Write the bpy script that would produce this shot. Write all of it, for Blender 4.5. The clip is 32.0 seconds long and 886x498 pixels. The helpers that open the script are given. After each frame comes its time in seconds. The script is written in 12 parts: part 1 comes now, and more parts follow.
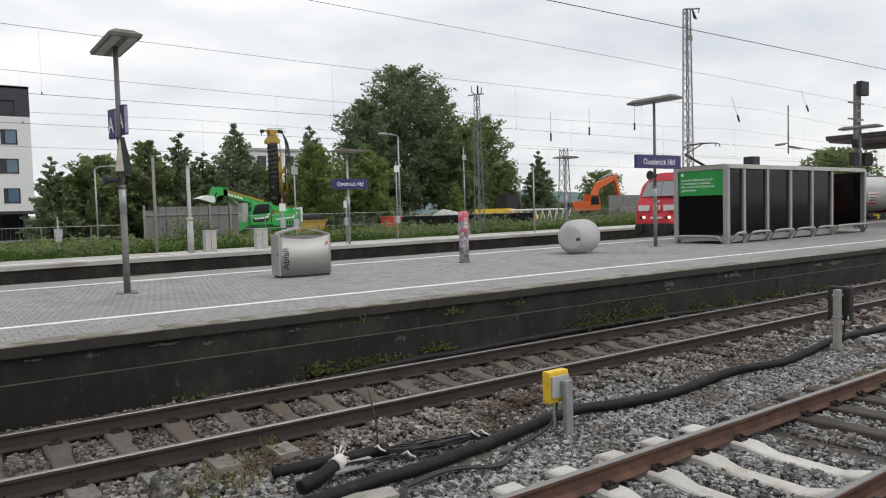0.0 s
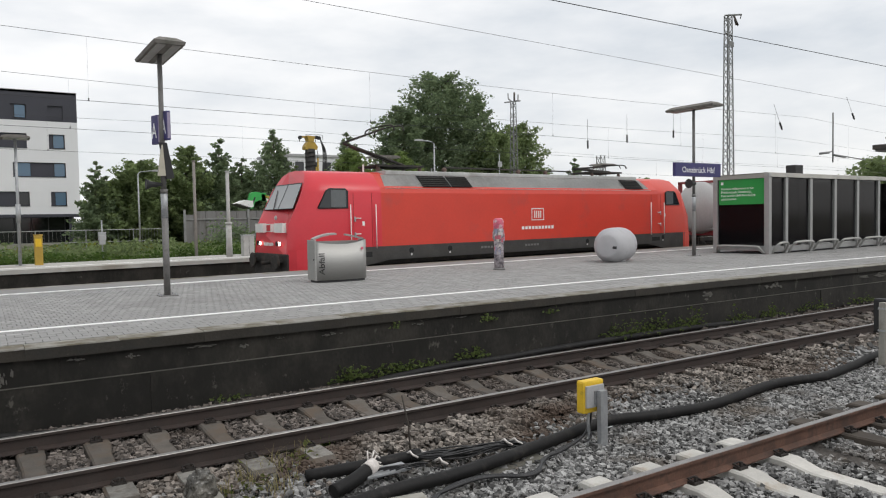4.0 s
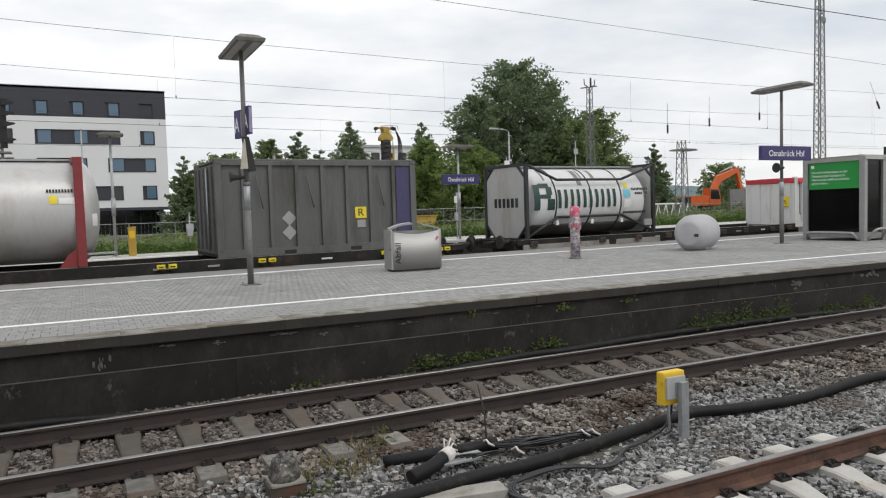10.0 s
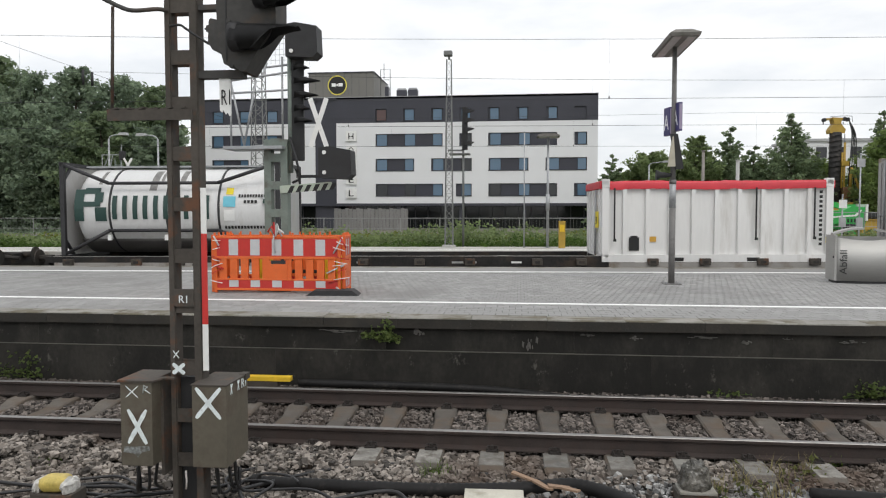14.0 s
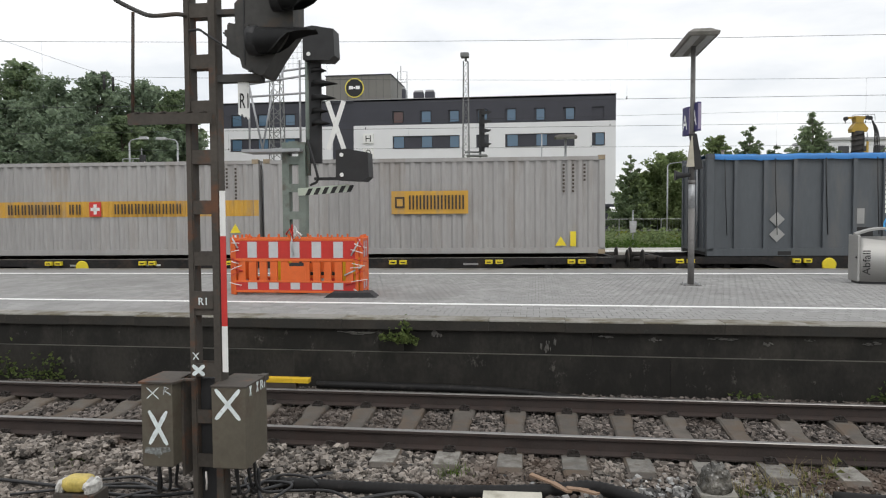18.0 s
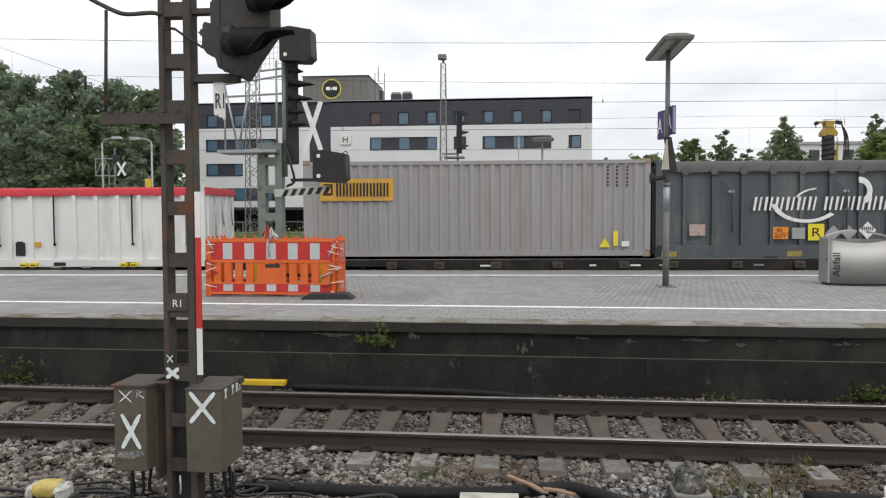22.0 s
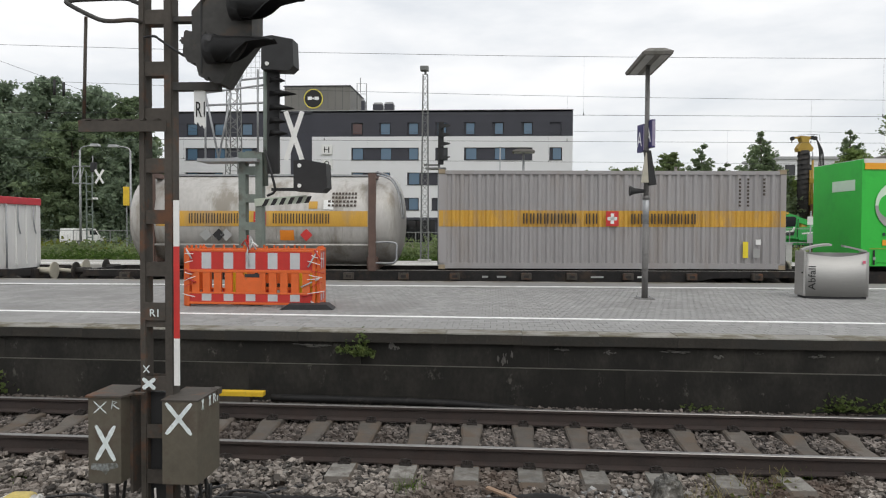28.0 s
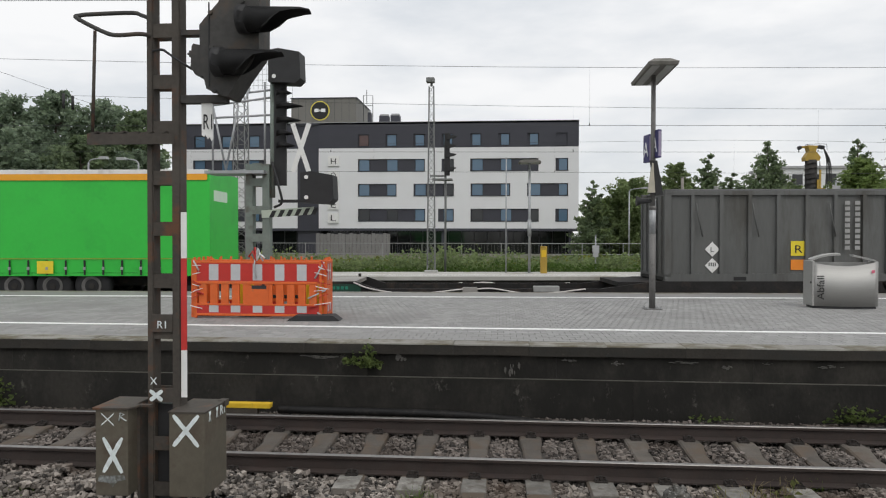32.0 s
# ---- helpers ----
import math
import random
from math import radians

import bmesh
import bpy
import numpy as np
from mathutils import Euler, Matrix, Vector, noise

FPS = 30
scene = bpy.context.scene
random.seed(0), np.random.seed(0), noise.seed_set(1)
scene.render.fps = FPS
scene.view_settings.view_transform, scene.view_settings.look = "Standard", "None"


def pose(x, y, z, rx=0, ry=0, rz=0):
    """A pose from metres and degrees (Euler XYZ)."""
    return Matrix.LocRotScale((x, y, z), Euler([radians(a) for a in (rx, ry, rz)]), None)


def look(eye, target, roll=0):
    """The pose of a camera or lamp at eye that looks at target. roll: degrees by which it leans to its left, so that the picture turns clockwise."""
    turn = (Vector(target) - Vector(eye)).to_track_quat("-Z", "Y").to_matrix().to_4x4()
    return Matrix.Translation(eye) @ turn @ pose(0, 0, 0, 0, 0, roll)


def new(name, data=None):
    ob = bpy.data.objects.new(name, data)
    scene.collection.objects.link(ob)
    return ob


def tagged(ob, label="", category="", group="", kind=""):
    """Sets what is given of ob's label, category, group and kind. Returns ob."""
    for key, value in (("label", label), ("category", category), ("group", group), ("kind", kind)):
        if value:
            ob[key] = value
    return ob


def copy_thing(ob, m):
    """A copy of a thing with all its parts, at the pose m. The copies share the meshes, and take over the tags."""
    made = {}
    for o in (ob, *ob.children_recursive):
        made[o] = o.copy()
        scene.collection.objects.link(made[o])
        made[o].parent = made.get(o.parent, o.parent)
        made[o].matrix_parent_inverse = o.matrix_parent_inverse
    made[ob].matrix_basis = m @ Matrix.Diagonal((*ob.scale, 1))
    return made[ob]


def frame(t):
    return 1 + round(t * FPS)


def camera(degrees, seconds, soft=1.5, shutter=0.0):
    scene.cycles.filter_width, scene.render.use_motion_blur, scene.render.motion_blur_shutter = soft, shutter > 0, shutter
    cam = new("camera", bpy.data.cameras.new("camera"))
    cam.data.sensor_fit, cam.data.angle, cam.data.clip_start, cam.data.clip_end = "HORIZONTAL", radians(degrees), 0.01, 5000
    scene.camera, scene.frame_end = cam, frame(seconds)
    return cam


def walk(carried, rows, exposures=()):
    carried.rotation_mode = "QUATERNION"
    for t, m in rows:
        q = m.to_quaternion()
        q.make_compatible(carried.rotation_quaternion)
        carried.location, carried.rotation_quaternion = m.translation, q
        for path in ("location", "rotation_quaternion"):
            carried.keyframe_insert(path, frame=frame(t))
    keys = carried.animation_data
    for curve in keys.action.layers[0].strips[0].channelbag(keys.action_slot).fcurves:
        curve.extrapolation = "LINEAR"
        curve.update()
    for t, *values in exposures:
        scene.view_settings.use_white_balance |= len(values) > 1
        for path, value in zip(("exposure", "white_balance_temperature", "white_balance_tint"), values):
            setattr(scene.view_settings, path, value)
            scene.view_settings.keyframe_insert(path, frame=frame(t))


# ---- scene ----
# World: x along the near track, y across the tracks away from the camera, z = 0 at the near track's rail tops.
cam = camera(63.5, 32.0, soft=1.15)
EYE = Vector((0.0, -6.978, 2.147))
# seconds, yaw to the left of +y, pitch up, roll
PATH = [
    (0, -35.59, -3.00, -1.57),
    (0.5, -35.32, -3.10, -1.81),
    (1, -35.00, -3.03, -1.37),
    (1.5, -34.61, -2.98, -0.55),
    (2, -34.09, -2.87, -0.23),
    (2.5, -33.60, -2.74, -0.42),
    (3, -33.25, -2.45, -0.86),
    (3.5, -33.10, -2.36, -1.15),
    (4, -32.82, -2.41, -1.03),
    (4.5, -32.54, -2.56, -0.74),
    (6.5, -31.54, -2.73, -0.94),
    (7, -31.36, -2.70, -1.26),
    (7.5, -31.19, -2.66, -1.23),
    (8, -31.06, -2.69, -1.26),
    (8.5, -30.95, -2.71, -1.23),
    (9, -30.98, -2.79, -1.05),
    (9.5, -30.92, -2.96, -1.08),
    (9.8, -30.24, -3.06, -1.49),
    (10, -26.79, -3.14, -1.66),
    (10.2, -23.86, -3.40, -1.64),
    (10.5, -19.89, -3.87, -1.83),
    (10.8, -18.98, -2.84, -1.83),
    (11, -18.62, -4.45, -2.22),
    (11.2, -17.57, -4.82, -2.26),
    (11.5, -12.62, -5.24, -2.48),
    (11.8, -4.05, -4.48, -2.32),
    (12, 0.83, -5.63, -2.27),
    (12.2, 3.77, -5.31, -2.04),
    (12.5, 4.89, -3.97, -1.15),
    (13, 5.82, -3.58, 0.00),
    (13.5, 6.14, -3.41, 0.29),
    (14, 6.09, -2.83, -0.01),
    (14.5, 5.83, -2.76, -0.19),
    (16.5, 6.65, -2.56, 0.13),
    (17, 7.08, -2.58, -0.17),
    (17.5, 7.32, -2.71, -0.04),
    (18, 7.48, -2.69, -0.28),
    (18.5, 7.51, -2.58, -0.77),
    (19, 7.45, -2.55, -0.85),
    (19.5, 7.37, -2.64, -0.43),
    (20, 7.19, -2.74, 0.08),
    (20.5, 6.98, -2.79, 0.27),
    (21, 6.66, -2.76, 0.19),
    (21.5, 6.17, -2.70, 0.12),
    (22, 5.66, -2.56, -0.12),
    (22.5, 5.10, -2.43, -0.40),
    (23, 4.71, -2.35, -0.35),
    (23.5, 4.56, -2.31, -0.07),
    (24, 4.38, -2.28, 0.35),
    (24.5, 4.24, -2.23, 0.52),
    (25, 4.14, -2.20, 0.49),
    (25.5, 4.11, -2.15, 0.42),
    (27.5, 4.13, -1.76, 0.05),
    (28, 4.13, -1.69, 0.34),
    (28.5, 4.23, -1.62, 0.31),
    (29, 4.35, -1.55, 0.27),
    (29.5, 4.46, -1.44, 0.23),
    (30, 4.49, -1.30, -0.07),
    (30.5, 4.55, -1.15, -0.57),
    (31, 4.66, -0.98, -0.63),
    (31.5, 4.69, -0.89, -0.32),
    (32, 4.66, -0.82, 0.12),
]


def facing(yaw, pitch):
    a, b = radians(yaw), radians(pitch)
    return Vector((-math.sin(a) * math.cos(b), math.cos(a) * math.cos(b), math.sin(b)))


# the film camera opens up a little as it swings from the bright sky to the train
EXPOSURES = ((0, -0.08), (9.5, -0.05), (11.2, 0.12), (11.6, 0.24), (12.5, 0.24), (13, 0.15), (14, 0.05), (17, 0.04), (25, 0.02), (28, -0.07), (30, -0.12), (32, -0.18))
walk(cam, [(t, look(EYE, EYE + 2 * facing(yaw, pitch), roll)) for t, yaw, pitch, roll in PATH], EXPOSURES)

# ---- sky and sun: a bright overcast day ----
world = bpy.data.worlds.new("overcast_sky")
scene.world = world
world.use_nodes = True
wn, wl = world.node_tree.nodes, world.node_tree.links
wn.clear()
w_out, w_bg = wn.new("ShaderNodeOutputWorld"), wn.new("ShaderNodeBackground")
w_sky, w_co, w_map = wn.new("ShaderNodeTexSky"), wn.new("ShaderNodeTexCoord"), wn.new("ShaderNodeMapping")
w_noise, w_ramp, w_mix, w_mul = wn.new("ShaderNodeTexNoise"), wn.new("ShaderNodeValToRGB"), wn.new("ShaderNodeMix"), wn.new("ShaderNodeMix")
w_sky.sky_type, w_sky.sun_disc, w_sky.sun_elevation, w_sky.sun_rotation = "NISHITA", False, radians(52), radians(150)
w_map.inputs["Scale"].default_value = (1.0, 1.0, 3.2)
w_noise.inputs["Scale"].default_value, w_noise.inputs["Detail"].default_value, w_noise.inputs["Roughness"].default_value = 2.6, 6.0, 0.55
w_ramp.color_ramp.elements[0].position, w_ramp.color_ramp.elements[0].color = 0.30, (0.655, 0.69, 0.73, 1)
w_ramp.color_ramp.elements[1].position, w_ramp.color_ramp.elements[1].color = 0.60, (0.97, 0.965, 0.96, 1)
w_mul.data_type, w_mul.blend_type = "RGBA", "MULTIPLY"
w_mul.inputs[0].default_value = 1.0
w_mul.inputs[7].default_value = (0.09, 0.09, 0.09, 1)
w_mix.data_type = "RGBA"
w_mix.inputs[0].default_value = 0.9
wl.new(w_co.outputs["Generated"], w_map.inputs["Vector"])
wl.new(w_map.outputs["Vector"], w_noise.inputs["Vector"])
wl.new(w_noise.outputs["Fac"], w_ramp.inputs["Fac"])
wl.new(w_sky.outputs["Color"], w_mul.inputs[6])
wl.new(w_mul.outputs[2], w_mix.inputs[6])
w_sep, w_low, w_dim = wn.new("ShaderNodeSeparateXYZ"), wn.new("ShaderNodeMapRange"), wn.new("ShaderNodeMix")
w_low.inputs[1].default_value, w_low.inputs[2].default_value, w_low.inputs[3].default_value, w_low.inputs[4].default_value = 0.02, 0.30, 0.90, 1.0
w_dim.data_type, w_dim.blend_type = "RGBA", "MULTIPLY"
w_dim.inputs[0].default_value = 1.0
wl.new(w_co.outputs["Generated"], w_sep.inputs[0])
wl.new(w_sep.outputs[2], w_low.inputs[0])
wl.new(w_ramp.outputs["Color"], w_dim.inputs[6])
wl.new(w_low.outputs[0], w_dim.inputs[7])
wl.new(w_dim.outputs[2], w_mix.inputs[7])
wl.new(w_mix.outputs[2], w_bg.inputs["Color"])
wl.new(w_bg.outputs["Background"], w_out.inputs["Surface"])
w_bg.inputs["Strength"].default_value = 1.22
sun = new("sun", bpy.data.lights.new("sun", "SUN"))
sun.data.energy, sun.data.angle, sun.data.color = 0.95, radians(25), (1.0, 0.97, 0.92)
sun.matrix_world = look((0, 0, 40), (-15.6, 27, 0))

# ---- materials ----
MATS = {}


def mat(name, color, rough=0.7, metal=0.0, vary=0.15, scale=6.0, bump=0.15, fine=60.0, second=None, amount=0.0, stain=3.0,
        island=0.0, piece=0.0, streak=1.0, glow=0.0, clear=0.0, spec=None, specks=None, speck=0.0, speckscale=28.0):
    """A surface with grain at two scales: vary is the contrast of its patches, second a stain colour that covers amount of it, specks small flecks."""
    if name in MATS:
        return MATS[name]
    m = bpy.data.materials.new(name)
    MATS[name] = m
    m.use_nodes = True
    n, l = m.node_tree.nodes, m.node_tree.links
    b = n["Principled BSDF"]
    b.inputs["Roughness"].default_value, b.inputs["Metallic"].default_value = rough, metal
    if spec is not None:
        b.inputs["Specular IOR Level"].default_value = spec
    if clear:
        b.inputs["Coat Weight"].default_value = clear
        b.inputs["Coat Roughness"].default_value = 0.15
    co, mp = n.new("ShaderNodeTexCoord"), n.new("ShaderNodeMapping")
    mp.inputs["Scale"].default_value = (1, 1, 1.0 / streak)
    l.new(co.outputs["Object"], mp.inputs["Vector"])
    if piece:
        oi, sc = n.new("ShaderNodeObjectInfo"), n.new("ShaderNodeMath")
        sc.operation = "MULTIPLY"
        sc.inputs[1].default_value = 60.0
        l.new(oi.outputs["Random"], sc.inputs[0])
        l.new(sc.outputs[0], mp.inputs["Location"])
    big, small = n.new("ShaderNodeTexNoise"), n.new("ShaderNodeTexNoise")
    for t, s, d in ((big, scale, 5.0), (small, fine, 3.0)):
        t.inputs["Scale"].default_value, t.inputs["Detail"].default_value = s, d
        l.new(mp.outputs["Vector"], t.inputs["Vector"])
    add = n.new("ShaderNodeMath")
    add.operation = "ADD"
    l.new(big.outputs["Fac"], add.inputs[0])
    half = n.new("ShaderNodeMath")
    half.operation = "MULTIPLY_ADD"
    half.inputs[1].default_value, half.inputs[2].default_value = 0.5, -0.25
    l.new(small.outputs["Fac"], half.inputs[0])
    l.new(half.outputs[0], add.inputs[1])
    rg = n.new("ShaderNodeMapRange")
    rg.inputs["From Min"].default_value, rg.inputs["From Max"].default_value = 0.25, 0.75
    rg.inputs["To Min"].default_value, rg.inputs["To Max"].default_value = 1 - vary, 1 + vary
    l.new(add.outputs[0], rg.inputs["Value"])
    last = rg.outputs["Result"]
    for on, socket_node in ((island, "ShaderNodeNewGeometry"), (piece, "ShaderNodeObjectInfo")):
        if on:
            g = n.new(socket_node)
            r2 = n.new("ShaderNodeMapRange")
            r2.inputs["To Min"].default_value, r2.inputs["To Max"].default_value = 1 - on, 1 + on
            l.new(g.outputs["Random Per Island" if socket_node == "ShaderNodeNewGeometry" else "Random"], r2.inputs["Value"])
            mm = n.new("ShaderNodeMath")
            mm.operation = "MULTIPLY"
            l.new(last, mm.inputs[0])
            l.new(r2.outputs["Result"], mm.inputs[1])
            last = mm.outputs[0]
    mix = n.new("ShaderNodeMix")
    mix.data_type, mix.blend_type = "RGBA", "MULTIPLY"
    mix.inputs[0].default_value = 1.0
    mix.inputs[6].default_value = (*color, 1)
    l.new(last, mix.inputs[7])
    out = mix.outputs[2]
    if second:
        st, sr, sm = n.new("ShaderNodeTexNoise"), n.new("ShaderNodeValToRGB"), n.new("ShaderNodeMix")
        st.inputs["Scale"].default_value, st.inputs["Detail"].default_value, st.inputs["Roughness"].default_value = stain, 8.0, 0.65
        l.new(mp.outputs["Vector"], st.inputs["Vector"])
        sr.color_ramp.elements[0].position, sr.color_ramp.elements[0].color = 0.62 - 0.3 * amount, (0, 0, 0, 1)
        sr.color_ramp.elements[1].position, sr.color_ramp.elements[1].color = 0.74 - 0.25 * amount, (1, 1, 1, 1)
        sm.data_type = "RGBA"
        sm.inputs[7].default_value = (*second, 1)
        l.new(st.outputs["Fac"], sr.inputs["Fac"])
        l.new(sr.outputs["Color"], sm.inputs[0])
        l.new(out, sm.inputs[6])
        out = sm.outputs[2]
    if specks:
        sn, sp, sx = n.new("ShaderNodeTexNoise"), n.new("ShaderNodeValToRGB"), n.new("ShaderNodeMix")
        sn.inputs["Scale"].default_value, sn.inputs["Detail"].default_value, sn.inputs["Roughness"].default_value = speckscale, 6.0, 0.75
        l.new(mp.outputs["Vector"], sn.inputs["Vector"])
        sp.color_ramp.elements[0].position, sp.color_ramp.elements[0].color = 0.70 - 0.2 * speck, (0, 0, 0, 1)
        sp.color_ramp.elements[1].position, sp.color_ramp.elements[1].color = 0.78 - 0.2 * speck, (1, 1, 1, 1)
        sx.data_type = "RGBA"
        sx.inputs[7].default_value = (*specks, 1)
        l.new(sn.outputs["Fac"], sp.inputs["Fac"])
        l.new(sp.outputs["Color"], sx.inputs[0])
        l.new(out, sx.inputs[6])
        out = sx.outputs[2]
    l.new(out, b.inputs["Base Color"])
    if glow:
        l.new(out, b.inputs["Emission Color"])
        b.inputs["Emission Strength"].default_value = glow
    if bump:
        bp = n.new("ShaderNodeBump")
        bp.inputs["Strength"].default_value, bp.inputs["Distance"].default_value = bump, 0.01
        l.new(add.outputs[0], bp.inputs["Height"])
        l.new(bp.outputs["Normal"], b.inputs["Normal"])
    return m


def glass(name, tint=(0.02, 0.025, 0.03), rough=0.05, alpha=1.0, spec=0.6):
    if name in MATS:
        return MATS[name]
    m = bpy.data.materials.new(name)
    MATS[name] = m
    m.use_nodes = True
    b = m.node_tree.nodes["Principled BSDF"]
    b.inputs["Base Color"].default_value = (*tint, 1)
    b.inputs["Roughness"].default_value = rough
    b.inputs["Specular IOR Level"].default_value = spec
    b.inputs["Alpha"].default_value = alpha
    return m


def leaves(name, color, island=0.2, clump=0.9):
    """Foliage: each leaf a little different, whole sprays lighter or darker, light coming through."""
    if name in MATS:
        return MATS[name]
    m = bpy.data.materials.new(name)
    MATS[name] = m
    m.use_nodes = True
    n, l = m.node_tree.nodes, m.node_tree.links
    b = n["Principled BSDF"]
    b.inputs["Roughness"].default_value = 0.65
    b.inputs["Specular IOR Level"].default_value = 0.12
    g, r, tr, ms = n.new("ShaderNodeNewGeometry"), n.new("ShaderNodeValToRGB"), n.new("ShaderNodeBsdfTranslucent"), n.new("ShaderNodeMixShader")
    r.color_ramp.elements[0].color = (*[c * (1 - island) for c in color], 1)
    r.color_ramp.elements[1].color = (color[0] * (1 + island) + 0.01, color[1] * (1 + island * 0.9), color[2] * (1 + island * 0.5), 1)
    l.new(g.outputs["Random Per Island"], r.inputs["Fac"])
    co, no, rg, mx = n.new("ShaderNodeTexCoord"), n.new("ShaderNodeTexNoise"), n.new("ShaderNodeMapRange"), n.new("ShaderNodeMix")
    no.inputs["Scale"].default_value, no.inputs["Detail"].default_value = clump, 4.0
    l.new(co.outputs["Object"], no.inputs["Vector"])
    l.new(no.outputs["Fac"], rg.inputs["Value"])
    rg.inputs["From Min"].default_value, rg.inputs["From Max"].default_value = 0.3, 0.7
    rg.inputs["To Min"].default_value, rg.inputs["To Max"].default_value = 0.74, 1.26
    mx.data_type, mx.blend_type = "RGBA", "MULTIPLY"
    mx.inputs[0].default_value = 1.0
    l.new(r.outputs["Color"], mx.inputs[6])
    l.new(rg.outputs["Result"], mx.inputs[7])
    l.new(mx.outputs[2], b.inputs["Base Color"])
    l.new(mx.outputs[2], tr.inputs["Color"])
    ms.inputs["Fac"].default_value = 0.5
    l.new(b.outputs["BSDF"], ms.inputs[1])
    l.new(tr.outputs["BSDF"], ms.inputs[2])
    l.new(ms.outputs["Shader"], n["Material Output"].inputs["Surface"])
    return m


# ---- building blocks ----
def link(name, bm, material, parent=None, label=""):
    me = bpy.data.meshes.new(name)
    bm.to_mesh(me)
    bm.free()
    me.materials.append(material)
    ob = new(name, me)
    if parent is not None:
        ob.parent = parent
    if label:
        tagged(ob, label)
    return ob


def part(name, bm, material, parent, label=""):
    return link(name, bm, material, parent, label)


def empty(name, m, label, category, group="", kind=""):
    ob = new(name)
    ob.matrix_basis = m
    ob.empty_display_size = 0.2
    return tagged(ob, label, category, group, kind)


def box(x0, x1, y0, y1, z0, z1, bm=None, bevel=0.0):
    bm = bm or bmesh.new()
    v = [bm.verts.new(p) for p in ((x0, y0, z0), (x1, y0, z0), (x1, y1, z0), (x0, y1, z0), (x0, y0, z1), (x1, y0, z1), (x1, y1, z1), (x0, y1, z1))]
    f = [bm.faces.new([v[i] for i in q]) for q in ((3, 2, 1, 0), (4, 5, 6, 7), (0, 1, 5, 4), (1, 2, 6, 5), (2, 3, 7, 6), (3, 0, 4, 7))]
    if bevel:
        edges = {e for g in f for e in g.edges}
        bmesh.ops.bevel(bm, geom=list(edges), offset=bevel, segments=2, profile=0.6, affect="EDGES", clamp_overlap=True)
    return bm


def tube(p0, p1, r, seg=10, r2=None, bm=None, caps=True):
    """A round bar from p0 to p1."""
    bm = bm or bmesh.new()
    p0, p1 = Vector(p0), Vector(p1)
    d = (p1 - p0).normalized()
    u = d.orthogonal().normalized()
    w = d.cross(u)
    rings = []
    for p, q in ((p0, r), (p1, r if r2 is None else r2)):
        rings.append([bm.verts.new(p + q * (math.cos(2 * math.pi * k / seg) * u + math.sin(2 * math.pi * k / seg) * w)) for k in range(seg)])
    for k in range(seg):
        f = bm.faces.new((rings[0][k], rings[0][(k + 1) % seg], rings[1][(k + 1) % seg], rings[1][k]))
        f.smooth = seg > 6
    if caps:
        bm.faces.new(rings[0][::-1])
        bm.faces.new(rings[1])
    return bm


def pipe(points, r, seg=8, bm=None):
    """A bent round bar through points."""
    bm = bm or bmesh.new()
    pts = [Vector(p) for p in points]
    u, rings = None, []
    for k, p in enumerate(pts):
        d = (pts[min(k + 1, len(pts) - 1)] - pts[max(k - 1, 0)]).normalized()
        u = d.orthogonal().normalized() if u is None else (u - d * u.dot(d)).normalized()
        w = d.cross(u)
        rings.append([bm.verts.new(p + r * (math.cos(2 * math.pi * j / seg) * u + math.sin(2 * math.pi * j / seg) * w)) for j in range(seg)])
    for a, b in zip(rings, rings[1:]):
        for j in range(seg):
            bm.faces.new((a[j], a[(j + 1) % seg], b[(j + 1) % seg], b[j])).smooth = True
    bm.faces.new(rings[0][::-1])
    bm.faces.new(rings[-1])
    return bm


def smooth_path(points, steps=6):
    """Points on a smooth curve through the given ones."""
    pts = [Vector(p) for p in points]
    pts = [2 * pts[0] - pts[1], *pts, 2 * pts[-1] - pts[-2]]
    out = []
    for a, b, c, d in zip(pts, pts[1:], pts[2:], pts[3:]):
        for k in range(steps):
            t = k / steps
            out.append(0.5 * (2 * b + (c - a) * t + (2 * a - 5 * b + 4 * c - d) * t * t + (3 * b - a - 3 * c + d) * t ** 3))
    return out + [pts[-2]]


def prism(poly, axis, a, b, bm=None):
    """A polygon, given by its two other coordinates, drawn out along an axis from a to b."""
    bm = bm or bmesh.new()

    def at(p, s):
        return {"x": (s, p[0], p[1]), "y": (p[0], s, p[1]), "z": (p[0], p[1], s)}[axis]

    lo, hi = [bm.verts.new(at(p, a)) for p in poly], [bm.verts.new(at(p, b)) for p in poly]
    n = len(poly)
    bm.faces.new(lo[::-1])
    bm.faces.new(hi)
    for k in range(n):
        bm.faces.new((lo[k], lo[(k + 1) % n], hi[(k + 1) % n], hi[k]))
    bmesh.ops.recalc_face_normals(bm, faces=bm.faces)
    return bm


def turned(profile, origin, axis="z", seg=24, bm=None):
    """A body turned round an axis: profile of (radius, height along the axis)."""
    bm = bm or bmesh.new()
    o = Vector(origin)
    rings = []
    for r, h in profile:
        ring = []
        for k in range(seg):
            c, s = r * math.cos(2 * math.pi * k / seg), r * math.sin(2 * math.pi * k / seg)
            ring.append(bm.verts.new(o + Vector({"z": (c, s, h), "x": (h, c, s), "y": (s, h, c)}[axis])))
        rings.append(ring)
    for a, b in zip(rings, rings[1:]):
        for k in range(seg):
            bm.faces.new((a[k], a[(k + 1) % seg], b[(k + 1) % seg], b[k])).smooth = True
    bm.faces.new(rings[0][::-1])
    bm.faces.new(rings[-1])
    return bm


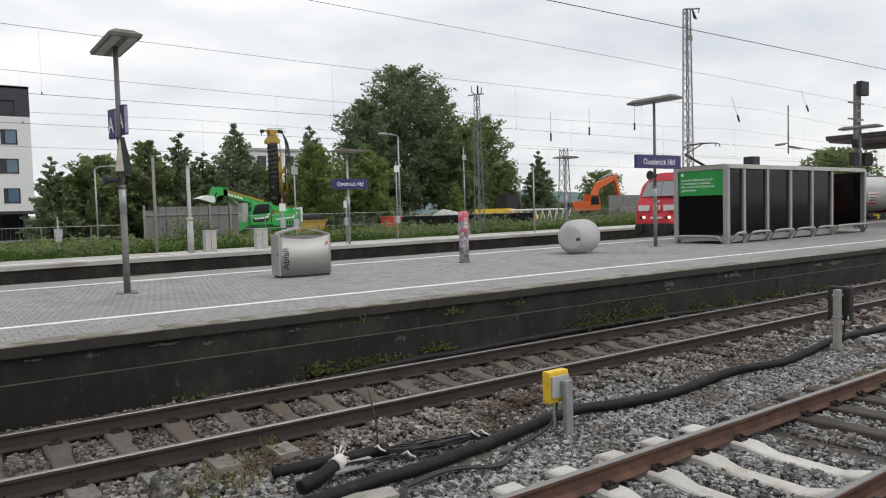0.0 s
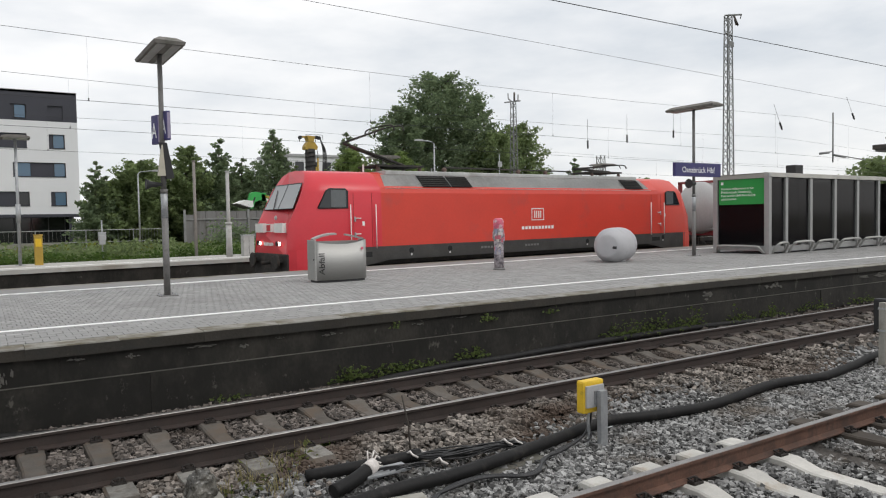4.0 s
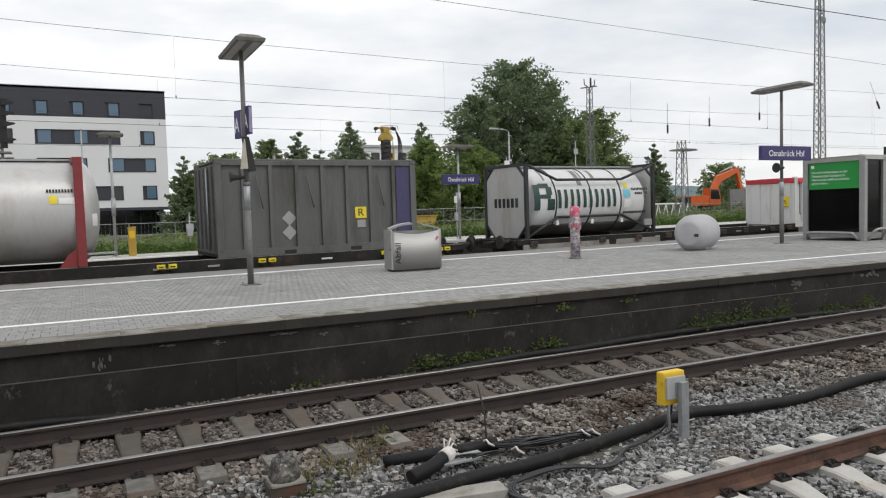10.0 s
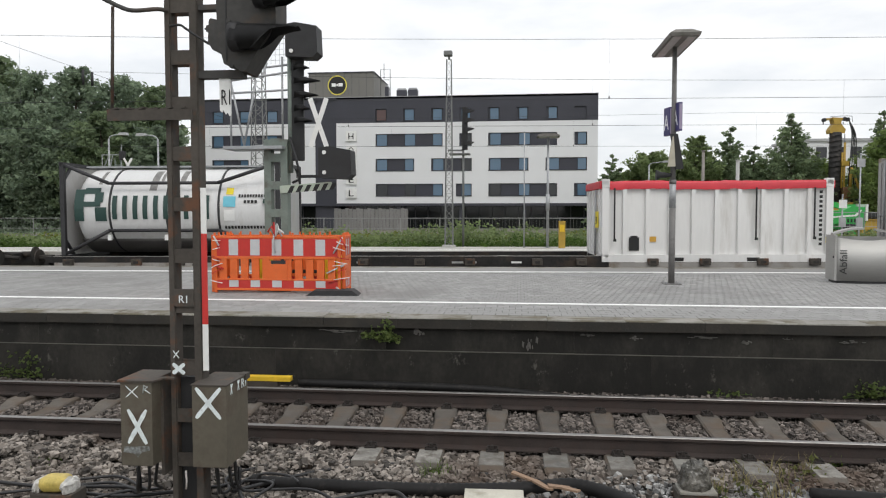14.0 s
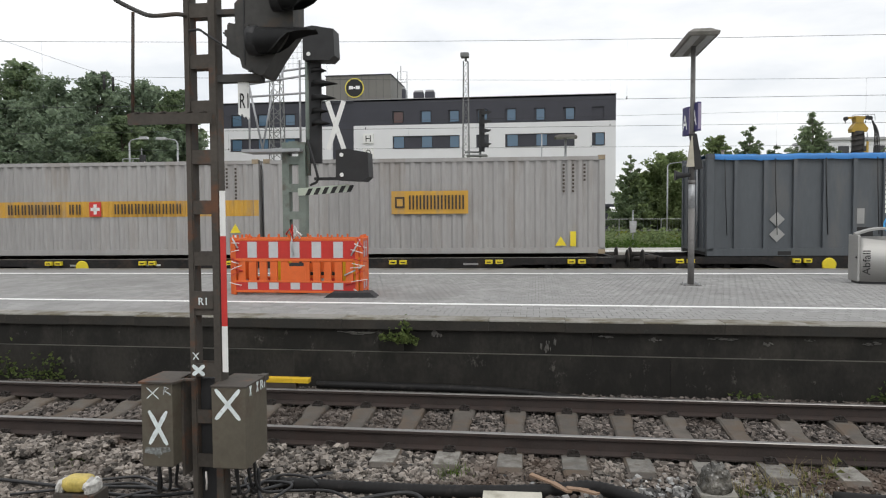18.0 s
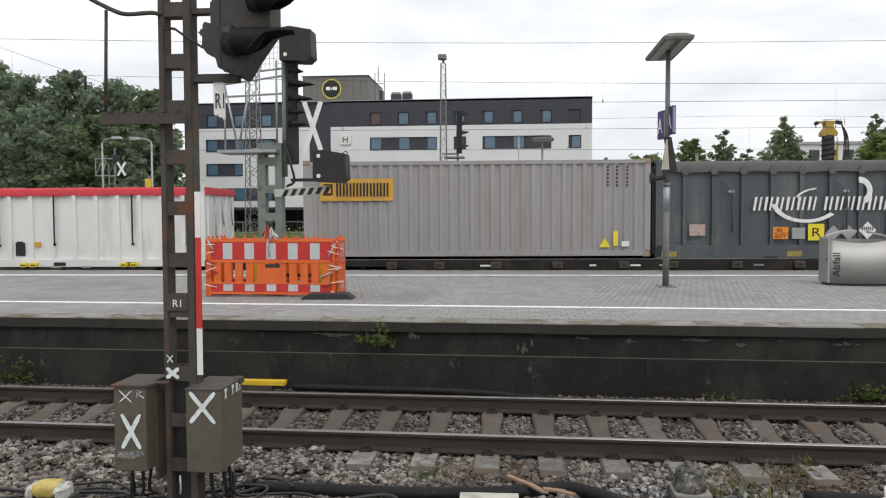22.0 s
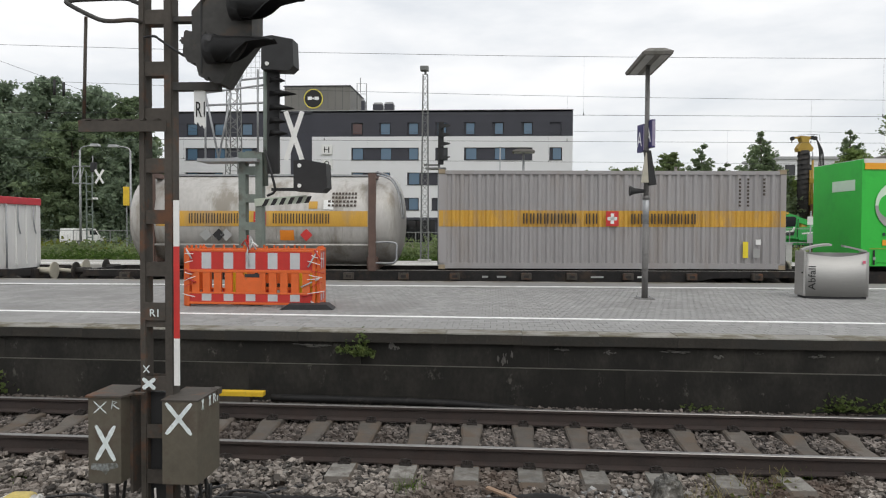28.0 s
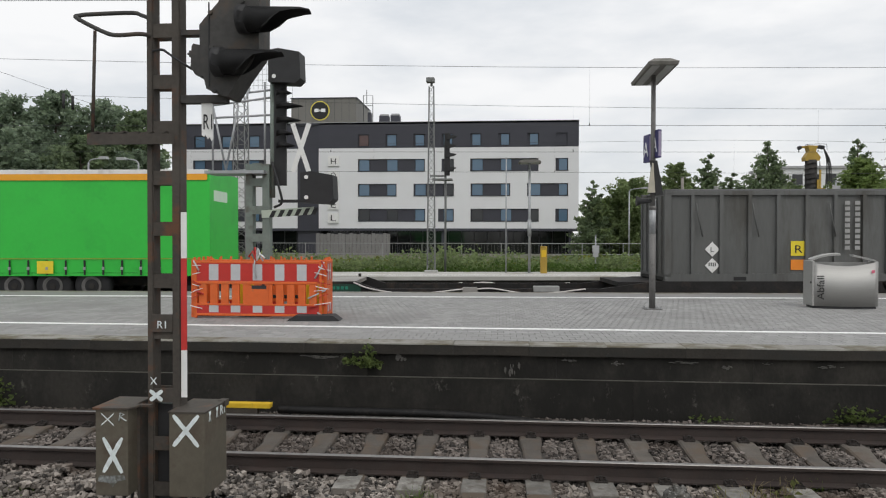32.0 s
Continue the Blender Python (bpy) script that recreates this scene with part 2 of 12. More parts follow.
def lettering(text, size, width=0.0):
    """Flat letters as a bmesh: standing in the xz plane, facing -y, from x = 0 and the baseline z = 0."""
    cu = bpy.data.curves.new("letters", "FONT")
    cu.body, cu.size, cu.extrude = text, size, 0.002
    cu.fill_mode = "BOTH"
    cu.resolution_u = 3
    ob = new("letters", cu)
    me = bpy.data.meshes.new_from_object(ob.evaluated_get(bpy.context.evaluated_depsgraph_get()))
    bm = bmesh.new()
    bm.from_mesh(me)
    bpy.data.objects.remove(ob)
    bpy.data.curves.remove(cu)
    bpy.data.meshes.remove(me)
    if width and bm.verts:
        x1, x0 = max(v.co.x for v in bm.verts), min(v.co.x for v in bm.verts)
        for v in bm.verts:
            v.co.x = (v.co.x - x0) * width / (x1 - x0)
    bm.transform(Matrix.Rotation(radians(90), 4, "X"))
    return bm


def write(name, text, size, m, material, parent, width=0.0, label=""):
    bm = lettering(text, size, width)
    bm.transform(m)
    return part(name, bm, material, parent, label)


def soup(name, verts, faces, material, parent=None, smooth=False):
    """One mesh from arrays: many small pieces joined."""
    me = bpy.data.meshes.new(name)
    verts, faces = np.asarray(verts, np.float32), np.asarray(faces, np.int32)
    k = faces.shape[1]
    me.vertices.add(len(verts))
    me.vertices.foreach_set("co", verts.ravel())
    me.loops.add(faces.size)
    me.loops.foreach_set("vertex_index", faces.ravel())
    me.polygons.add(len(faces))
    me.polygons.foreach_set("loop_start", np.arange(0, faces.size, k, dtype=np.int32))
    me.polygons.foreach_set("use_smooth", np.full(len(faces), smooth))
    me.update(calc_edges=True)
    me.materials.append(material)
    ob = new(name, me)
    if parent is not None:
        ob.parent = parent
    return ob


def cards(rng, centres, size, up=0.3, bend=0.25):
    """Small bent leaves (two triangles each) at the given places, turned at random."""
    n = len(centres)
    a = rng.normal(size=(n, 3))
    a[:, 2] = a[:, 2] * 0.6 - up * 0.3
    a /= np.linalg.norm(a, axis=1, keepdims=True)
    b = rng.normal(size=(n, 3))
    b -= a * (a * b).sum(1, keepdims=True)
    b /= np.linalg.norm(b, axis=1, keepdims=True)
    c = np.cross(a, b)
    s = (size * rng.uniform(0.6, 1.35, n))[:, None]
    p = np.stack([centres - a * s * 0.6, centres + b * s * 0.42 + c * s * bend, centres + a * s * 0.6, centres - b * s * 0.42 + c * s * bend], 1)
    i = np.arange(n)[:, None] * 4
    return p.reshape(-1, 3), np.concatenate([i + [0, 1, 2], i + [0, 2, 3]], 0)

# ---- ground, tracks, platforms ----
SLOPE = 0.066  # the second track and what lies beyond it run this much off the near track
M_EARTH = mat("earth", (0.16, 0.14, 0.11), 0.95, vary=0.35, scale=0.6, fine=14, second=(0.07, 0.1, 0.035), amount=0.6, stain=0.35)
M_BED = mat("ballast_bed", (0.07, 0.062, 0.055), 0.95, vary=0.5, scale=22, fine=70, bump=0.9)
M_STONE = mat("ballast_stone", (0.215, 0.213, 0.208), 0.9, vary=0.25, scale=9, fine=50, island=0.9, bump=0.4, second=(0.14, 0.12, 0.1), amount=0.3, stain=0.7)
M_PAVE = mat("concrete_paver", (0.285, 0.282, 0.275), 0.9, vary=0.09, scale=1.3, fine=40, island=0.11, second=(0.225, 0.222, 0.215), amount=0.3, stain=0.5)
M_SLAB = mat("platform_slab", (0.228, 0.225, 0.219), 0.9, vary=0.07, scale=0.9, fine=45, second=(0.25, 0.243, 0.23), amount=0.35, stain=0.6)
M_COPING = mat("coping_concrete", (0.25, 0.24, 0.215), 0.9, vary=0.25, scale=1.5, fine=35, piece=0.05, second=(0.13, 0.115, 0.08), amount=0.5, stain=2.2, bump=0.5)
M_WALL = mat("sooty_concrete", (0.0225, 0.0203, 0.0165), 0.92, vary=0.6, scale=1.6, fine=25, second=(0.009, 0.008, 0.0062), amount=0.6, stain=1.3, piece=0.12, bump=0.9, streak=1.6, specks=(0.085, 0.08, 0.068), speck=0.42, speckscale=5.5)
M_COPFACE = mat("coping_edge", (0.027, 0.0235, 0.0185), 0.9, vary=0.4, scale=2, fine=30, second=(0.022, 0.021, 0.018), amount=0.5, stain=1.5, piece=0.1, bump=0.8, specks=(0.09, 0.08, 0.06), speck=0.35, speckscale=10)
M_LINE = mat("white_line_paint", (0.86, 0.86, 0.85), 0.6, vary=0.08, scale=3, second=(0.5, 0.49, 0.46), amount=0.12, stain=4)
M_RAIL = mat("rusty_rail", (0.046, 0.035, 0.031), 0.75, 0.2, vary=0.3, scale=3, fine=50, second=(0.05, 0.035, 0.03), amount=0.5, stain=4)
M_RAILRED = mat("red_rusty_rail", (0.125, 0.066, 0.046), 0.8, 0.1, vary=0.35, scale=3, fine=50, second=(0.075, 0.045, 0.035), amount=0.4, stain=5)
M_TREAD = mat("polished_tread", (0.27, 0.26, 0.25), 0.4, 0.75, vary=0.15, scale=8, bump=0.02)
M_SLEEPER = mat("old_sleeper", (0.098, 0.086, 0.074), 0.9, vary=0.25, scale=5, piece=0.22, second=(0.1, 0.075, 0.055), amount=0.5, stain=3)
M_SLEEPERNEW = mat("pale_concrete_sleeper", (0.50, 0.485, 0.45), 0.85, vary=0.14, scale=5, piece=0.08, second=(0.38, 0.33, 0.27), amount=0.25, stain=3)
M_TIMBER = mat("dark_timber", (0.075, 0.062, 0.05), 0.9, vary=0.3, scale=4, fine=40, piece=0.2)
M_CLIP = mat("rail_clip", (0.035, 0.03, 0.027), 0.7, 0.4, vary=0.3)
M_FARCONC = mat("far_platform_concrete", (0.43, 0.42, 0.39), 0.9, vary=0.15, scale=0.7, second=(0.3, 0.28, 0.24), amount=0.3, stain=0.4)

xs = [-3000, -600, -200] + list(range(-120, 181, 20)) + [400, 1000, 3000]
prof_ground = [(-3000, -0.5), (-60, -0.5), (-5.6, -0.5), (2.6, -0.5), (23.0, -0.5), (25.4, 0.35), (30, 0.55), (60, 0.4), (300, 0.3), (4900, 0.2)]


def across(x, y):
    return y + (0.10 * max(-150, min(250, x)) if 3 < y < 61 else 0)


gv = [(x, across(x, y), z) for x in xs for y, z in prof_ground]
gf = [(i * len(prof_ground) + j, (i + 1) * len(prof_ground) + j, (i + 1) * len(prof_ground) + j + 1, i * len(prof_ground) + j + 1) for i in range(len(xs) - 1) for j in range(len(prof_ground) - 1)]
tagged(soup("ground", gv, gf, M_EARTH), "bare earth and weeds around the station tracks", "ground", kind="structure")


def bed(name, x0, x1, y0, y1, z, rough, step, skew=0.0, label=""):
    """An uneven ballast bed."""
    nx, ny = int((x1 - x0) / step) + 1, int((y1 - y0) / step) + 1
    v = []
    for i in range(nx):
        for j in range(ny):
            x, y = x0 + (x1 - x0) * i / (nx - 1), y0 + (y1 - y0) * j / (ny - 1)
            v.append((x, y + skew * x, z(y) + rough * noise.noise((x * 1.3, y * 1.3, 0)) + 0.3 * rough * noise.noise((x * 6, y * 6, 3))))
    f = [(i * ny + j, (i + 1) * ny + j, (i + 1) * ny + j + 1, i * ny + j + 1) for i in range(nx - 1) for j in range(ny - 1)]
    return tagged(soup(name, v, f, M_BED, smooth=True), label, "ballast", kind="structure")


def near_height(y):
    """Ballast height across the near tracks."""
    for a, za, b, zb in ((-9, -0.4, -5.4, -0.4), (-5.4, -0.4, -4.9, -0.235), (-4.9, -0.235, -2.4, -0.235), (-2.4, -0.235, -1.9, -0.30), (-1.9, -0.30, -1.0, -0.31), (-1.0, -0.30, -0.55, -0.215), (-0.55, -0.215, -0.12, -0.215), (-0.12, -0.215, -0.05, -0.24), (-0.05, -0.24, 2.0, -0.23), (2.0, -0.23, 3, -0.14)):
        if a <= y <= b:
            return za + (zb - za) * (y - a) / (b - a)
    return -0.4


bed("ballast_bed_near", -16, 46, -5.6, 2.5, lambda y: near_height(y) - 0.022, 0.012, 0.16, 0.0, "coarse grey crushed stone under the near tracks")
bed("ballast_bed_middle", -60, 120, 11.0, 24.2, lambda y: -0.28, 0.04, 1.2, SLOPE, "dark ballast between the two platforms")

# loose stones: split blocks, uneven
BLOCK_V = np.array([(x, y, z) for x in (-1, 1) for y in (-1, 1) for z in (-1, 1)], float)
BLOCK_F = np.array([(0, 1, 3), (0, 3, 2), (4, 6, 7), (4, 7, 5), (0, 4, 5), (0, 5, 1), (2, 3, 7), (2, 7, 6), (0, 2, 6), (0, 6, 4), (1, 5, 7), (1, 7, 3)])


def stones(name, spots, size, rng, material, label):
    n = len(spots)
    kinds = BLOCK_V[None] * rng.uniform(0.42, 0.95, (60, 8, 3)) * rng.uniform(0.6, 1.35, (60, 1, 3))
    s = size * rng.uniform(0.6, 1.45, n) ** 1.1
    a, b = rng.uniform(0, 2 * np.pi, n), rng.uniform(-1.6, 1.6, n)
    ca, sa, cb, sb = np.cos(a), np.sin(a), np.cos(b), np.sin(b)
    rot = np.stack([np.stack([ca, -sa * cb, sa * sb], -1), np.stack([sa, ca * cb, -ca * sb], -1), np.stack([0 * a, sb, cb], -1)], 1)
    v = np.einsum("nij,nkj->nki", rot, kinds[rng.integers(0, 60, n)]) * s[:, None, None] * [1, 1, 0.85] + spots[:, None, :]
    f = BLOCK_F[None] + 8 * np.arange(n)[:, None, None]
    return tagged(soup(name, v.reshape(-1, 3), f.reshape(-1, 3), material), label, "ballast", kind="stuff")


rng = np.random.default_rng(3)


def scatter(x0, x1, y0, y1, step):
    gx, gy = np.meshgrid(np.arange(x0, x1, step), np.arange(y0, y1, step))
    p = np.stack([gx.ravel(), gy.ravel()], 1) + rng.uniform(-0.48, 0.48, (gx.size, 2)) * step
    z = np.array([near_height(y) for y in p[:, 1]]) + rng.uniform(-0.02, 0.024, len(p))
    return np.c_[p, z]


spots = np.concatenate([scatter(-7.5, 12, -2.2, 2.35, 0.031), scatter(1.5, 12, -4.6, -2.2, 0.033), scatter(12, 24, -4.0, 2.35, 0.085), scatter(24, 42, -3.0, 2.35, 0.15)])
spots = spots[np.abs(spots[:, 1]) > 0.06]
spots = spots[np.abs(spots[:, 1] - 1.505) > 0.06]
spots = spots[(np.abs(spots[:, 1] + 2.93) > 0.06)]


def clear_of(p, y, start, spacing, keep=0.12):
    """Leave the sleepers free of stones, but for a few strays."""
    off = np.abs((p[:, 0] - start + spacing / 2) % spacing - spacing / 2)
    on = (off < 0.145) & (np.abs(p[:, 1] - y) < 1.31)
    outer = np.abs(p[:, 1] - y) > 0.86
    return p[~on | (rng.uniform(size=len(p)) < np.where(outer & (p[:, 1] < y), np.where(np.abs(p[:, 0] - 0.8) < 2.4, 0.6, 0.97), keep * (off > 0.1)))]


spots = clear_of(spots, 0.7525, -11.65, 0.6)
over = (np.abs((spots[:, 0] + 11.95) % 0.6 - 0.3) < 0.15) & (spots[:, 1] < -0.1) & (spots[:, 1] > -0.65) & (np.abs(spots[:, 0] - 0.8) > 2.4)
spots[over, 2] += 0.05
front = spots[:, 1] < -2.2
spots = np.concatenate([spots[~front], clear_of(spots[front & (spots[:, 0] < 7.3)], -3.68, 0.04, 0.63), clear_of(spots[front & (spots[:, 0] >= 7.3)], -3.68, 7.6, 0.63)])
M_STONEDARK = mat("oily_track_stone", (0.122, 0.105, 0.093), 0.9, vary=0.25, scale=9, fine=50, island=0.85, bump=0.3, second=(0.06, 0.045, 0.036), amount=0.4, stain=0.55)
M_STONEBROWN = mat("track_stone", (0.195, 0.173, 0.152), 0.9, vary=0.25, scale=9, fine=50, island=0.85, bump=0.3, second=(0.085, 0.06, 0.045), amount=0.4, stain=0.55)
between = (spots[:, 1] > -0.8 + 0.25 * np.sin(spots[:, 0] * 1.1) + rng.normal(size=len(spots)) * 0.12) | (spots[:, 0] + rng.normal(size=len(spots)) * 1.2 < 0.6)
inner = between & (spots[:, 1] > -0.12)
for pick, name, material, label in ((inner, "track_stones", M_STONEDARK, "sharp-edged dark brown crushed stone between the rails"), (between & ~inner, "verge_stones", M_STONEBROWN, "sharp-edged brown and grey crushed stone beside the track"), (~between, "ballast_stones", M_STONE, "sharp-edged grey crushed stone, loosely heaped")):
    stones(name, spots[pick], np.where(spots[pick][:, 0] < 12, 0.0235, 0.058), rng, material, label)


# ---- rails and sleepers ----
RAIL = [(-0.075, -0.172), (0.075, -0.172), (0.075, -0.16), (0.012, -0.14), (0.009, -0.045), (0.036, -0.032), (0.036, -0.006), (-0.036, -0.006), (-0.036, -0.032), (-0.009, -0.045), (-0.012, -0.14), (-0.075, -0.16)]


def track(name, y, skew, x0, x1, z, rust, label):
    t = empty(name, pose(0, y, z, 0, 0, math.degrees(math.atan(skew))), label, "track", kind="structure")
    for side in (-0.7525, 0.7525):
        r = part("rail", prism([(side + a, b) for a, b in RAIL], "x", x0, x1), rust, t)
        part("tread", prism([(side - 0.03, -0.006), (side + 0.03, -0.006), (side + 0.026, 0.0), (side - 0.026, 0.0)], "x", x0, x1), M_TREAD, r, "bright worn running surface")
    return t


def sleeper_mesh(half, width, top, waist):
    """A concrete sleeper: thick at the rail seats, slimmer in the middle."""
    bm = bmesh.new()
    rows = []
    for y, dz, w in ((-half, -0.03, 0.9), (-half + 0.05, 0.0, 1), (-0.52, 0.0, 1), (-0.3, -waist, 0.82), (0.3, -waist, 0.82), (0.52, 0.0, 1), (half - 0.05, 0.0, 1), (half, -0.03, 0.9)):
        w *= width / 2
        rows.append([bm.verts.new(p) for p in ((-w * 1.15, y, top - 0.2), (-w, y, top + dz - 0.015), (-w + 0.02, y, top + dz), (w - 0.02, y, top + dz), (w, y, top + dz - 0.015), (w * 1.15, y, top - 0.2))])
    for a, b in zip(rows, rows[1:]):
        for k in range(5):
            bm.faces.new((a[k], a[k + 1], b[k + 1], b[k]))
    bm.faces.new(rows[0])
    bm.faces.new(rows[-1][::-1])
    bmesh.ops.recalc_face_normals(bm, faces=bm.faces)
    me = bpy.data.meshes.new("sleeper")
    bm.to_mesh(me)
    bm.free()
    return me


def clip_mesh():
    """Spring clips and bolts of one rail seat pair."""
    bm = bmesh.new()
    for s in (-0.7525, 0.7525):
        for d in (-1, 1):
            box(-0.06, 0.06, s + d * 0.075, s + d * 0.15, -0.172, -0.145, bm)
            tube((0, s + d * 0.115, -0.172), (0, s + d * 0.115, -0.10), 0.018, 6, None, bm)
            pipe([(-0.05, s + d * 0.14, -0.14), (-0.05, s + d * 0.07, -0.125), (0.05, s + d * 0.07, -0.125), (0.05, s + d * 0.14, -0.14)], 0.01, 5, bm)
    me = bpy.data.meshes.new("rail_fastening")
    bm.to_mesh(me)
    bm.free()
    return me


def lay(t, mesh, clips, material, start, stop, spacing=0.6, wander=0.01):
    mesh.materials.append(material)
    clips.materials.append(M_CLIP)
    rr = random.Random(7)
    for k in range(int((stop - start) / spacing)):
        for name, me in (("sleeper", mesh), ("rail_fastening", clips)):
            if name == "rail_fastening" and start + k * spacing > 22:
                continue
            ob = new(name, me)
            ob.parent = t
            ob.matrix_basis = pose(start + k * spacing, 0, 0, 0, 0, rr.uniform(-0.6, 0.6) if name == "sleeper" else 0)


near_track = track("track_1", 0.7525, 0, -16, 60, 0, M_RAIL, "railway track with rusty rails on old sleepers in crushed stone")
lay(near_track, sleeper_mesh(1.3, 0.25, -0.165, 0.05), clip_mesh(), M_SLEEPER, -11.65, 46)
M_SLEEPEREND = mat("dusty_sleeper_end", (0.185, 0.177, 0.16), 0.9, vary=0.35, scale=9, piece=0.3, second=(0.11, 0.097, 0.083), amount=0.45, stain=8)
for k in range(9):
    x = -11.65 + 0.6 * (16 + k)
    part("sleeper_end", box(x - 0.115, x + 0.115, -1.24, -0.87, -0.2, -0.16, None, 0.008), M_SLEEPEREND, near_track, "pale dusty end of a sleeper")
front_track = track("track_2", -3.68, 0, -16, 26, 0, M_RAILRED, "railway track with red-rusted rails on pale concrete sleepers")
lay(front_track, sleeper_mesh(1.3, 0.25, -0.165, 0.05), clip_mesh(), M_SLEEPERNEW, -15.71, 7.2, 0.63)
lay(front_track, sleeper_mesh(1.3, 0.26, -0.165, 0.0), clip_mesh(), M_TIMBER, 7.6, 25, 0.63)
TRAIN_Y, RAIL2 = 13.65, -0.10
for num, yy in ((3, TRAIN_Y), (4, 18.3)):
    t = track(f"track_{num}", yy, SLOPE, -60, 130, RAIL2, M_RAIL, "railway track between the platforms, dark rusty rails")
    lay(t, sleeper_mesh(1.3, 0.25, -0.165, 0.05), clip_mesh(), M_SLEEPER, -18, 60)


# ---- the island platform ----
PZ, PY = 0.76, 2.42


def far_edge(x):
    return 11.72 + SLOPE * x


bm = bmesh.new()
X0, X1 = -60, 130
poly = [(X0, PY + 0.4), (X1, PY + 0.4), (X1, far_edge(X1) - 0.4), (X0, far_edge(X0) - 0.4)]
prism(poly, "z", -0.5, PZ - 0.03, bm)
platform = tagged(link("platform_island", bm, M_SLAB), "long island platform of grey concrete paving", "platform", kind="structure")
top = prism([(X0, PY + 0.35), (X1, PY + 0.35), (X1, far_edge(X1) - 0.35), (X0, far_edge(X0) - 0.35)], "z", PZ - 0.03, PZ - 0.012)
part("paving_bed", top, mat("sandy_joint_filling", (0.085, 0.082, 0.074), 0.95, vary=0.2, scale=6), platform, "dark sand in the paving joints")
for x0, x1, y0 in ((X0, -14.1, PY + 0.36), (34.2, X1, PY + 0.36)):
    part("concrete_surface", prism([(x0, y0), (x1, y0), (x1, far_edge(x1) - 0.365), (x0, far_edge(x0) - 0.365)], "z", PZ - 0.013, PZ - 0.002), M_SLAB, platform)
part("concrete_surface", prism([(30.12, 4.17), (34.19, 4.17), (34.19, far_edge(34.19) - 0.365), (30.12, far_edge(30.12) - 0.365)], "z", PZ - 0.013, PZ - 0.002), M_SLAB, platform)
part("concrete_surface", prism([(-14.09, 10.21 - SLOPE * 14.09), (30.11, 10.21 + SLOPE * 30.11), (30.11, far_edge(30.11) - 0.365), (-14.09, far_edge(-14.09) - 0.365)], "z", PZ - 0.013, PZ - 0.002), M_SLAB, platform)
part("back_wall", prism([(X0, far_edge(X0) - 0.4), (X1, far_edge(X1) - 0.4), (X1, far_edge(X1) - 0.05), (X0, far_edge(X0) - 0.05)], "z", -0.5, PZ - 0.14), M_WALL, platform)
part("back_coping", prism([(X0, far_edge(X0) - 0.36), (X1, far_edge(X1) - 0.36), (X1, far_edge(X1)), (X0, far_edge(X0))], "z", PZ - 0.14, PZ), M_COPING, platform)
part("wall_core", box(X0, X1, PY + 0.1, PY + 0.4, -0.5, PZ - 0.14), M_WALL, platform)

# wall blocks under the edge, a ledge halfway, coping stones on top
rr = random.Random(11)


def block(name, x0, x1, y0, y1, z0, z1, bevel=0.012):
    bm = box(x0, x1, y0, y1, z0, z1, None, 0)
    for v in bm.verts:
        if v.co.y < y0 + 0.001 and v.co.z > z1 - 0.001:
            v.co.y += bevel
    me = bpy.data.meshes.new(name)
    bm.to_mesh(me)
    bm.free()
    return me


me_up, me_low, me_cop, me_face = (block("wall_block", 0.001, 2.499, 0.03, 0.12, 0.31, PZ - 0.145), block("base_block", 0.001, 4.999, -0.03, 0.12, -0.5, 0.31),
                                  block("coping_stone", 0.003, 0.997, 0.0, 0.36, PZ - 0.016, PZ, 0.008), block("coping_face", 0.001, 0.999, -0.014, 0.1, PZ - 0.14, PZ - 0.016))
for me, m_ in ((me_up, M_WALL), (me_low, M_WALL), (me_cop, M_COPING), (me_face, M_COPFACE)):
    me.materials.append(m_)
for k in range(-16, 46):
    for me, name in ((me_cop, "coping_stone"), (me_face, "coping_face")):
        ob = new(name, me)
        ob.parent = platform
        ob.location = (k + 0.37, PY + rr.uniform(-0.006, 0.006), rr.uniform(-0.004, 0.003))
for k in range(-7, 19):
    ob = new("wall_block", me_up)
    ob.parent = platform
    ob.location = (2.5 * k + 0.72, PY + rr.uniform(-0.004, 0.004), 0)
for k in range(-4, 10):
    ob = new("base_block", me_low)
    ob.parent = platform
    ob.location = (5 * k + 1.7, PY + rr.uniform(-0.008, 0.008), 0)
# pale ledge strip: dust, with the sky's highlight on the ledge painted in
M_LEDGELIGHT = mat("dusty_ledge_highlight", (0.09, 0.085, 0.072), 0.95, vary=0.4, scale=2, fine=20, second=(0.05, 0.048, 0.042), amount=0.45, stain=2)
part("ledge_dust", box(-18, 46, PY - 0.02, PY + 0.035, 0.309, 0.316), M_LEDGELIGHT, platform, "dusty top of the wall ledge with its highlight painted in")
part("wall_far_end", box(46, X1, PY, PY + 0.12, -0.5, PZ), M_WALL, platform)
part("wall_far_start", box(X0, -18, PY, PY + 0.12, -0.5, PZ), M_WALL, platform)
M_EFFLOR = mat("lime_bloom", (0.1, 0.096, 0.086), 0.9, vary=0.3, scale=20, second=(0.09, 0.085, 0.08), amount=0.35, stain=14)
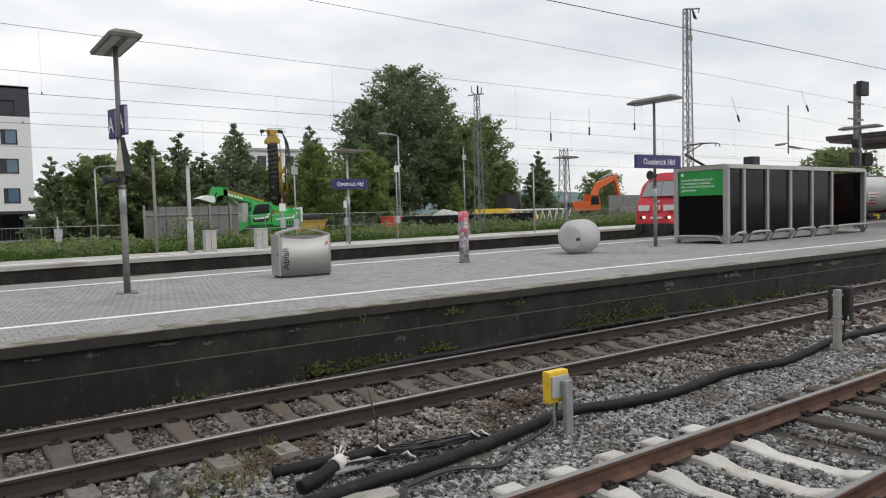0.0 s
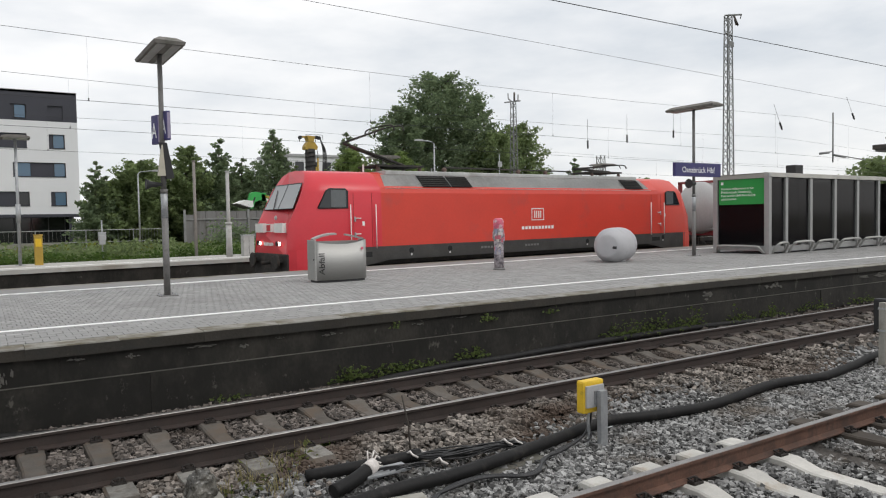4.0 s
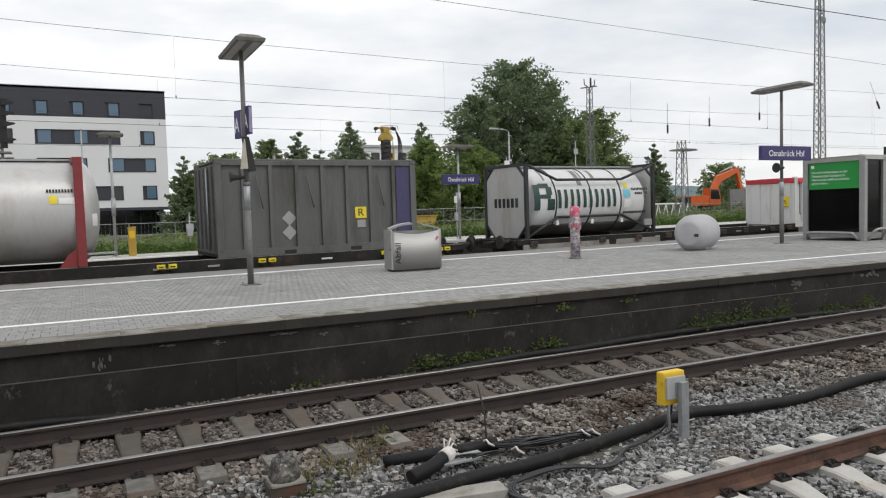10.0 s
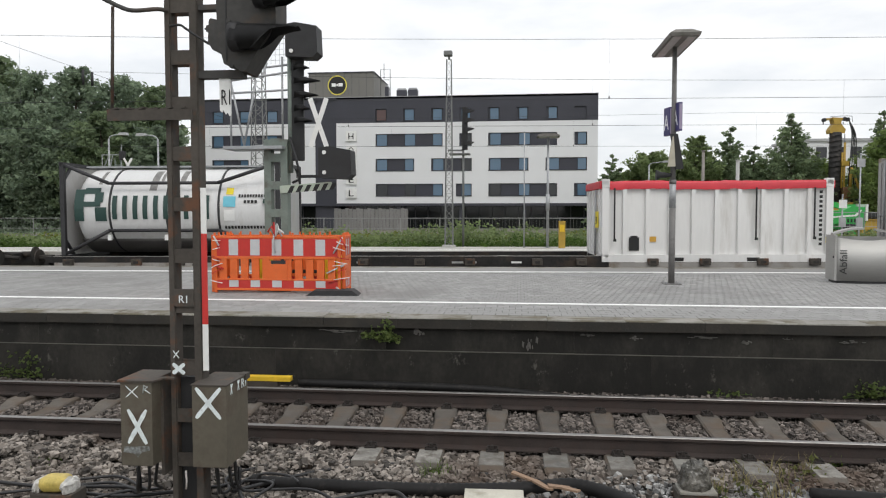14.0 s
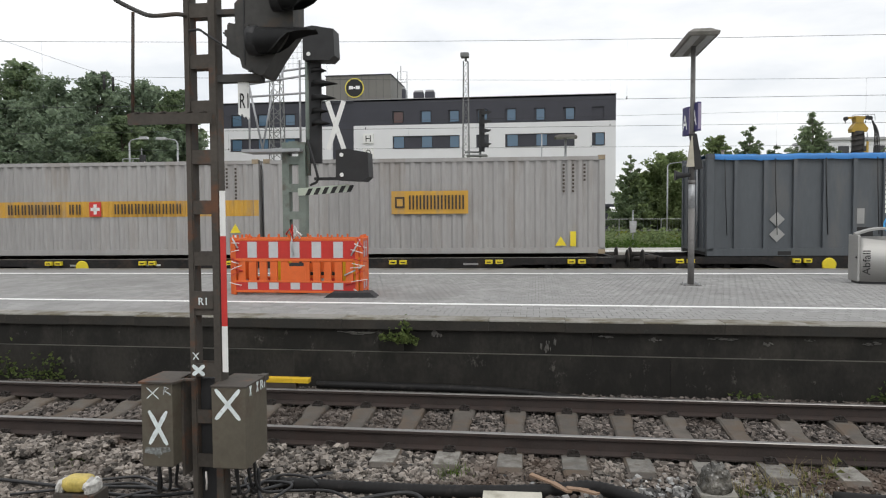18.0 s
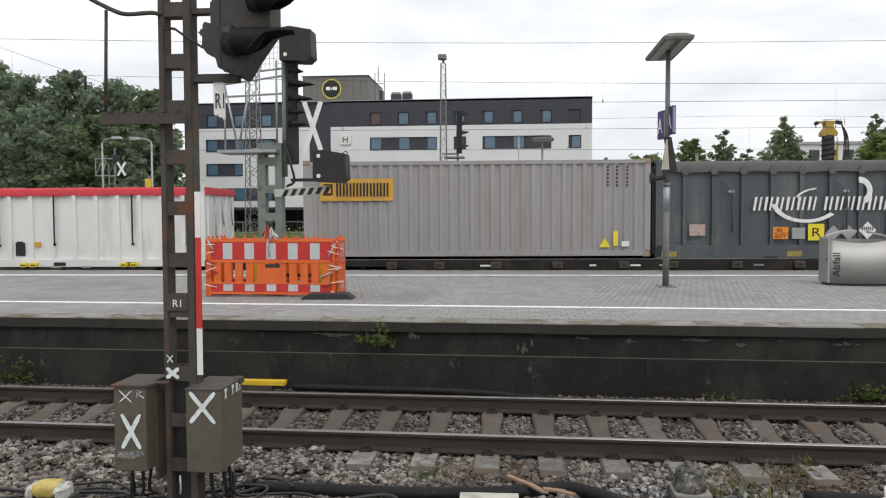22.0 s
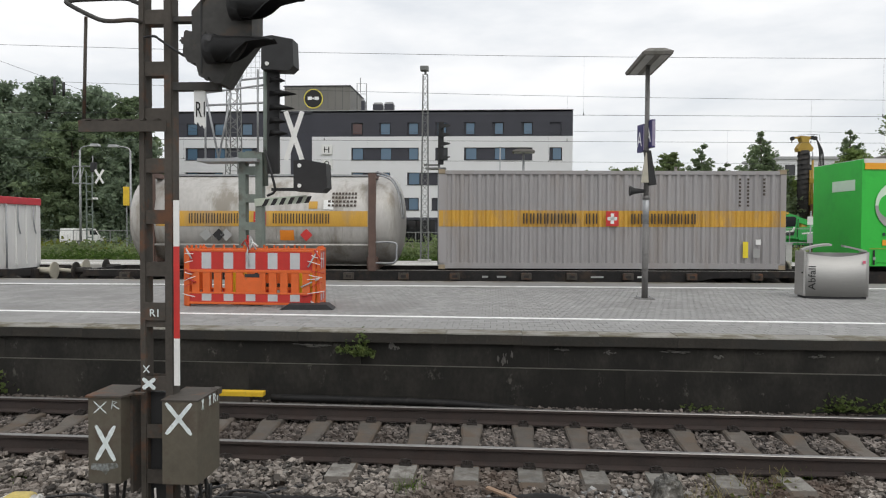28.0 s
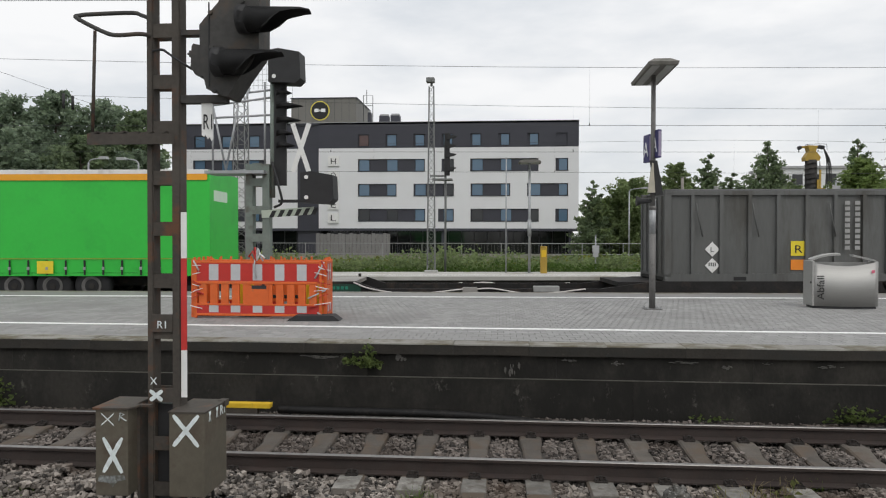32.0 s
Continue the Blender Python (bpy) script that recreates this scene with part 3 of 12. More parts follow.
for x, z, w, h in ((-1.3, 0.55, 0.16, 0.12), (0.15, 0.42, 0.08, 0.2), (12.6, 0.48, 0.35, 0.14), (15.0, 0.5, 0.3, 0.16), (19.6, 0.5, 0.9, 0.12), (24.5, 0.5, 0.5, 0.1), (-2.4, 0.56, 0.5, 0.05), (1.5, 0.53, 0.12, 0.05), (2.35, 0.56, 0.3, 0.03), (2.9, 0.5, 0.1, 0.06), (3.4, 0.55, 0.06, 0.03), (4.15, 0.53, 0.2, 0.03), (0.9, 0.56, 0.16, 0.03), (5.6, 0.54, 0.12, 0.03), (6.4, 0.57, 0.2, 0.02), (1.9, 0.18, 0.03, 0.18), (4.9, 0.15, 0.03, 0.2)):
    bm = bmesh.new()
    for j in range(9):
        fx_, fz_, fs = x + rr.gauss(0, 0.4) * w, z + rr.gauss(0, 0.3) * h, rr.uniform(0.1, 0.3)
        prism([(fx_ + w * fs * math.cos(a) * rr.uniform(0.4, 1), fz_ + h * fs * math.sin(a) * rr.uniform(0.4, 1.2)) for a in np.linspace(0, 2 * math.pi, 10)[:-1]], "y", PY + 0.017 + 0.001 * j, PY + 0.04, bm)
    part("lime_stain", bm, M_EFFLOR, platform, "pale lime bloom on the wall")

part("safety_line", box(X0, X1, 4.03, 4.16, PZ - 0.03, PZ + 0.004), M_LINE, platform, "white painted safety line")
part("back_safety_line", prism([(X0, 10.05 + SLOPE * X0), (X1, 10.05 + SLOPE * X1), (X1, 10.2 + SLOPE * X1), (X0, 10.2 + SLOPE * X0)], "z", PZ - 0.03, PZ + 0.004), M_LINE, platform, "white painted safety line")

# paving blocks, laid in rows with open joints



def pavers(x0, x1, y0, y1, lx, ly, stagger):
    out = []
    j = 0
    y = y0
    while y < y1:
        x = x0 + (stagger * lx if j % 2 else 0)
        while x < x1:
            if y + ly < 9.95 + SLOPE * x and (y > 4.16 or y + ly < 4.04):
                out.append((x, y))
            x += lx
        y += ly
        j += 1
    return out


def paver_soup(cells, lx, ly, name):
    p = np.array(cells)
    n = len(p)
    g = 0.0045
    tilt = rng.uniform(-0.0008, 0.0008, (n, 4))
    h = PZ + rng.uniform(-0.0012, 0.0008, n)
    cx = np.array([[g, g], [lx - g, g], [lx - g, ly - g], [g, ly - g]])
    lo = np.concatenate([p[:, None, :] + cx[None], np.full((n, 4, 1), PZ - 0.02)], 2)
    hi = np.concatenate([p[:, None, :] + cx[None], (h[:, None] + tilt)[:, :, None]], 2)
    v = np.concatenate([lo, hi], 1).reshape(-1, 3)
    q = np.array([[4, 5, 6, 7], [0, 1, 5, 4], [1, 2, 6, 5], [2, 3, 7, 6], [3, 0, 4, 7]])
    f = (q[None] + 8 * np.arange(n)[:, None, None]).reshape(-1, 4)
    ob = soup(name, v, f, M_PAVE, platform)
    return tagged(ob, "small grey concrete paving blocks in staggered rows", kind="stuff")


cells = pavers(-14, 30, 4.17, 11.5, 0.115, 0.23, 0.5)
slabs = pavers(-14, 34, PY + 0.37, 4.02, 0.18, 0.208, 0.5)
near_cells = [c for c in cells if -0.6 < c[0] < 3.6 and 4.17 <= c[1] < 5.1][:150]
near_slabs = [c for c in slabs if -2.5 < c[0] < 3.5][:100]
paver_soup([c for c in cells if c not in set(near_cells)], 0.115, 0.23, "small_pavers")
paver_soup([c for c in slabs if c not in set(near_slabs)], 0.18, 0.208, "edge_pavers")
for group_, lx, ly, name in ((near_cells, 0.115, 0.23, "paver"), (near_slabs, 0.18, 0.208, "edge_paver")):
    me = bpy.data.meshes.new(name)
    bm = box(0.0045, lx - 0.0045, 0.0045, ly - 0.0045, PZ - 0.02, PZ)
    bm.to_mesh(me)
    bm.free()
    me.materials.append(M_PAVE)
    for x, y in group_:
        ob = new(name, me)
        ob.parent = platform
        ob.location = (x, y, rr.uniform(-0.0012, 0.0008))

# ---- the platform on which the film camera stands ----
near_platform = empty("platform_near", pose(0, 0, 0), "plain grey concrete platform along the front track", "platform", kind="structure")
part("platform_body", box(-45, 60, -14.0, -5.62, -0.5, 0.4), M_WALL, near_platform)
part("platform_surface", box(-45, 60, -14.05, -5.9, 0.4, 0.55), M_SLAB, near_platform)
part("platform_coping", box(-45, 60, -5.895, -5.56, 0.4, 0.553, None, 0.01), M_COPING, near_platform)
part("near_safety_line", box(-45, 60, -6.6, -6.48, 0.5, 0.554), M_LINE, near_platform, "white painted safety line")

# ---- the far platform beyond the tracks ----
far_platform = empty("platform_far", pose(0, 21.0, 0, 0, 0, math.degrees(math.atan(0.12))), "narrow pale concrete platform beyond the tracks", "platform", kind="structure")
part("far_wall", box(-70, 140, 0.06, 3.8, -0.5, 0.55), M_WALL, far_platform)
part("far_coping", box(-70, 140, 0, 0.5, 0.53, 0.68), M_FARCONC, far_platform)
part("far_top", box(-70, 140, 0.5, 4.0, 0.53, 0.676), M_FARCONC, far_platform)
part("far_safety_line", box(-70, 140, 1.2, 1.32, 0.6, 0.682), M_LINE, far_platform)

# ---- things beside the near tracks ----
M_HOSE = mat("black_corrugated_plastic", (0.011, 0.0105, 0.0105), 0.6, vary=0.3, scale=4, fine=40, second=(0.035, 0.032, 0.029), amount=0.18, stain=5, spec=0.25)
M_CABLE = mat("black_cable", (0.015, 0.015, 0.016), 0.45, vary=0.2)
M_TAPE = mat("pale_tape", (0.62, 0.58, 0.55), 0.6, vary=0.15, scale=30)
M_TROUGH = mat("cable_trough_concrete", (0.29, 0.28, 0.25), 0.9, vary=0.2, scale=4, piece=0.12, second=(0.2, 0.19, 0.15), amount=0.35, stain=3)
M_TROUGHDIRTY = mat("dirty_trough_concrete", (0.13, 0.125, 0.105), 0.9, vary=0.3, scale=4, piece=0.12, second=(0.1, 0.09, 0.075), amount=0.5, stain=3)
M_YELLOW = mat("yellow_plastic", (0.72, 0.47, 0.03), 0.45, vary=0.12, scale=5, second=(0.35, 0.24, 0.05), amount=0.15, stain=6)
M_GALV = mat("galvanised_steel", (0.36, 0.37, 0.38), 0.5, 0.5, vary=0.18, scale=8, fine=30)
M_GREY = mat("grey_paint", (0.38, 0.385, 0.39), 0.5, vary=0.12, scale=4)
M_RUST = mat("brown_rusty_paint", (0.066, 0.057, 0.048), 0.8, 0.1, vary=0.3, scale=3, fine=30, second=(0.13, 0.06, 0.032), amount=0.35, stain=3.5)
M_BOX = mat("olive_brown_paint", (0.105, 0.092, 0.068), 0.7, 0.0, vary=0.2, scale=2.5, fine=25, second=(0.075, 0.055, 0.04), amount=0.4, stain=2.5)
M_CHALK = mat("white_brush_paint", (0.70, 0.76, 0.76), 0.8, vary=0.15, scale=20, second=(0.4, 0.42, 0.4), amount=0.12, stain=18)
M_BLACK = mat("matt_black_metal", (0.018, 0.018, 0.019), 0.6, 0.0, vary=0.25, scale=5)
M_SOOT = mat("weathered_black_metal", (0.06, 0.058, 0.055), 0.75, 0.2, vary=0.3, scale=4, fine=25, second=(0.09, 0.07, 0.055), amount=0.3, stain=4)
M_WHITE = mat("white_enamel", (0.78, 0.78, 0.76), 0.4, vary=0.06, scale=5, second=(0.5, 0.48, 0.44), amount=0.12, stain=6)
M_RED = mat("signal_red", (0.55, 0.035, 0.03), 0.45, vary=0.12, scale=6)
M_GREEN = mat("grey_green_paint", (0.17, 0.205, 0.18), 0.6, 0.1, vary=0.15, scale=4, fine=25, second=(0.12, 0.12, 0.1), amount=0.3, stain=3)
M_INK = mat("black_lettering", (0.012, 0.012, 0.012), 0.6, vary=0.1)
M_WOOD = mat("broken_wood", (0.27, 0.18, 0.12), 0.85, vary=0.25, scale=10, fine=60, streak=4)

hose_line = [(15.5, -1.05, -0.2), (14.1, -1.09, -0.2), (12.4, -1.02, -0.21), (11.2, -1.2, -0.22), (10.1, -1.33, -0.22), (9.1, -1.21, -0.21), (7.6, -1.37, -0.22), (6.6, -1.29, -0.21), (5.9, -1.16, -0.2), (4.84, -1.36, -0.2), (4.19, -1.5, -0.19),
             (3.53, -1.6, -0.19), (3.0, -1.62, -0.18), (2.3, -1.70, -0.18), (1.75, -1.74, -0.18), (1.28, -1.65, -0.17), (1.0, -1.35, -0.17), (0.78, -1.0, -0.2), (0.46, -0.78, -0.21), (0.0, -0.87, -0.23), (-0.88, -0.95, -0.24), (-2.3, -0.91, -0.25)]
hose = empty("cable_hose", pose(0, 0, 0), "thick black corrugated cable hose lying on the ballast", "hose")
pts = smooth_path(hose_line, 14)
bm = bmesh.new()
rings, u = [], None
fine_pts = []
for a, b in zip(pts, pts[1:]):
    n = max(1, int((b - a).length / 0.022))
    fine_pts += [a.lerp(b, k / n) for k in range(n)]
for k, p in enumerate(fine_pts):
    d = (fine_pts[min(k + 1, len(fine_pts) - 1)] - fine_pts[max(k - 1, 0)]).normalized()
    u = d.orthogonal().normalized() if u is None else (u - d * u.dot(d)).normalized()
    w = d.cross(u)
    r = 0.06 + (0.0035 if k % 2 else -0.0035)
    rings.append([bm.verts.new(p + r * (math.cos(2 * math.pi * j / 12) * u + math.sin(2 * math.pi * j / 12) * w)) for j in range(12)])
for a, b in zip(rings, rings[1:]):
    for j in range(12):
        bm.faces.new((a[j], a[(j + 1) % 12], b[(j + 1) % 12], b[j])).smooth = True
bm.faces.new(rings[0][::-1])
bm.faces.new(rings[-1])
part("hose", bm, M_HOSE, hose)
part("hose_end_cap", tube((-2.3, -0.91, -0.25), (-2.36, -0.91, -0.25), 0.072, 14), M_HOSE, hose)

for name, line, r in (("short_duct", [(2.45, -0.76, -0.22), (2.9, -0.86, -0.2), (3.3, -0.92, -0.19), (3.55, -0.95, -0.18)], 0.058), ("duct_stub", [(2.5, -1.26, -0.22), (2.72, -1.2, -0.19), (2.98, -1.08, -0.14)], 0.066)):
    d = empty(name, pose(0, 0, 0), "cut-off piece of black cable duct with taped end", "hose")
    pp = smooth_path(line, 6)
    part("duct", pipe(pp, r, 14), M_HOSE, d)
    e, f = pp[-1], (pp[-1] - pp[-2]).normalized()
    part("tape", pipe([e - f * 0.09, e + f * 0.02], r + 0.006, 12), M_TAPE if name == "duct_stub" else M_HOSE, d, "frayed pale tape")
    for k in range(5):
        a = Vector((random.uniform(-0.05, 0.05), random.uniform(-0.05, 0.05), random.uniform(-0.04, 0.05)))
        part("tape_end", pipe([e + a, e + a * 2 + f * 0.06, e + a * 1.5 + f * 0.11 - Vector((0, 0, 0.03))], 0.009, 5), M_TAPE, d)

bundle = empty("cable_bundle", pose(0, 0, 0), "bundle of bare black cables coming out of a cut duct", "cable")
for k in range(24):
    q, e = random.uniform(-0.13, 0.09), random.uniform(-0.06, 0.05)
    zz = lambda top: -0.2 + random.uniform(0.0, top)
    line = [(3.47 + random.uniform(-0.03, 0.03), -0.98 + 0.2 * q, zz(0.05)), (3.66, -1.1 + q, zz(0.07)), (3.95, -1.18 + 0.9 * q, zz(0.08)), (4.25, -1.2 + 0.7 * q, zz(0.07)), (4.45 + e, -1.22 + 0.3 * q, zz(0.06)), (4.62 + 2 * e, -1.3 + q, -0.2)]
    part("cable", pipe(smooth_path(line, 4), 0.0085, 6), M_CABLE, bundle)
for x, y in ((3.42, -0.97), (4.4, -1.2), (4.5, -1.24), (3.55, -1.3)):
    part("tape_wrap", pipe([(x, y + 0.03, -0.15), (x + 0.02, y - 0.02, -0.115), (x + 0.01, y - 0.08, -0.13), (x + 0.06, y - 0.1, -0.16)], 0.011, 6), M_TAPE, bundle, "torn pale tape")
for k in range(5):
    o = 0.05 * k
    part("cable", pipe(smooth_path([(2.95 + o, -1.1 - 0.6 * o, -0.17), (3.15 + o, -1.2 - 0.2 * o, -0.14), (3.3 + o, -1.26 + 0.2 * o, -0.18)], 4), 0.009, 6), M_CABLE, bundle)
for k in range(3):
    o = 0.024 * k
    line = [(5.5, -1.36, -0.08), (5.3, -1.43, -0.2), (4.85, -1.55 - o, -0.22), (4.6 - o, -1.66, -0.225), (4.3, -1.86 - o, -0.225), (4.1, -1.87 - o, -0.225), (3.88, -1.74 - o, -0.22), (3.66, -1.72 - o, -0.21), (3.4, -1.76 - o, -0.21), (3.2 - o, -1.86, -0.225), (3.12 - o, -2.05, -0.225), (3.2, -2.35, -0.22)]
    part("loose_cable", pipe(smooth_path(line, 8), 0.014, 6), M_CABLE, bundle)
part("bracket_plate", box(2.86, 3.32, -1.22, -1.02, -0.205, -0.18, None, 0.006), M_GALV, bundle, "grey steel bracket plate")

wall_cable = empty("wall_cable", pose(0, 0, 0), "black cable duct lying along the platform wall", "cable")
part("cable", pipe(smooth_path([(-2.9, 2.15, -0.09), (-1.2, 2.2, -0.11), (-0.2, 2.24, -0.15), (0.7, 2.26, -0.24)], 8), 0.05, 10), M_HOSE, wall_cable)
part("cable", pipe(smooth_path([(4.3, 2.12, -0.26), (4.8, 2.04, -0.14), (6.0, 2.1, -0.1), (6.7, 2.06, -0.1), (8.5, 2.2, -0.1), (10.4, 2.24, -0.1), (12.5, 2.26, -0.12), (14.5, 2.28, -0.2)], 8), 0.055, 10), M_HOSE, wall_cable)
for name, line in (("track_cable", [(-2.4, -1.25, -0.2), (-2.0, -0.8, -0.22), (-1.6, -0.55, -0.22), (-0.9, -0.5, -0.23), (0.0, -0.62, -0.22), (0.5, -0.85, -0.22)]), ("ground_cable", [(-6.5, -1.0, -0.25), (-5, -1.1, -0.25), (-4.2, -1.2, -0.25), (-3.4, -1.35, -0.24), (-2.8, -1.15, -0.24), (-2.4, -1.0, -0.22)]),
                   ("post_cable", [(-2.3, -1.35, 0.05), (-2.25, -1.4, -0.2), (-1.9, -1.5, -0.24), (-1.3, -1.3, -0.16), (-1.0, -1.25, -0.15), (-0.9, -1.45, -0.2), (-1.3, -1.62, -0.25), (-2.2, -1.8, -0.25)]), ("box_cable", [(-3.1, -1.5, 0.08), (-3.15, -1.4, -0.15), (-3.4, -1.2, -0.22), (-3.9, -1.2, -0.24)])):
    t = empty(name, pose(0, 0, 0), "thin black cable trailing over the ballast", "cable", "cables on the ballast")
    part("cable", pipe(smooth_path(line, 8), 0.017, 8), M_CABLE, t)

# thinner cables spilling from the two cabinets on the signal mast
for line in ([(-3.02, -1.62, 0.18), (-3.05, -1.6, -0.05), (-3.2, -1.35, -0.2), (-3.55, -1.1, -0.23), (-3.95, -1.2, -0.24), (-4.5, -1.45, -0.24)],
             [(-2.95, -1.6, 0.18), (-2.98, -1.55, -0.08), (-3.25, -1.2, -0.21), (-3.6, -0.95, -0.23), (-3.9, -1.05, -0.23)],
             [(-2.9, -1.55, 0.18), (-2.95, -1.5, -0.05), (-3.05, -1.25, -0.2), (-3.35, -1.3, -0.22), (-3.6, -1.5, -0.24)],
             [(-2.42, -1.55, 0.18), (-2.4, -1.5, -0.1), (-2.45, -1.2, -0.2), (-2.6, -0.9, -0.22), (-2.45, -0.65, -0.22), (-2.0, -0.45, -0.21), (-1.3, -0.42, -0.21), (-0.7, -0.4, -0.21)],
             [(-2.34, -1.5, 0.18), (-2.33, -1.4, -0.1), (-2.4, -1.0, -0.2), (-2.3, -0.8, -0.21), (-2.05, -0.85, -0.2), (-1.9, -1.0, -0.2)],
             [(-2.3, -1.45, 0.18), (-2.28, -1.38, -0.12), (-2.1, -1.15, -0.21), (-1.75, -1.15, -0.2), (-1.5, -1.3, -0.22)],
             [(-2.38, -1.6, 0.18), (-2.4, -1.52, -0.1), (-2.55, -1.15, -0.2), (-2.35, -1.0, -0.2), (-2.1, -1.1, -0.18), (-2.2, -1.35, -0.22)]):
    t = empty("cabinet_cable", pose(0, 0, 0), "thin black cable hanging from a signal cabinet to the ballast", "cable", "cables on the ballast")
    part("cable", pipe(smooth_path(line, 7), 0.013, 7), M_CABLE, t)

# concrete cable trough with its lids, sagging across the ballast
trough = empty("cable_trough", pose(0, 0, 0), "sunken concrete cable trough with loose grey lids", "cable trough")
tl = [(-3.6, -1.85), (-2.6, -1.7), (-1.1, -1.42), (-0.45, -1.33), (0.75, -1.36), (1.4, -1.48), (2.2, -1.70), (3.1, -1.86), (3.95, -1.5), (4.7, -1.42), (5.4, -1.35), (6.4, -1.12), (7.1, -1.05), (7.9, -1.08)]
for k, (a, b) in enumerate(zip(tl, tl[1:])):
    low = -0.245 if a[0] < 2.5 else (-0.315 if 3.8 < a[0] < 4.5 else -0.36)
    a, b = Vector((*a, low)), Vector((*b, low))
    d = b - a
    bm = box(0.004, d.length - 0.004, -0.115, 0.115, -0.06, 0.045, None, 0.008)
    bm.transform(Matrix.Translation(a) @ Matrix.Rotation(math.atan2(d.y, d.x), 4, "Z") @ Matrix.Rotation(radians(random.uniform(-2, 3)), 4, "X"))
    part("trough_lid", bm, M_TROUGH if low > -0.3 else M_TROUGHDIRTY, trough)
bm = box(-0.24, 0.24, -0.2, 0.2, -0.03, 0.03, None, 0.008)
bm.transform(pose(-0.19, -1.38, -0.155, 3, 0, 2))
part("cover_plate", bm, mat("pale_cover", (0.5, 0.48, 0.41), 0.85, vary=0.15, scale=5, second=(0.3, 0.28, 0.22), amount=0.3), trough, "loose pale cover plate")
for x, y, rz, ln in ((0.05, -0.78, -28, 0.24), (0.2, -0.95, -40, 0.18), (0.33, -0.98, 12, 0.16), (0.42, -1.02, -8, 0.14)):
    t = empty("wood_scrap", pose(x, y, -0.16, 4, 6, rz), "splintered scrap of brown wood on the ballast", "wood scrap", "wood scraps")
    part("splinter", prism([(-ln / 2, -0.02), (ln / 2, -0.03), (ln / 2 + 0.03, 0.005), (-ln / 2, 0.03)], "z", 0, 0.018), M_WOOD, t)

# yellow box on its steel post
yb = empty("trackside_box", pose(5.43, -1.55, -0.25), "yellow and grey junction box on a galvanised steel post", "junction box")
part("post", box(0.0, 0.10, -0.03, 0.03, -0.1, 0.55, None, 0.006), M_GALV, yb)
part("bracket", box(-0.02, 0.12, 0.032, 0.044, 0.4, 0.54), M_GALV, yb)
part("box_body", box(-0.15, 0.15, 0.075, 0.185, 0.30, 0.65, None, 0.025), M_YELLOW, yb, "rounded yellow casing")
part("box_back", box(-0.125, 0.13, 0.046, 0.078, 0.365, 0.60, None, 0.01), M_GREY, yb, "grey back plate")
part("conduit", pipe(smooth_path([(-0.05, 0.1, 0.36), (-0.06, 0.1, 0.2), (-0.05, 0.1, 0.02), (-0.1, 0.12, -0.05)], 4), 0.016, 8), M_GALV, yb)
part("cable", pipe(smooth_path([(0.0, 0.1, 0.36), (-0.02, 0.12, 0.15), (-0.06, 0.06, 0.05), (-0.2, 0.02, 0.03)], 5), 0.012, 6), M_CABLE, yb)
part("bolt", tube((0.08, 0, 0.13), (0.2, 0, 0.135), 0.008, 6), M_GALV, yb)

bp = empty("trackside_post", pose(11.9, -1.3, -0.25), "concrete post with a black cable box strapped to it", "post")
part("post", box(-0.06, 0.06, -0.05, 0.05, -0.1, 0.96, None, 0.02), M_TROUGH, bp)
part("black_box", box(0.085, 0.22, -0.16, 0.2, 0.45, 1.0, None, 0.03), M_BLACK, bp)
for y in (-0.13, -0.1):
    part("paint_mark", box(0.081, 0.087, y - 0.01, y + 0.01, 0.47 + 2 * (y + 0.13), 0.53), M_CHALK, bp)
part("cable", pipe(smooth_path([(0.15, -0.05, 0.46), (0.14, -0.03, 0.2), (0.12, 0.05, 0.04)], 4), 0.014, 6), M_CABLE, bp)
for z in (0.5, 0.85):
    part("strap", box(-0.066, 0.09, -0.056, 0.056, z, z + 0.03), M_GALV, bp)

rod = empty("ground_rod", pose(3.62, -0.7, -0.25), "thin rusty steel rod stuck in the ballast", "rod")
part("rod", pipe([(0, 0, -0.1), (-0.03, 0.0, 0.3), (-0.1, 0.0, 0.62)], 0.008, 6), M_RUST, rod)

# low lamp wrapped in clear foil, on a dark block
lantern = empty("wrapped_lantern", pose(1.48, -0.86, -0.25), "trackside lamp wrapped in milky plastic foil on a dark block", "lamp")
part("base_block", box(-0.16, 0.17, -0.1, 0.12, -0.05, 0.07, None, 0.015), M_RUST, lantern)
part("pale_band", box(-0.14, 0.16, -0.115, 0.1, 0.065, 0.09, None, 0.006), M_TROUGH, lantern)
bm = bmesh.new()
bmesh.ops.create_icosphere(bm, subdivisions=4, radius=1.0)
for v in bm.verts:
    u = v.co.copy()
    q = 1 + 0.2 * noise.noise(u * 2.1) + 0.16 * abs(noise.noise(u * 5)) + 0.1 * abs(noise.noise(u * 11 + Vector((3, 1, 2))))
    wide = 1.0 - 0.28 * u.z
    v.co = Vector((math.copysign(abs(u.x) ** 0.75, u.x) * 0.115 * q * wide, math.copysign(abs(u.y) ** 0.75, u.y) * 0.095 * q * wide, 0.19 + math.copysign(abs(u.z) ** 0.8, u.z) * 0.13 * q))
part("foil", bm, mat("crumpled_milky_foil", (0.17, 0.16, 0.14), 0.16, vary=0.6, scale=12, fine=40, bump=0.9, second=(0.05, 0.047, 0.04), amount=0.75, stain=7, specks=(0.42, 0.41, 0.38), speck=0.5, speckscale=11), lantern)

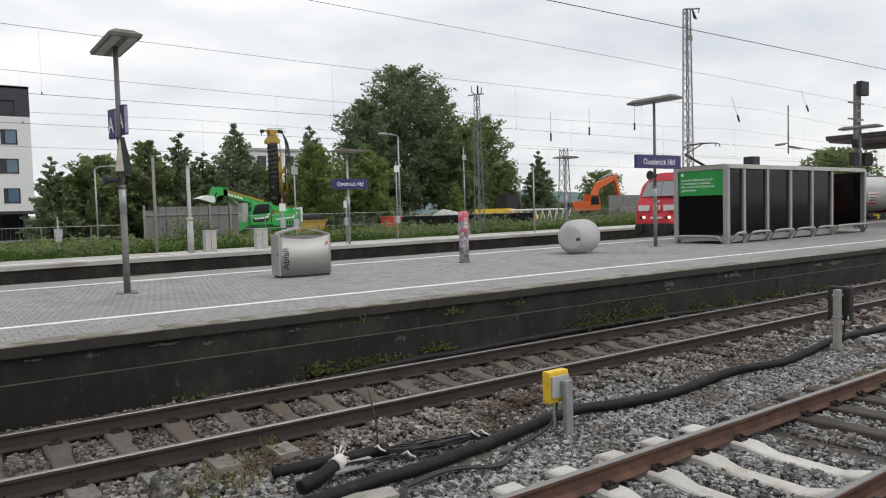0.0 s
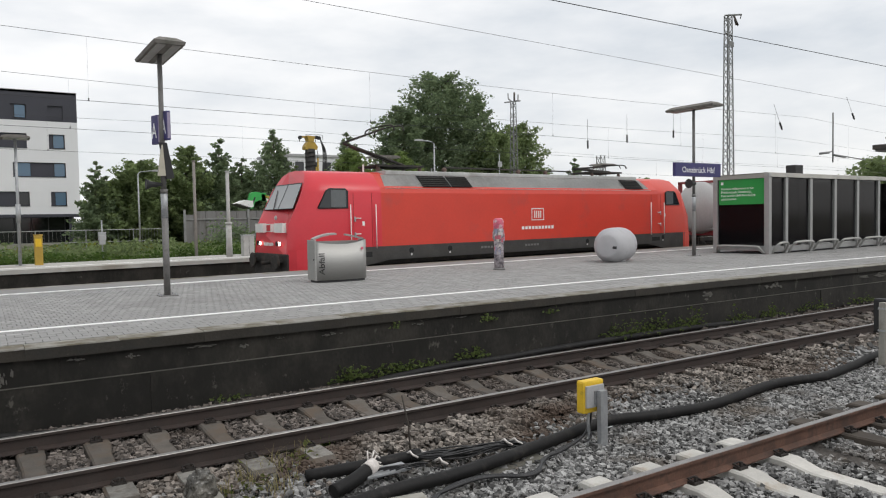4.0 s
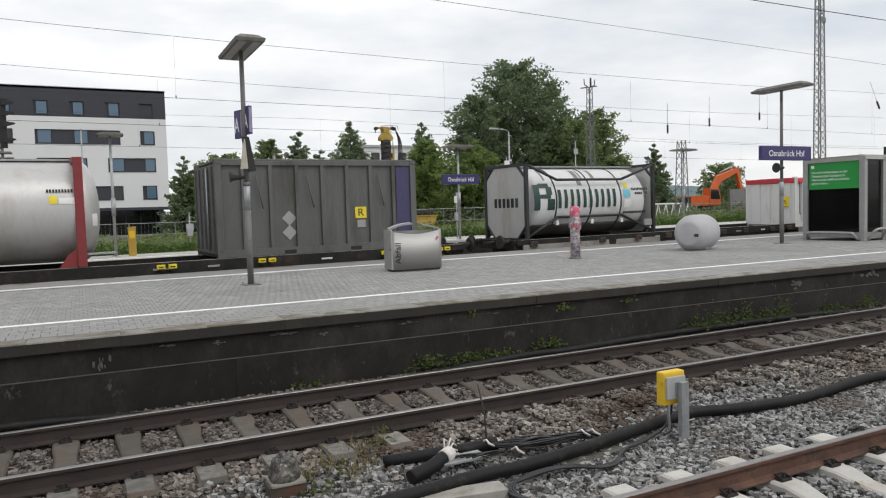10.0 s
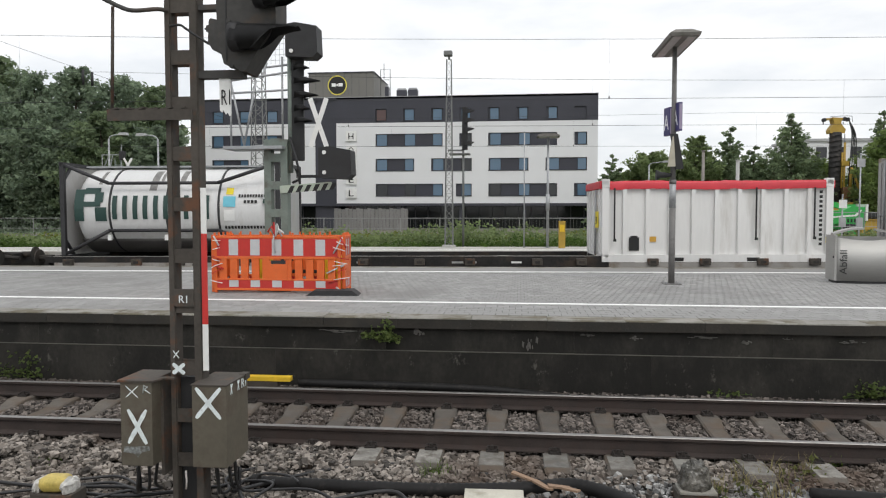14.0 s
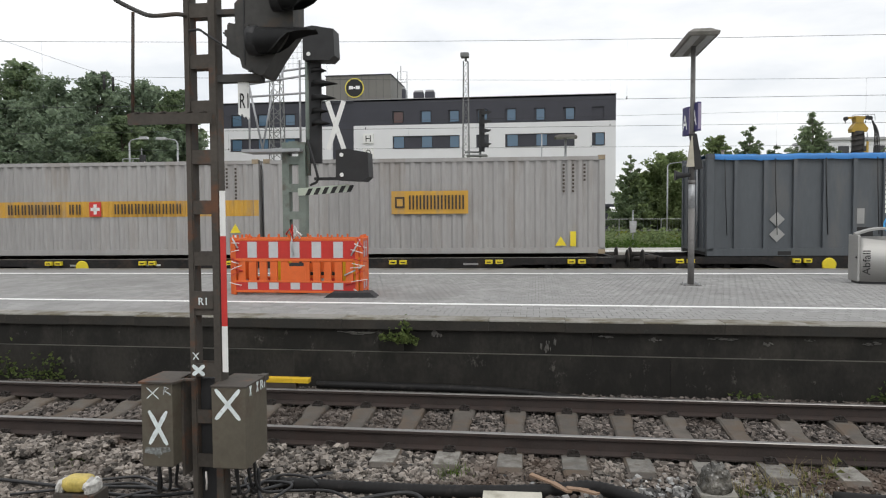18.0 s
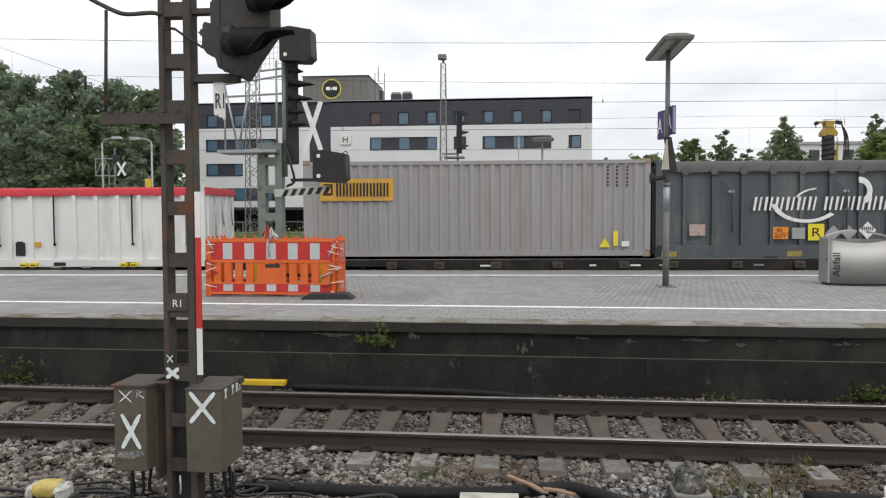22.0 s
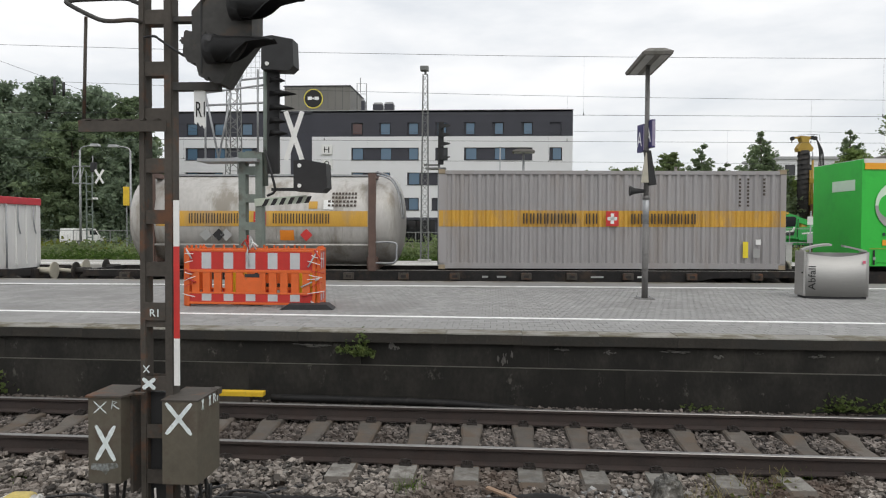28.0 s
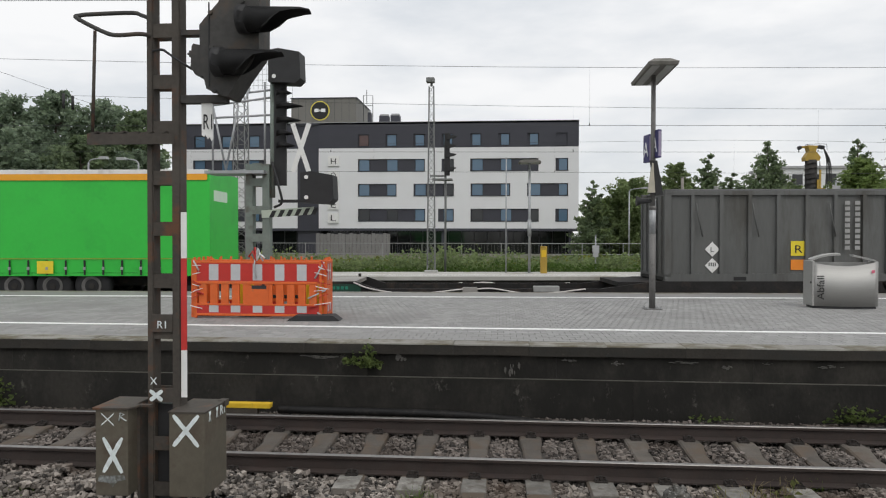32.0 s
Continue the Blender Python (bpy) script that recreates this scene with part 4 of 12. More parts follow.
# magnet with yellow cover by the near mast
mg = empty("track_magnet", pose(-3.82, -1.5, -0.25), "yellow cover with white corners on a dark trackside block", "track magnet")
part("block", box(-0.17, 0.19, -0.1, 0.12, -0.05, 0.1, None, 0.01), M_RUST, mg)
bm = bmesh.new()
bmesh.ops.create_icosphere(bm, subdivisions=3, radius=1.0)
for v in bm.verts:
    u = v.co.copy()
    q = 1 + 0.08 * noise.noise(u * 3) + 0.05 * noise.noise(u * 8)
    v.co = Vector((math.copysign(abs(u.x) ** 0.6, u.x) * 0.125 * q, math.copysign(abs(u.y) ** 0.6, u.y) * 0.1 * q, 0.165 + math.copysign(abs(u.z) ** 0.6, u.z) * 0.062 * q))
for f in bm.faces:
    f.smooth = True
part("cover", bm, mat("faded_yellow", (0.5, 0.39, 0.1), 0.5, vary=0.3, scale=10, second=(0.3, 0.24, 0.12), amount=0.35), mg)
for sx in (-1, 1):
    bm = bmesh.new()
    bmesh.ops.create_icosphere(bm, subdivisions=3, radius=1.0)
    for v in bm.verts:
        u = v.co.copy()
        q = 1 + 0.25 * noise.noise(u * 3 + Vector((sx, 0, 0))) + 0.16 * noise.noise(u * 8)
        v.co = Vector((0.0 + sx * 0.125 + u.x * 0.045 * q, u.y * 0.112 * q, 0.145 - 0.2 * sx * sx * (u.x * sx) * 0.1 + math.copysign(abs(u.z) ** 0.7, u.z) * 0.062 * q))
    part("foil_end", bm, mat("crumpled_white_foil", (0.55, 0.54, 0.51), 0.4, vary=0.3, scale=16, second=(0.3, 0.29, 0.27), amount=0.35, stain=12), mg, "crumpled white foil over the end")
part("rope", pipe([(0.0, -0.12, 0.0), (0.06, -0.16, -0.04), (0.1, -0.2, -0.02), (0.02, -0.22, -0.01)], 0.014, 6), M_TAPE, mg)

plank = empty("yellow_plank", pose(-3.3, 1.95, -0.12), "yellow painted board lying behind the far rail", "plank")
part("board", box(-0.6, 0.37, -0.06, 0.06, 0.1, 0.16, None, 0.006), M_YELLOW, plank)
part("block_under", box(-0.3, 0.2, -0.05, 0.05, -0.08, 0.1), M_TIMBER, plank)


# ---- the near signal mast with its cabinets ----
mast = empty("signal_mast", pose(-2.69, -1.5, -0.25), "brown rusty lattice signal mast with cabinets and brush-painted crosses", "signal mast")
for cx, hw in ((-0.058, 0.026), (0.152, 0.034)):
    part("channel", box(cx - hw, cx + hw, -0.055, 0.055, -0.1, 4.9), M_RUST, mast)
    part("flange", box(cx - hw + 0.006, cx + hw - 0.006, -0.066, -0.055, -0.1, 4.9), M_RUST, mast)
for z in (0.42, 0.78, 1.16, 1.66, 2.06, 2.47, 2.87, 3.26, 3.62, 4.02, 4.45):
    for sy in (-1, 1):
        part("batten_plate", box(-0.033, 0.12, 0.05 * sy - 0.005, 0.05 * sy + 0.005, z - 0.055, z + 0.055), M_RUST, mast)
part("foot", box(-0.16, 0.16, -0.12, 0.12, -0.2, 0.0, None, 0.02), M_TROUGH, mast)
part("cable_duct", box(-0.03, 0.115, 0.0, 0.045, 0.0, 1.08), M_BLACK, mast, "black duct between the channels")
part("lead_seal", pipe([(0.03, -0.06, 0.33), (0.04, -0.07, 0.25), (0.03, -0.06, 0.18)], 0.008, 5), M_TAPE, mast)
part("left_cabinet", box(-0.41, -0.15, -0.24, 0.12, 0.42, 1.085, None, 0.008), M_BOX, mast)
part("left_cabinet_lid", prism([(-0.425, -0.255), (-0.14, -0.255), (-0.10, -0.13), (-0.02, -0.13), (-0.02, -0.09), (-0.13, -0.09), (-0.13, 0.14), (-0.425, 0.14)], "z", 1.085, 1.1), M_RUST, mast)
part("cabinet_bracket", box(-0.15, -0.128, -0.1, 0.08, 0.3, 1.1), M_RUST, mast)
part("right_cabinet", box(0.165, 0.445, -0.22, 0.22, 0.42, 1.062, None, 0.008), M_BOX, mast)
part("right_cabinet_lid", box(0.158, 0.452, -0.226, 0.23, 1.062, 1.075, None, 0.004), M_RUST, mast)
part("lid_hinge", box(0.40, 0.46, 0.15, 0.235, 1.03, 1.08), M_RUST, mast)


def cross(name, cx, cz, w, h, thick, y, parent, material):
    """A brush-painted cross."""
    for s in (-1, 1):
        bm = bmesh.new()
        ln = math.hypot(w, h)
        n = 9
        top, bot = [], []
        for k in range(n + 1):
            t = k / n - 0.5
            e = thick * (0.5 + 0.14 * noise.noise((k * 1.7, s * 3.1, cx))) * (0.62 if k in (0, n) else 1.0)
            top.append(bm.verts.new((t * ln, 0, e)))
            bot.append(bm.verts.new((t * ln, 0, -e)))
        for k in range(n):
            bm.faces.new((bot[k], bot[k + 1], top[k + 1], top[k]))
        bm.transform(Matrix.Translation((cx, y - 0.002 * (s > 0), cz)) @ Matrix.Rotation(s * math.atan2(h, w), 4, "Y"))
        part(name, bm, material, parent, "brush stroke of pale paint")


cross("paint_stroke", -0.27, 0.735, 0.15, 0.27, 0.034, -0.244, mast, M_CHALK)
cross("paint_stroke", 0.30, 0.93, 0.2, 0.24, 0.033, -0.224, mast, M_CHALK)
cross("paint_stroke", 0.0, 1.165, 0.10, 0.08, 0.032, -0.09, mast, M_CHALK)
cross("chalk_stroke", -0.31, 1.01, 0.10, 0.09, 0.009, -0.244, mast, M_CHALK)
cross("chalk_stroke", -0.02, 1.28, 0.05, 0.06, 0.009, -0.09, mast, M_CHALK)
part("chalk_mark", pipe([(-0.22, -0.243, 1.0), (-0.21, -0.243, 1.06), (-0.18, -0.243, 1.05), (-0.21, -0.243, 1.03), (-0.16, -0.243, 1.0)], 0.005, 5), M_CHALK, mast)
for y0 in (-0.14, 0.0):
    part("chalk_mark", pipe([(0.447, y0, 0.98), (0.447, y0 + 0.03, 1.06)], 0.005, 5), M_CHALK, mast)
    part("chalk_mark", pipe([(0.447, y0, 1.06), (0.447, y0 + 0.03, 0.98)], 0.005, 5), M_CHALK, mast)
write("chalk_number", "R1", 0.11, pose(0.448, 0.08, 0.98, 0, 0, 90), M_CHALK, mast, 0.09, "chalked R1")
part("paint_smear", prism([(-0.39, 0.53), (-0.3, 0.52), (-0.27, 0.49), (-0.24, 0.53), (-0.17, 0.55), (-0.18, 0.58), (-0.38, 0.575)], "y", -0.244, -0.238), mat("thin_washed_paint", (0.22, 0.235, 0.23), 0.8, vary=0.5, scale=26, second=(0.1, 0.095, 0.08), amount=0.5, stain=22), mast, "washed-out smear of pale paint")
write("painted_mark", "R1", 0.085, pose(0.005, -0.075, 1.69), M_CHALK, mast, 0.068, "painted R1")
part("batten_front", box(-0.04, 0.125, -0.072, -0.066, 1.66, 1.80), M_RUST, mast)
# red and white board along the mast
for z0, z1, m_ in ((1.15, 1.52, M_WHITE), (1.52, 2.24, M_RED), (2.24, 2.60, M_WHITE)):
    part("mast_board", box(0.194, 0.238, -0.07, -0.058, z0, z1), m_, mast, "red and white mast board")
part("step_plate", box(-0.54, 0.12, -0.12, 0.1, 3.195, 3.21), M_RUST, mast)
part("step_angle", box(-0.535, 0.165, -0.125, -0.115, 3.125, 3.205), M_RUST, mast, "rusty edge of the step")
for k in range(6):
    bm = box(-0.045, 0.045, -0.11, 0.09, 0, 0.012)
    bm.transform(pose(-0.5 + 0.11 * k, 0, 3.212, 0, (-11, -7, -13, -4, -9, -6)[k], 0))
    part("step_tread", bm, M_RUST, mast)
part("handrail_post", tube((-0.535, -0.05, 3.18), (-0.51, -0.05, 4.03), 0.013, 8), M_RUST, mast)
part("handrail", pipe(smooth_path([(-0.05, -0.05, 3.978), (-0.1, -0.12, 3.978), (-0.29, -0.13, 3.97), (-0.42, -0.11, 4.01), (-0.66, -0.05, 4.135), (-0.68, 0.03, 4.18), (-0.62, 0.1, 4.21), (-0.30, 0.12, 4.22), (-0.2, 0.1, 4.19), (-0.06, 0.06, 4.13)], 6), 0.017, 8), M_SOOT, mast)
part("arm", box(0.18, 0.55, -0.05, 0.03, 3.455, 3.515), M_SOOT, mast)
part("arm", box(0.18, 0.40, -0.04, 0.04, 3.985, 4.025), M_SOOT, mast)
part("wire", pipe(smooth_path([(-0.03, -0.07, 3.86), (0.06, -0.09, 3.86), (0.11, -0.1, 3.83), (0.2, -0.1, 3.77), (0.29, -0.07, 3.71)], 5), 0.01, 6), M_CABLE, mast)
# lamp housing with its long hoods
part("lamp_housing", prism([(0.377, 4.033), (0.385, 3.66), (0.41, 3.631), (0.432, 3.544), (0.57, 3.486), (0.603, 3.486), (0.699, 3.635), (0.845, 3.834), (0.85, 4.9), (0.60, 4.9), (0.54, 4.218)], "y", -0.14, 0.12), M_SOOT, mast)
part("housing_side", prism([(0.38, 3.884), (0.318, 3.9), (0.303, 3.88), (0.294, 3.72), (0.33, 3.66), (0.385, 3.64)], "y", -0.11, 0.09), M_SOOT, mast)
part("housing_latch", box(0.275, 0.305, -0.1, -0.02, 3.80, 3.85, None, 0.006), M_SOOT, mast)
part("latch_bar", tube((0.25, -0.06, 3.835), (0.32, -0.06, 3.80), 0.008, 6), M_SOOT, mast)
part("housing_seam", box(0.45, 0.46, -0.146, -0.139, 3.56, 4.2), M_BLACK, mast)
for x, z in ((0.48, 3.86), (0.5, 3.52), (0.47, 4.12), (0.72, 4.2), (0.78, 3.83)):
    part("housing_bolt", tube((x, -0.139, z), (x, -0.165, z), 0.016, 8), M_SOOT, mast)
# each lamp: a deep ring round the lens, then a visor cut away below
for x0, x1, ztop, r in ((0.545, 1.045, 3.826, 0.098), (0.735, 1.257, 4.14, 0.095)):
    bm = bmesh.new()
    rings = []
    for k in range(9):
        q = k / 8
        spread = math.pi * (1.0 if q < 0.22 else 1.0 - 0.62 * min(1.0, (q - 0.22) / 0.4) - 0.16 * max(0.0, (q - 0.62) / 0.38))
        rk = r * (1.0 if q < 0.9 else 0.86)
        rings.append([bm.verts.new((x0 + (x1 - x0) * q, -0.21 + 1.15 * rk * math.sin(a), ztop - r - 0.02 * q + rk * math.cos(a))) for a in np.linspace(-spread, spread, 21)])
    for a, b in zip(rings, rings[1:]):
        for j in range(20):
            bm.faces.new((a[j], a[j + 1], b[j + 1], b[j])).smooth = True
    bmesh.ops.solidify(bm, geom=bm.faces[:], thickness=0.007)
    part("lamp_hood", bm, M_BLACK, mast, "long black lamp hood, cut away below")
    part("lens_ring", turned([(r * 0.7, -0.03), (r * 1.12, -0.02), (r * 1.12, 0.05), (r * 0.9, 0.055)], (x0, -0.21, ztop - r), "x", 20), M_BLACK, mast)
    part("lens", turned([(0.02, 0.05), (r * 0.9, 0.03), (r * 0.9, 0.02)], (x0, -0.21, ztop - r), "x", 16), M_INK, mast)
part("name_board", prism([(0.345, 3.47), (0.435, 3.45), (0.438, 3.175), (0.425, 3.16), (0.41, 3.19), (0.395, 3.175), (0.375, 3.21), (0.365, 3.19), (0.348, 3.205)], "y", -0.03, -0.02), M_WHITE, mast, "white number board with a broken edge")
write("board_number", "R1", 0.17, pose(0.364, -0.033, 3.25), M_INK, mast, 0.07)
# ---- things on the island platform ----
M_STEEL = mat("brushed_steel", (0.41, 0.405, 0.39), 0.56, 0.75, vary=0.08, scale=3, fine=90, streak=0.02, bump=0.05)
M_DARKSTEEL = mat("dark_slot", (0.04, 0.04, 0.042), 0.6, 0.3, vary=0.1)
M_POLE = mat("grey_lamp_post", (0.17, 0.165, 0.16), 0.6, 0.2, vary=0.2, scale=4, fine=30, second=(0.1, 0.095, 0.09), amount=0.3, stain=4)
M_LAMPTOP = mat("weathered_lamp_shade", (0.19, 0.18, 0.165), 0.8, vary=0.25, scale=5, second=(0.11, 0.11, 0.09), amount=0.4, stain=5)
M_DIFF = mat("lamp_diffuser", (0.42, 0.42, 0.41), 0.5, vary=0.12, scale=6)
M_PALECREAM = mat("cream_plastic", (0.45, 0.42, 0.34), 0.6, vary=0.12)
M_NAVY = mat("navy_sign", (0.035, 0.03, 0.13), 0.4, vary=0.08, scale=4)
M_LILAC = mat("pale_sign_face", (0.30, 0.26, 0.36), 0.45, vary=0.1)
M_SIGNTXT = mat("white_sign_letters", (0.85, 0.85, 0.85), 0.5, vary=0.03)
M_BALL = mat("grey_moulded_plastic", (0.42, 0.415, 0.43), 0.65, vary=0.08, scale=3, fine=50, second=(0.33, 0.33, 0.33), amount=0.2, stain=2)
M_ORANGE = mat("orange_plastic", (0.68, 0.125, 0.022), 0.5, vary=0.12, scale=4, second=(0.5, 0.13, 0.04), amount=0.2, stain=4)
M_REFLRED = mat("red_reflective_foil", (0.5, 0.03, 0.022), 0.4, vary=0.08)
M_REFLWHITE = mat("white_reflective_foil", (0.5, 0.51, 0.52), 0.4, vary=0.08)
M_RUBBER = mat("black_rubber_foot", (0.03, 0.03, 0.032), 0.8, vary=0.2, scale=8)
M_BARYELLOW = mat("yellow_machine_paint", (0.7, 0.45, 0.02), 0.5, vary=0.1)
M_ALU = mat("aluminium_frame", (0.36, 0.36, 0.355), 0.45, 0.5, vary=0.1, scale=5)
M_SHELGLASS = glass("smoked_shelter_glass", (0.008, 0.007, 0.008), 0.1, 0.86, 0.12)
M_POSTER = mat("green_poster", (0.015, 0.28, 0.05), 0.45, vary=0.06, scale=2)
M_PINK = mat("faded_pink_paint", (0.62, 0.13, 0.2), 0.7, vary=0.3, scale=12, second=(0.6, 0.55, 0.55), amount=0.4, stain=9)
M_STICK = mat("stickered_post", (0.42, 0.38, 0.4), 0.7, vary=0.5, scale=16, fine=50, second=(0.13, 0.11, 0.13), amount=0.55, stain=11)


def lamp_post(name, x, y, height, length, label, turn=0.0, deep=0.6):
    """A station lamp: round post on a base plate, flat trapezoid shade on top."""
    t = empty(name, pose(x, y, PZ, 0, 0, turn), label, "street lamp", "platform lamps")
    part("base_plate", box(-0.17, 0.17, -0.17, 0.17, 0, 0.015, None, 0.004), M_POLE, t)
    for sx in (-1, 1):
        for sy in (-1, 1):
            part("bolt", tube((0.13 * sx, 0.13 * sy, 0.01), (0.13 * sx, 0.13 * sy, 0.045), 0.014, 6), M_GALV, t)
    part("lower_post", tube((0, 0, 0), (0, 0, 1.5), 0.062, 16), M_POLE, t)
    part("middle_post", tube((0, 0, 1.5), (0, 0, 2.0), 0.064, 16), M_GALV, t, "pale grey band of the post")
    part("upper_post", tube((0, 0, 2.0), (0, 0, height), 0.05, 16, 0.045), M_POLE, t)
    part("collar", tube((0, 0, 1.97), (0, 0, 2.05), 0.07, 16), M_POLE, t)
    w, h = length / 2, 0.15
    bm = bmesh.new()
    lo = [bm.verts.new((sx * w, sy * deep, height)) for sx, sy in ((-1, -1), (1, -1), (1, 1), (-1, 1))]
    mid = [bm.verts.new((sx * (w + 0.02), sy * (deep + 0.02), height + 0.06)) for sx, sy in ((-1, -1), (1, -1), (1, 1), (-1, 1))]
    hi = [bm.verts.new((sx * (w - 0.11), sy * (deep - 0.14), height + h)) for sx, sy in ((-1, -1), (1, -1), (1, 1), (-1, 1))]
    for a, b in ((lo, mid), (mid, hi)):
        for k in range(4):
            bm.faces.new((a[k], a[(k + 1) % 4], b[(k + 1) % 4], b[k]))
    bm.faces.new(hi)
    bm.faces.new(lo[::-1])
    shade = part("shade", bm, M_LAMPTOP, t, "flat grimy lamp shade")
    for sx in (-1, 1):
        part("diffuser", box(min(sx * 0.06, sx * (w - 0.05)), max(sx * 0.06, sx * (w - 0.05)), 0.06 - deep, deep - 0.06, height - 0.012, height + 0.001), M_DIFF, shade, "pale lamp diffuser")
    return t


lamp_a = lamp_post("lamp_post", 2.99, 7.52, 4.62, 0.52, "grey platform lamp post with two lettered signs and a loudspeaker", 0, 0.92)
for k, (x, y, dz) in enumerate(((-0.075, 0.13, -0.03), (0.065, -0.03, 0.04))):
    bm = box(-0.125, 0.125, -0.04, 0.04, 2.95 + dz, 3.50 + dz, None, 0.008)
    bm.transform(pose(x, y, 0, 0, 0, -76))
    s = part("letter_sign", bm, M_NAVY, lamp_a, "navy sign box with a white letter")
    bm = box(-0.131, 0.131, -0.028, 0.028, 2.98 + dz, 3.47 + dz)
    bm.transform(pose(x, y, 0, 0, 0, -76))
    part("sign_edge", bm, M_LILAC, s, "pale edge of the sign")
    write("sign_letter", "A", 0.42, pose(x, y, 3.06 + dz, 0, 0, -76) @ pose(-0.1, -0.045, 0), M_SIGNTXT, s, 0.2, "white letter A")
bm = prism([(-0.08, 2.93), (0.05, 2.93), (0.17, 2.26), (0.03, 2.24)], "y", -0.16, -0.06)
part("display_housing", bm, M_BLACK, lamp_a)
part("display_face", prism([(-0.05, 2.88), (-0.03, 2.88), (0.01, 2.3), (-0.13, 2.3)], "y", -0.18, -0.10), M_PALECREAM, lamp_a)
part("speaker_horn", turned([(0.105, -0.33), (0.10, -0.32), (0.06, -0.24), (0.05, -0.16), (0.03, -0.04)], (0, -0.05, 2.14), "x", 14), M_BLACK, lamp_a)

lamp_b = lamp_post("lamp_post", 19.95, 8.52, 4.85, 0.52, "grey platform lamp post carrying the station name board and a loudspeaker", 0, 0.92)


def station_sign(parent, x0, x1, y, z0, z1):
    board = part("name_board", box(x0, x1, y - 0.06, y + 0.06, z0, z1, None, 0.01), M_NAVY, parent, "navy blue station name board")
    h = z1 - z0
    write("station_name", "Osnabrück Hbf", h * 0.62, pose(x0 + 0.14 * (x1 - x0), y - 0.063, z0 + 0.28 * h), M_SIGNTXT, board, 0.72 * (x1 - x0), "white station name")
    return board


station_sign(lamp_b, -1.15, 1.15, -0.14, 2.63, 3.07)
part("speaker_horn", turned([(0.155, -0.38), (0.15, -0.36), (0.1, -0.3), (0.07, -0.22), (0.05, -0.06)], (0, -0.1, 2.4), "x", 14), M_BLACK, lamp_b)

# litter bin: bowed steel body, raised rim, side panel with its word
bin_ = empty("litter_bin", pose(6.86, 8.22, PZ, 0, 0, -3), "large brushed steel litter bin with an open curved top", "litter bin")
prof = []
for k in range(13):
    t = k / 12
    prof.append((-0.56 + 1.2 * t, -0.24 - 0.10 * math.sin(math.pi * t)))
for k in range(13):
    t = k / 12
    prof.append((0.64 - 1.2 * t, 0.24 + 0.10 * math.sin(math.pi * t)))
bm = bmesh.new()
nf = 16
rows_ = []
for k in range(nf + 1):
    t = k / nf
    x, yy = -0.56 + 1.2 * t, -0.24 - 0.10 * math.sin(math.pi * t)
    zt = 0.915 - 0.075 * math.sin(math.pi * t) + 0.03 * t
    rows_.append([bm.verts.new(p) for p in ((x, yy, 0.05), (x, yy, zt), (x, yy + 0.025, zt), (x, yy + 0.025, 0.05))])
for a, b in zip(rows_, rows_[1:]):
    for j in range(4):
        bm.faces.new((a[j], b[j], b[(j + 1) % 4], a[(j + 1) % 4])).smooth = j == 0
bm.faces.new(rows_[0])
bm.faces.new(rows_[-1][::-1])
bmesh.ops.recalc_face_normals(bm, faces=bm.faces)
part("front_shell", bm, M_STEEL, bin_, "bowed brushed steel front")
part("body", prism([(a * 0.97, b * 0.9) for a, b in prof], "z", 0.05, 0.80), M_DARKSTEEL, bin_, "dark inner body")
part("back_shell", prism([(a, b) for a, b in prof[13:]] + [(a, b - 0.03) for a, b in prof[:12:-1]], "z", 0.05, 0.92), M_STEEL, bin_)
part("plinth", prism([(a * 0.96, b * 0.94) for a, b in prof], "z", 0, 0.05), M_DARKSTEEL, bin_)
for t0, t1 in ((0.0, 0.52), (0.70, 1.0)):
    bm = bmesh.new()
    rings = []
    for k in range(11):
        t = t0 + (t1 - t0) * k / 10
        x, yy = -0.58 + 1.24 * t, 0.05 + 0.2 * math.sin(math.pi * t)
        z = 0.95 + 0.15 * math.sin(math.pi * (0.08 + 0.86 * t))
        rings.append([bm.verts.new(p) for p in ((x, yy - 0.16, z), (x, yy, z + 0.012), (x, yy, z - 0.03), (x, yy - 0.16, z - 0.04))])
    for a, b in zip(rings, rings[1:]):
        for j in range(4):
            bm.faces.new((a[j], a[(j + 1) % 4], b[(j + 1) % 4], b[j]))
    bm.faces.new(rings[0])
    bm.faces.new(rings[-1][::-1])
    bmesh.ops.recalc_face_normals(bm, faces=bm.faces)
    part("hood", bm, M_STEEL, bin_, "raised curved steel hood")
part("side_panel", box(-0.60, -0.555, -0.25, 0.25, 0.05, 0.96, None, 0.012), M_STEEL, bin_)
part("rear_panel", box(0.635, 0.67, -0.2, 0.2, 0.05, 0.95, None, 0.01), M_STEEL, bin_)
bm = lettering("Abfall", 0.2, 0.48)
bm.transform(pose(-0.39, -0.308, 0.18) @ Matrix.Rotation(radians(-90), 4, "Y"))
part("bin_word", bm, M_INK, bin_, "black word running upwards")
part("lock", tube((-0.60, -0.2, 0.52), (-0.615, -0.2, 0.52), 0.02, 10), M_INK, bin_)
part("sticker", box(0.5, 0.56, -0.298, -0.294, 0.72, 0.78), M_PINK, bin_)

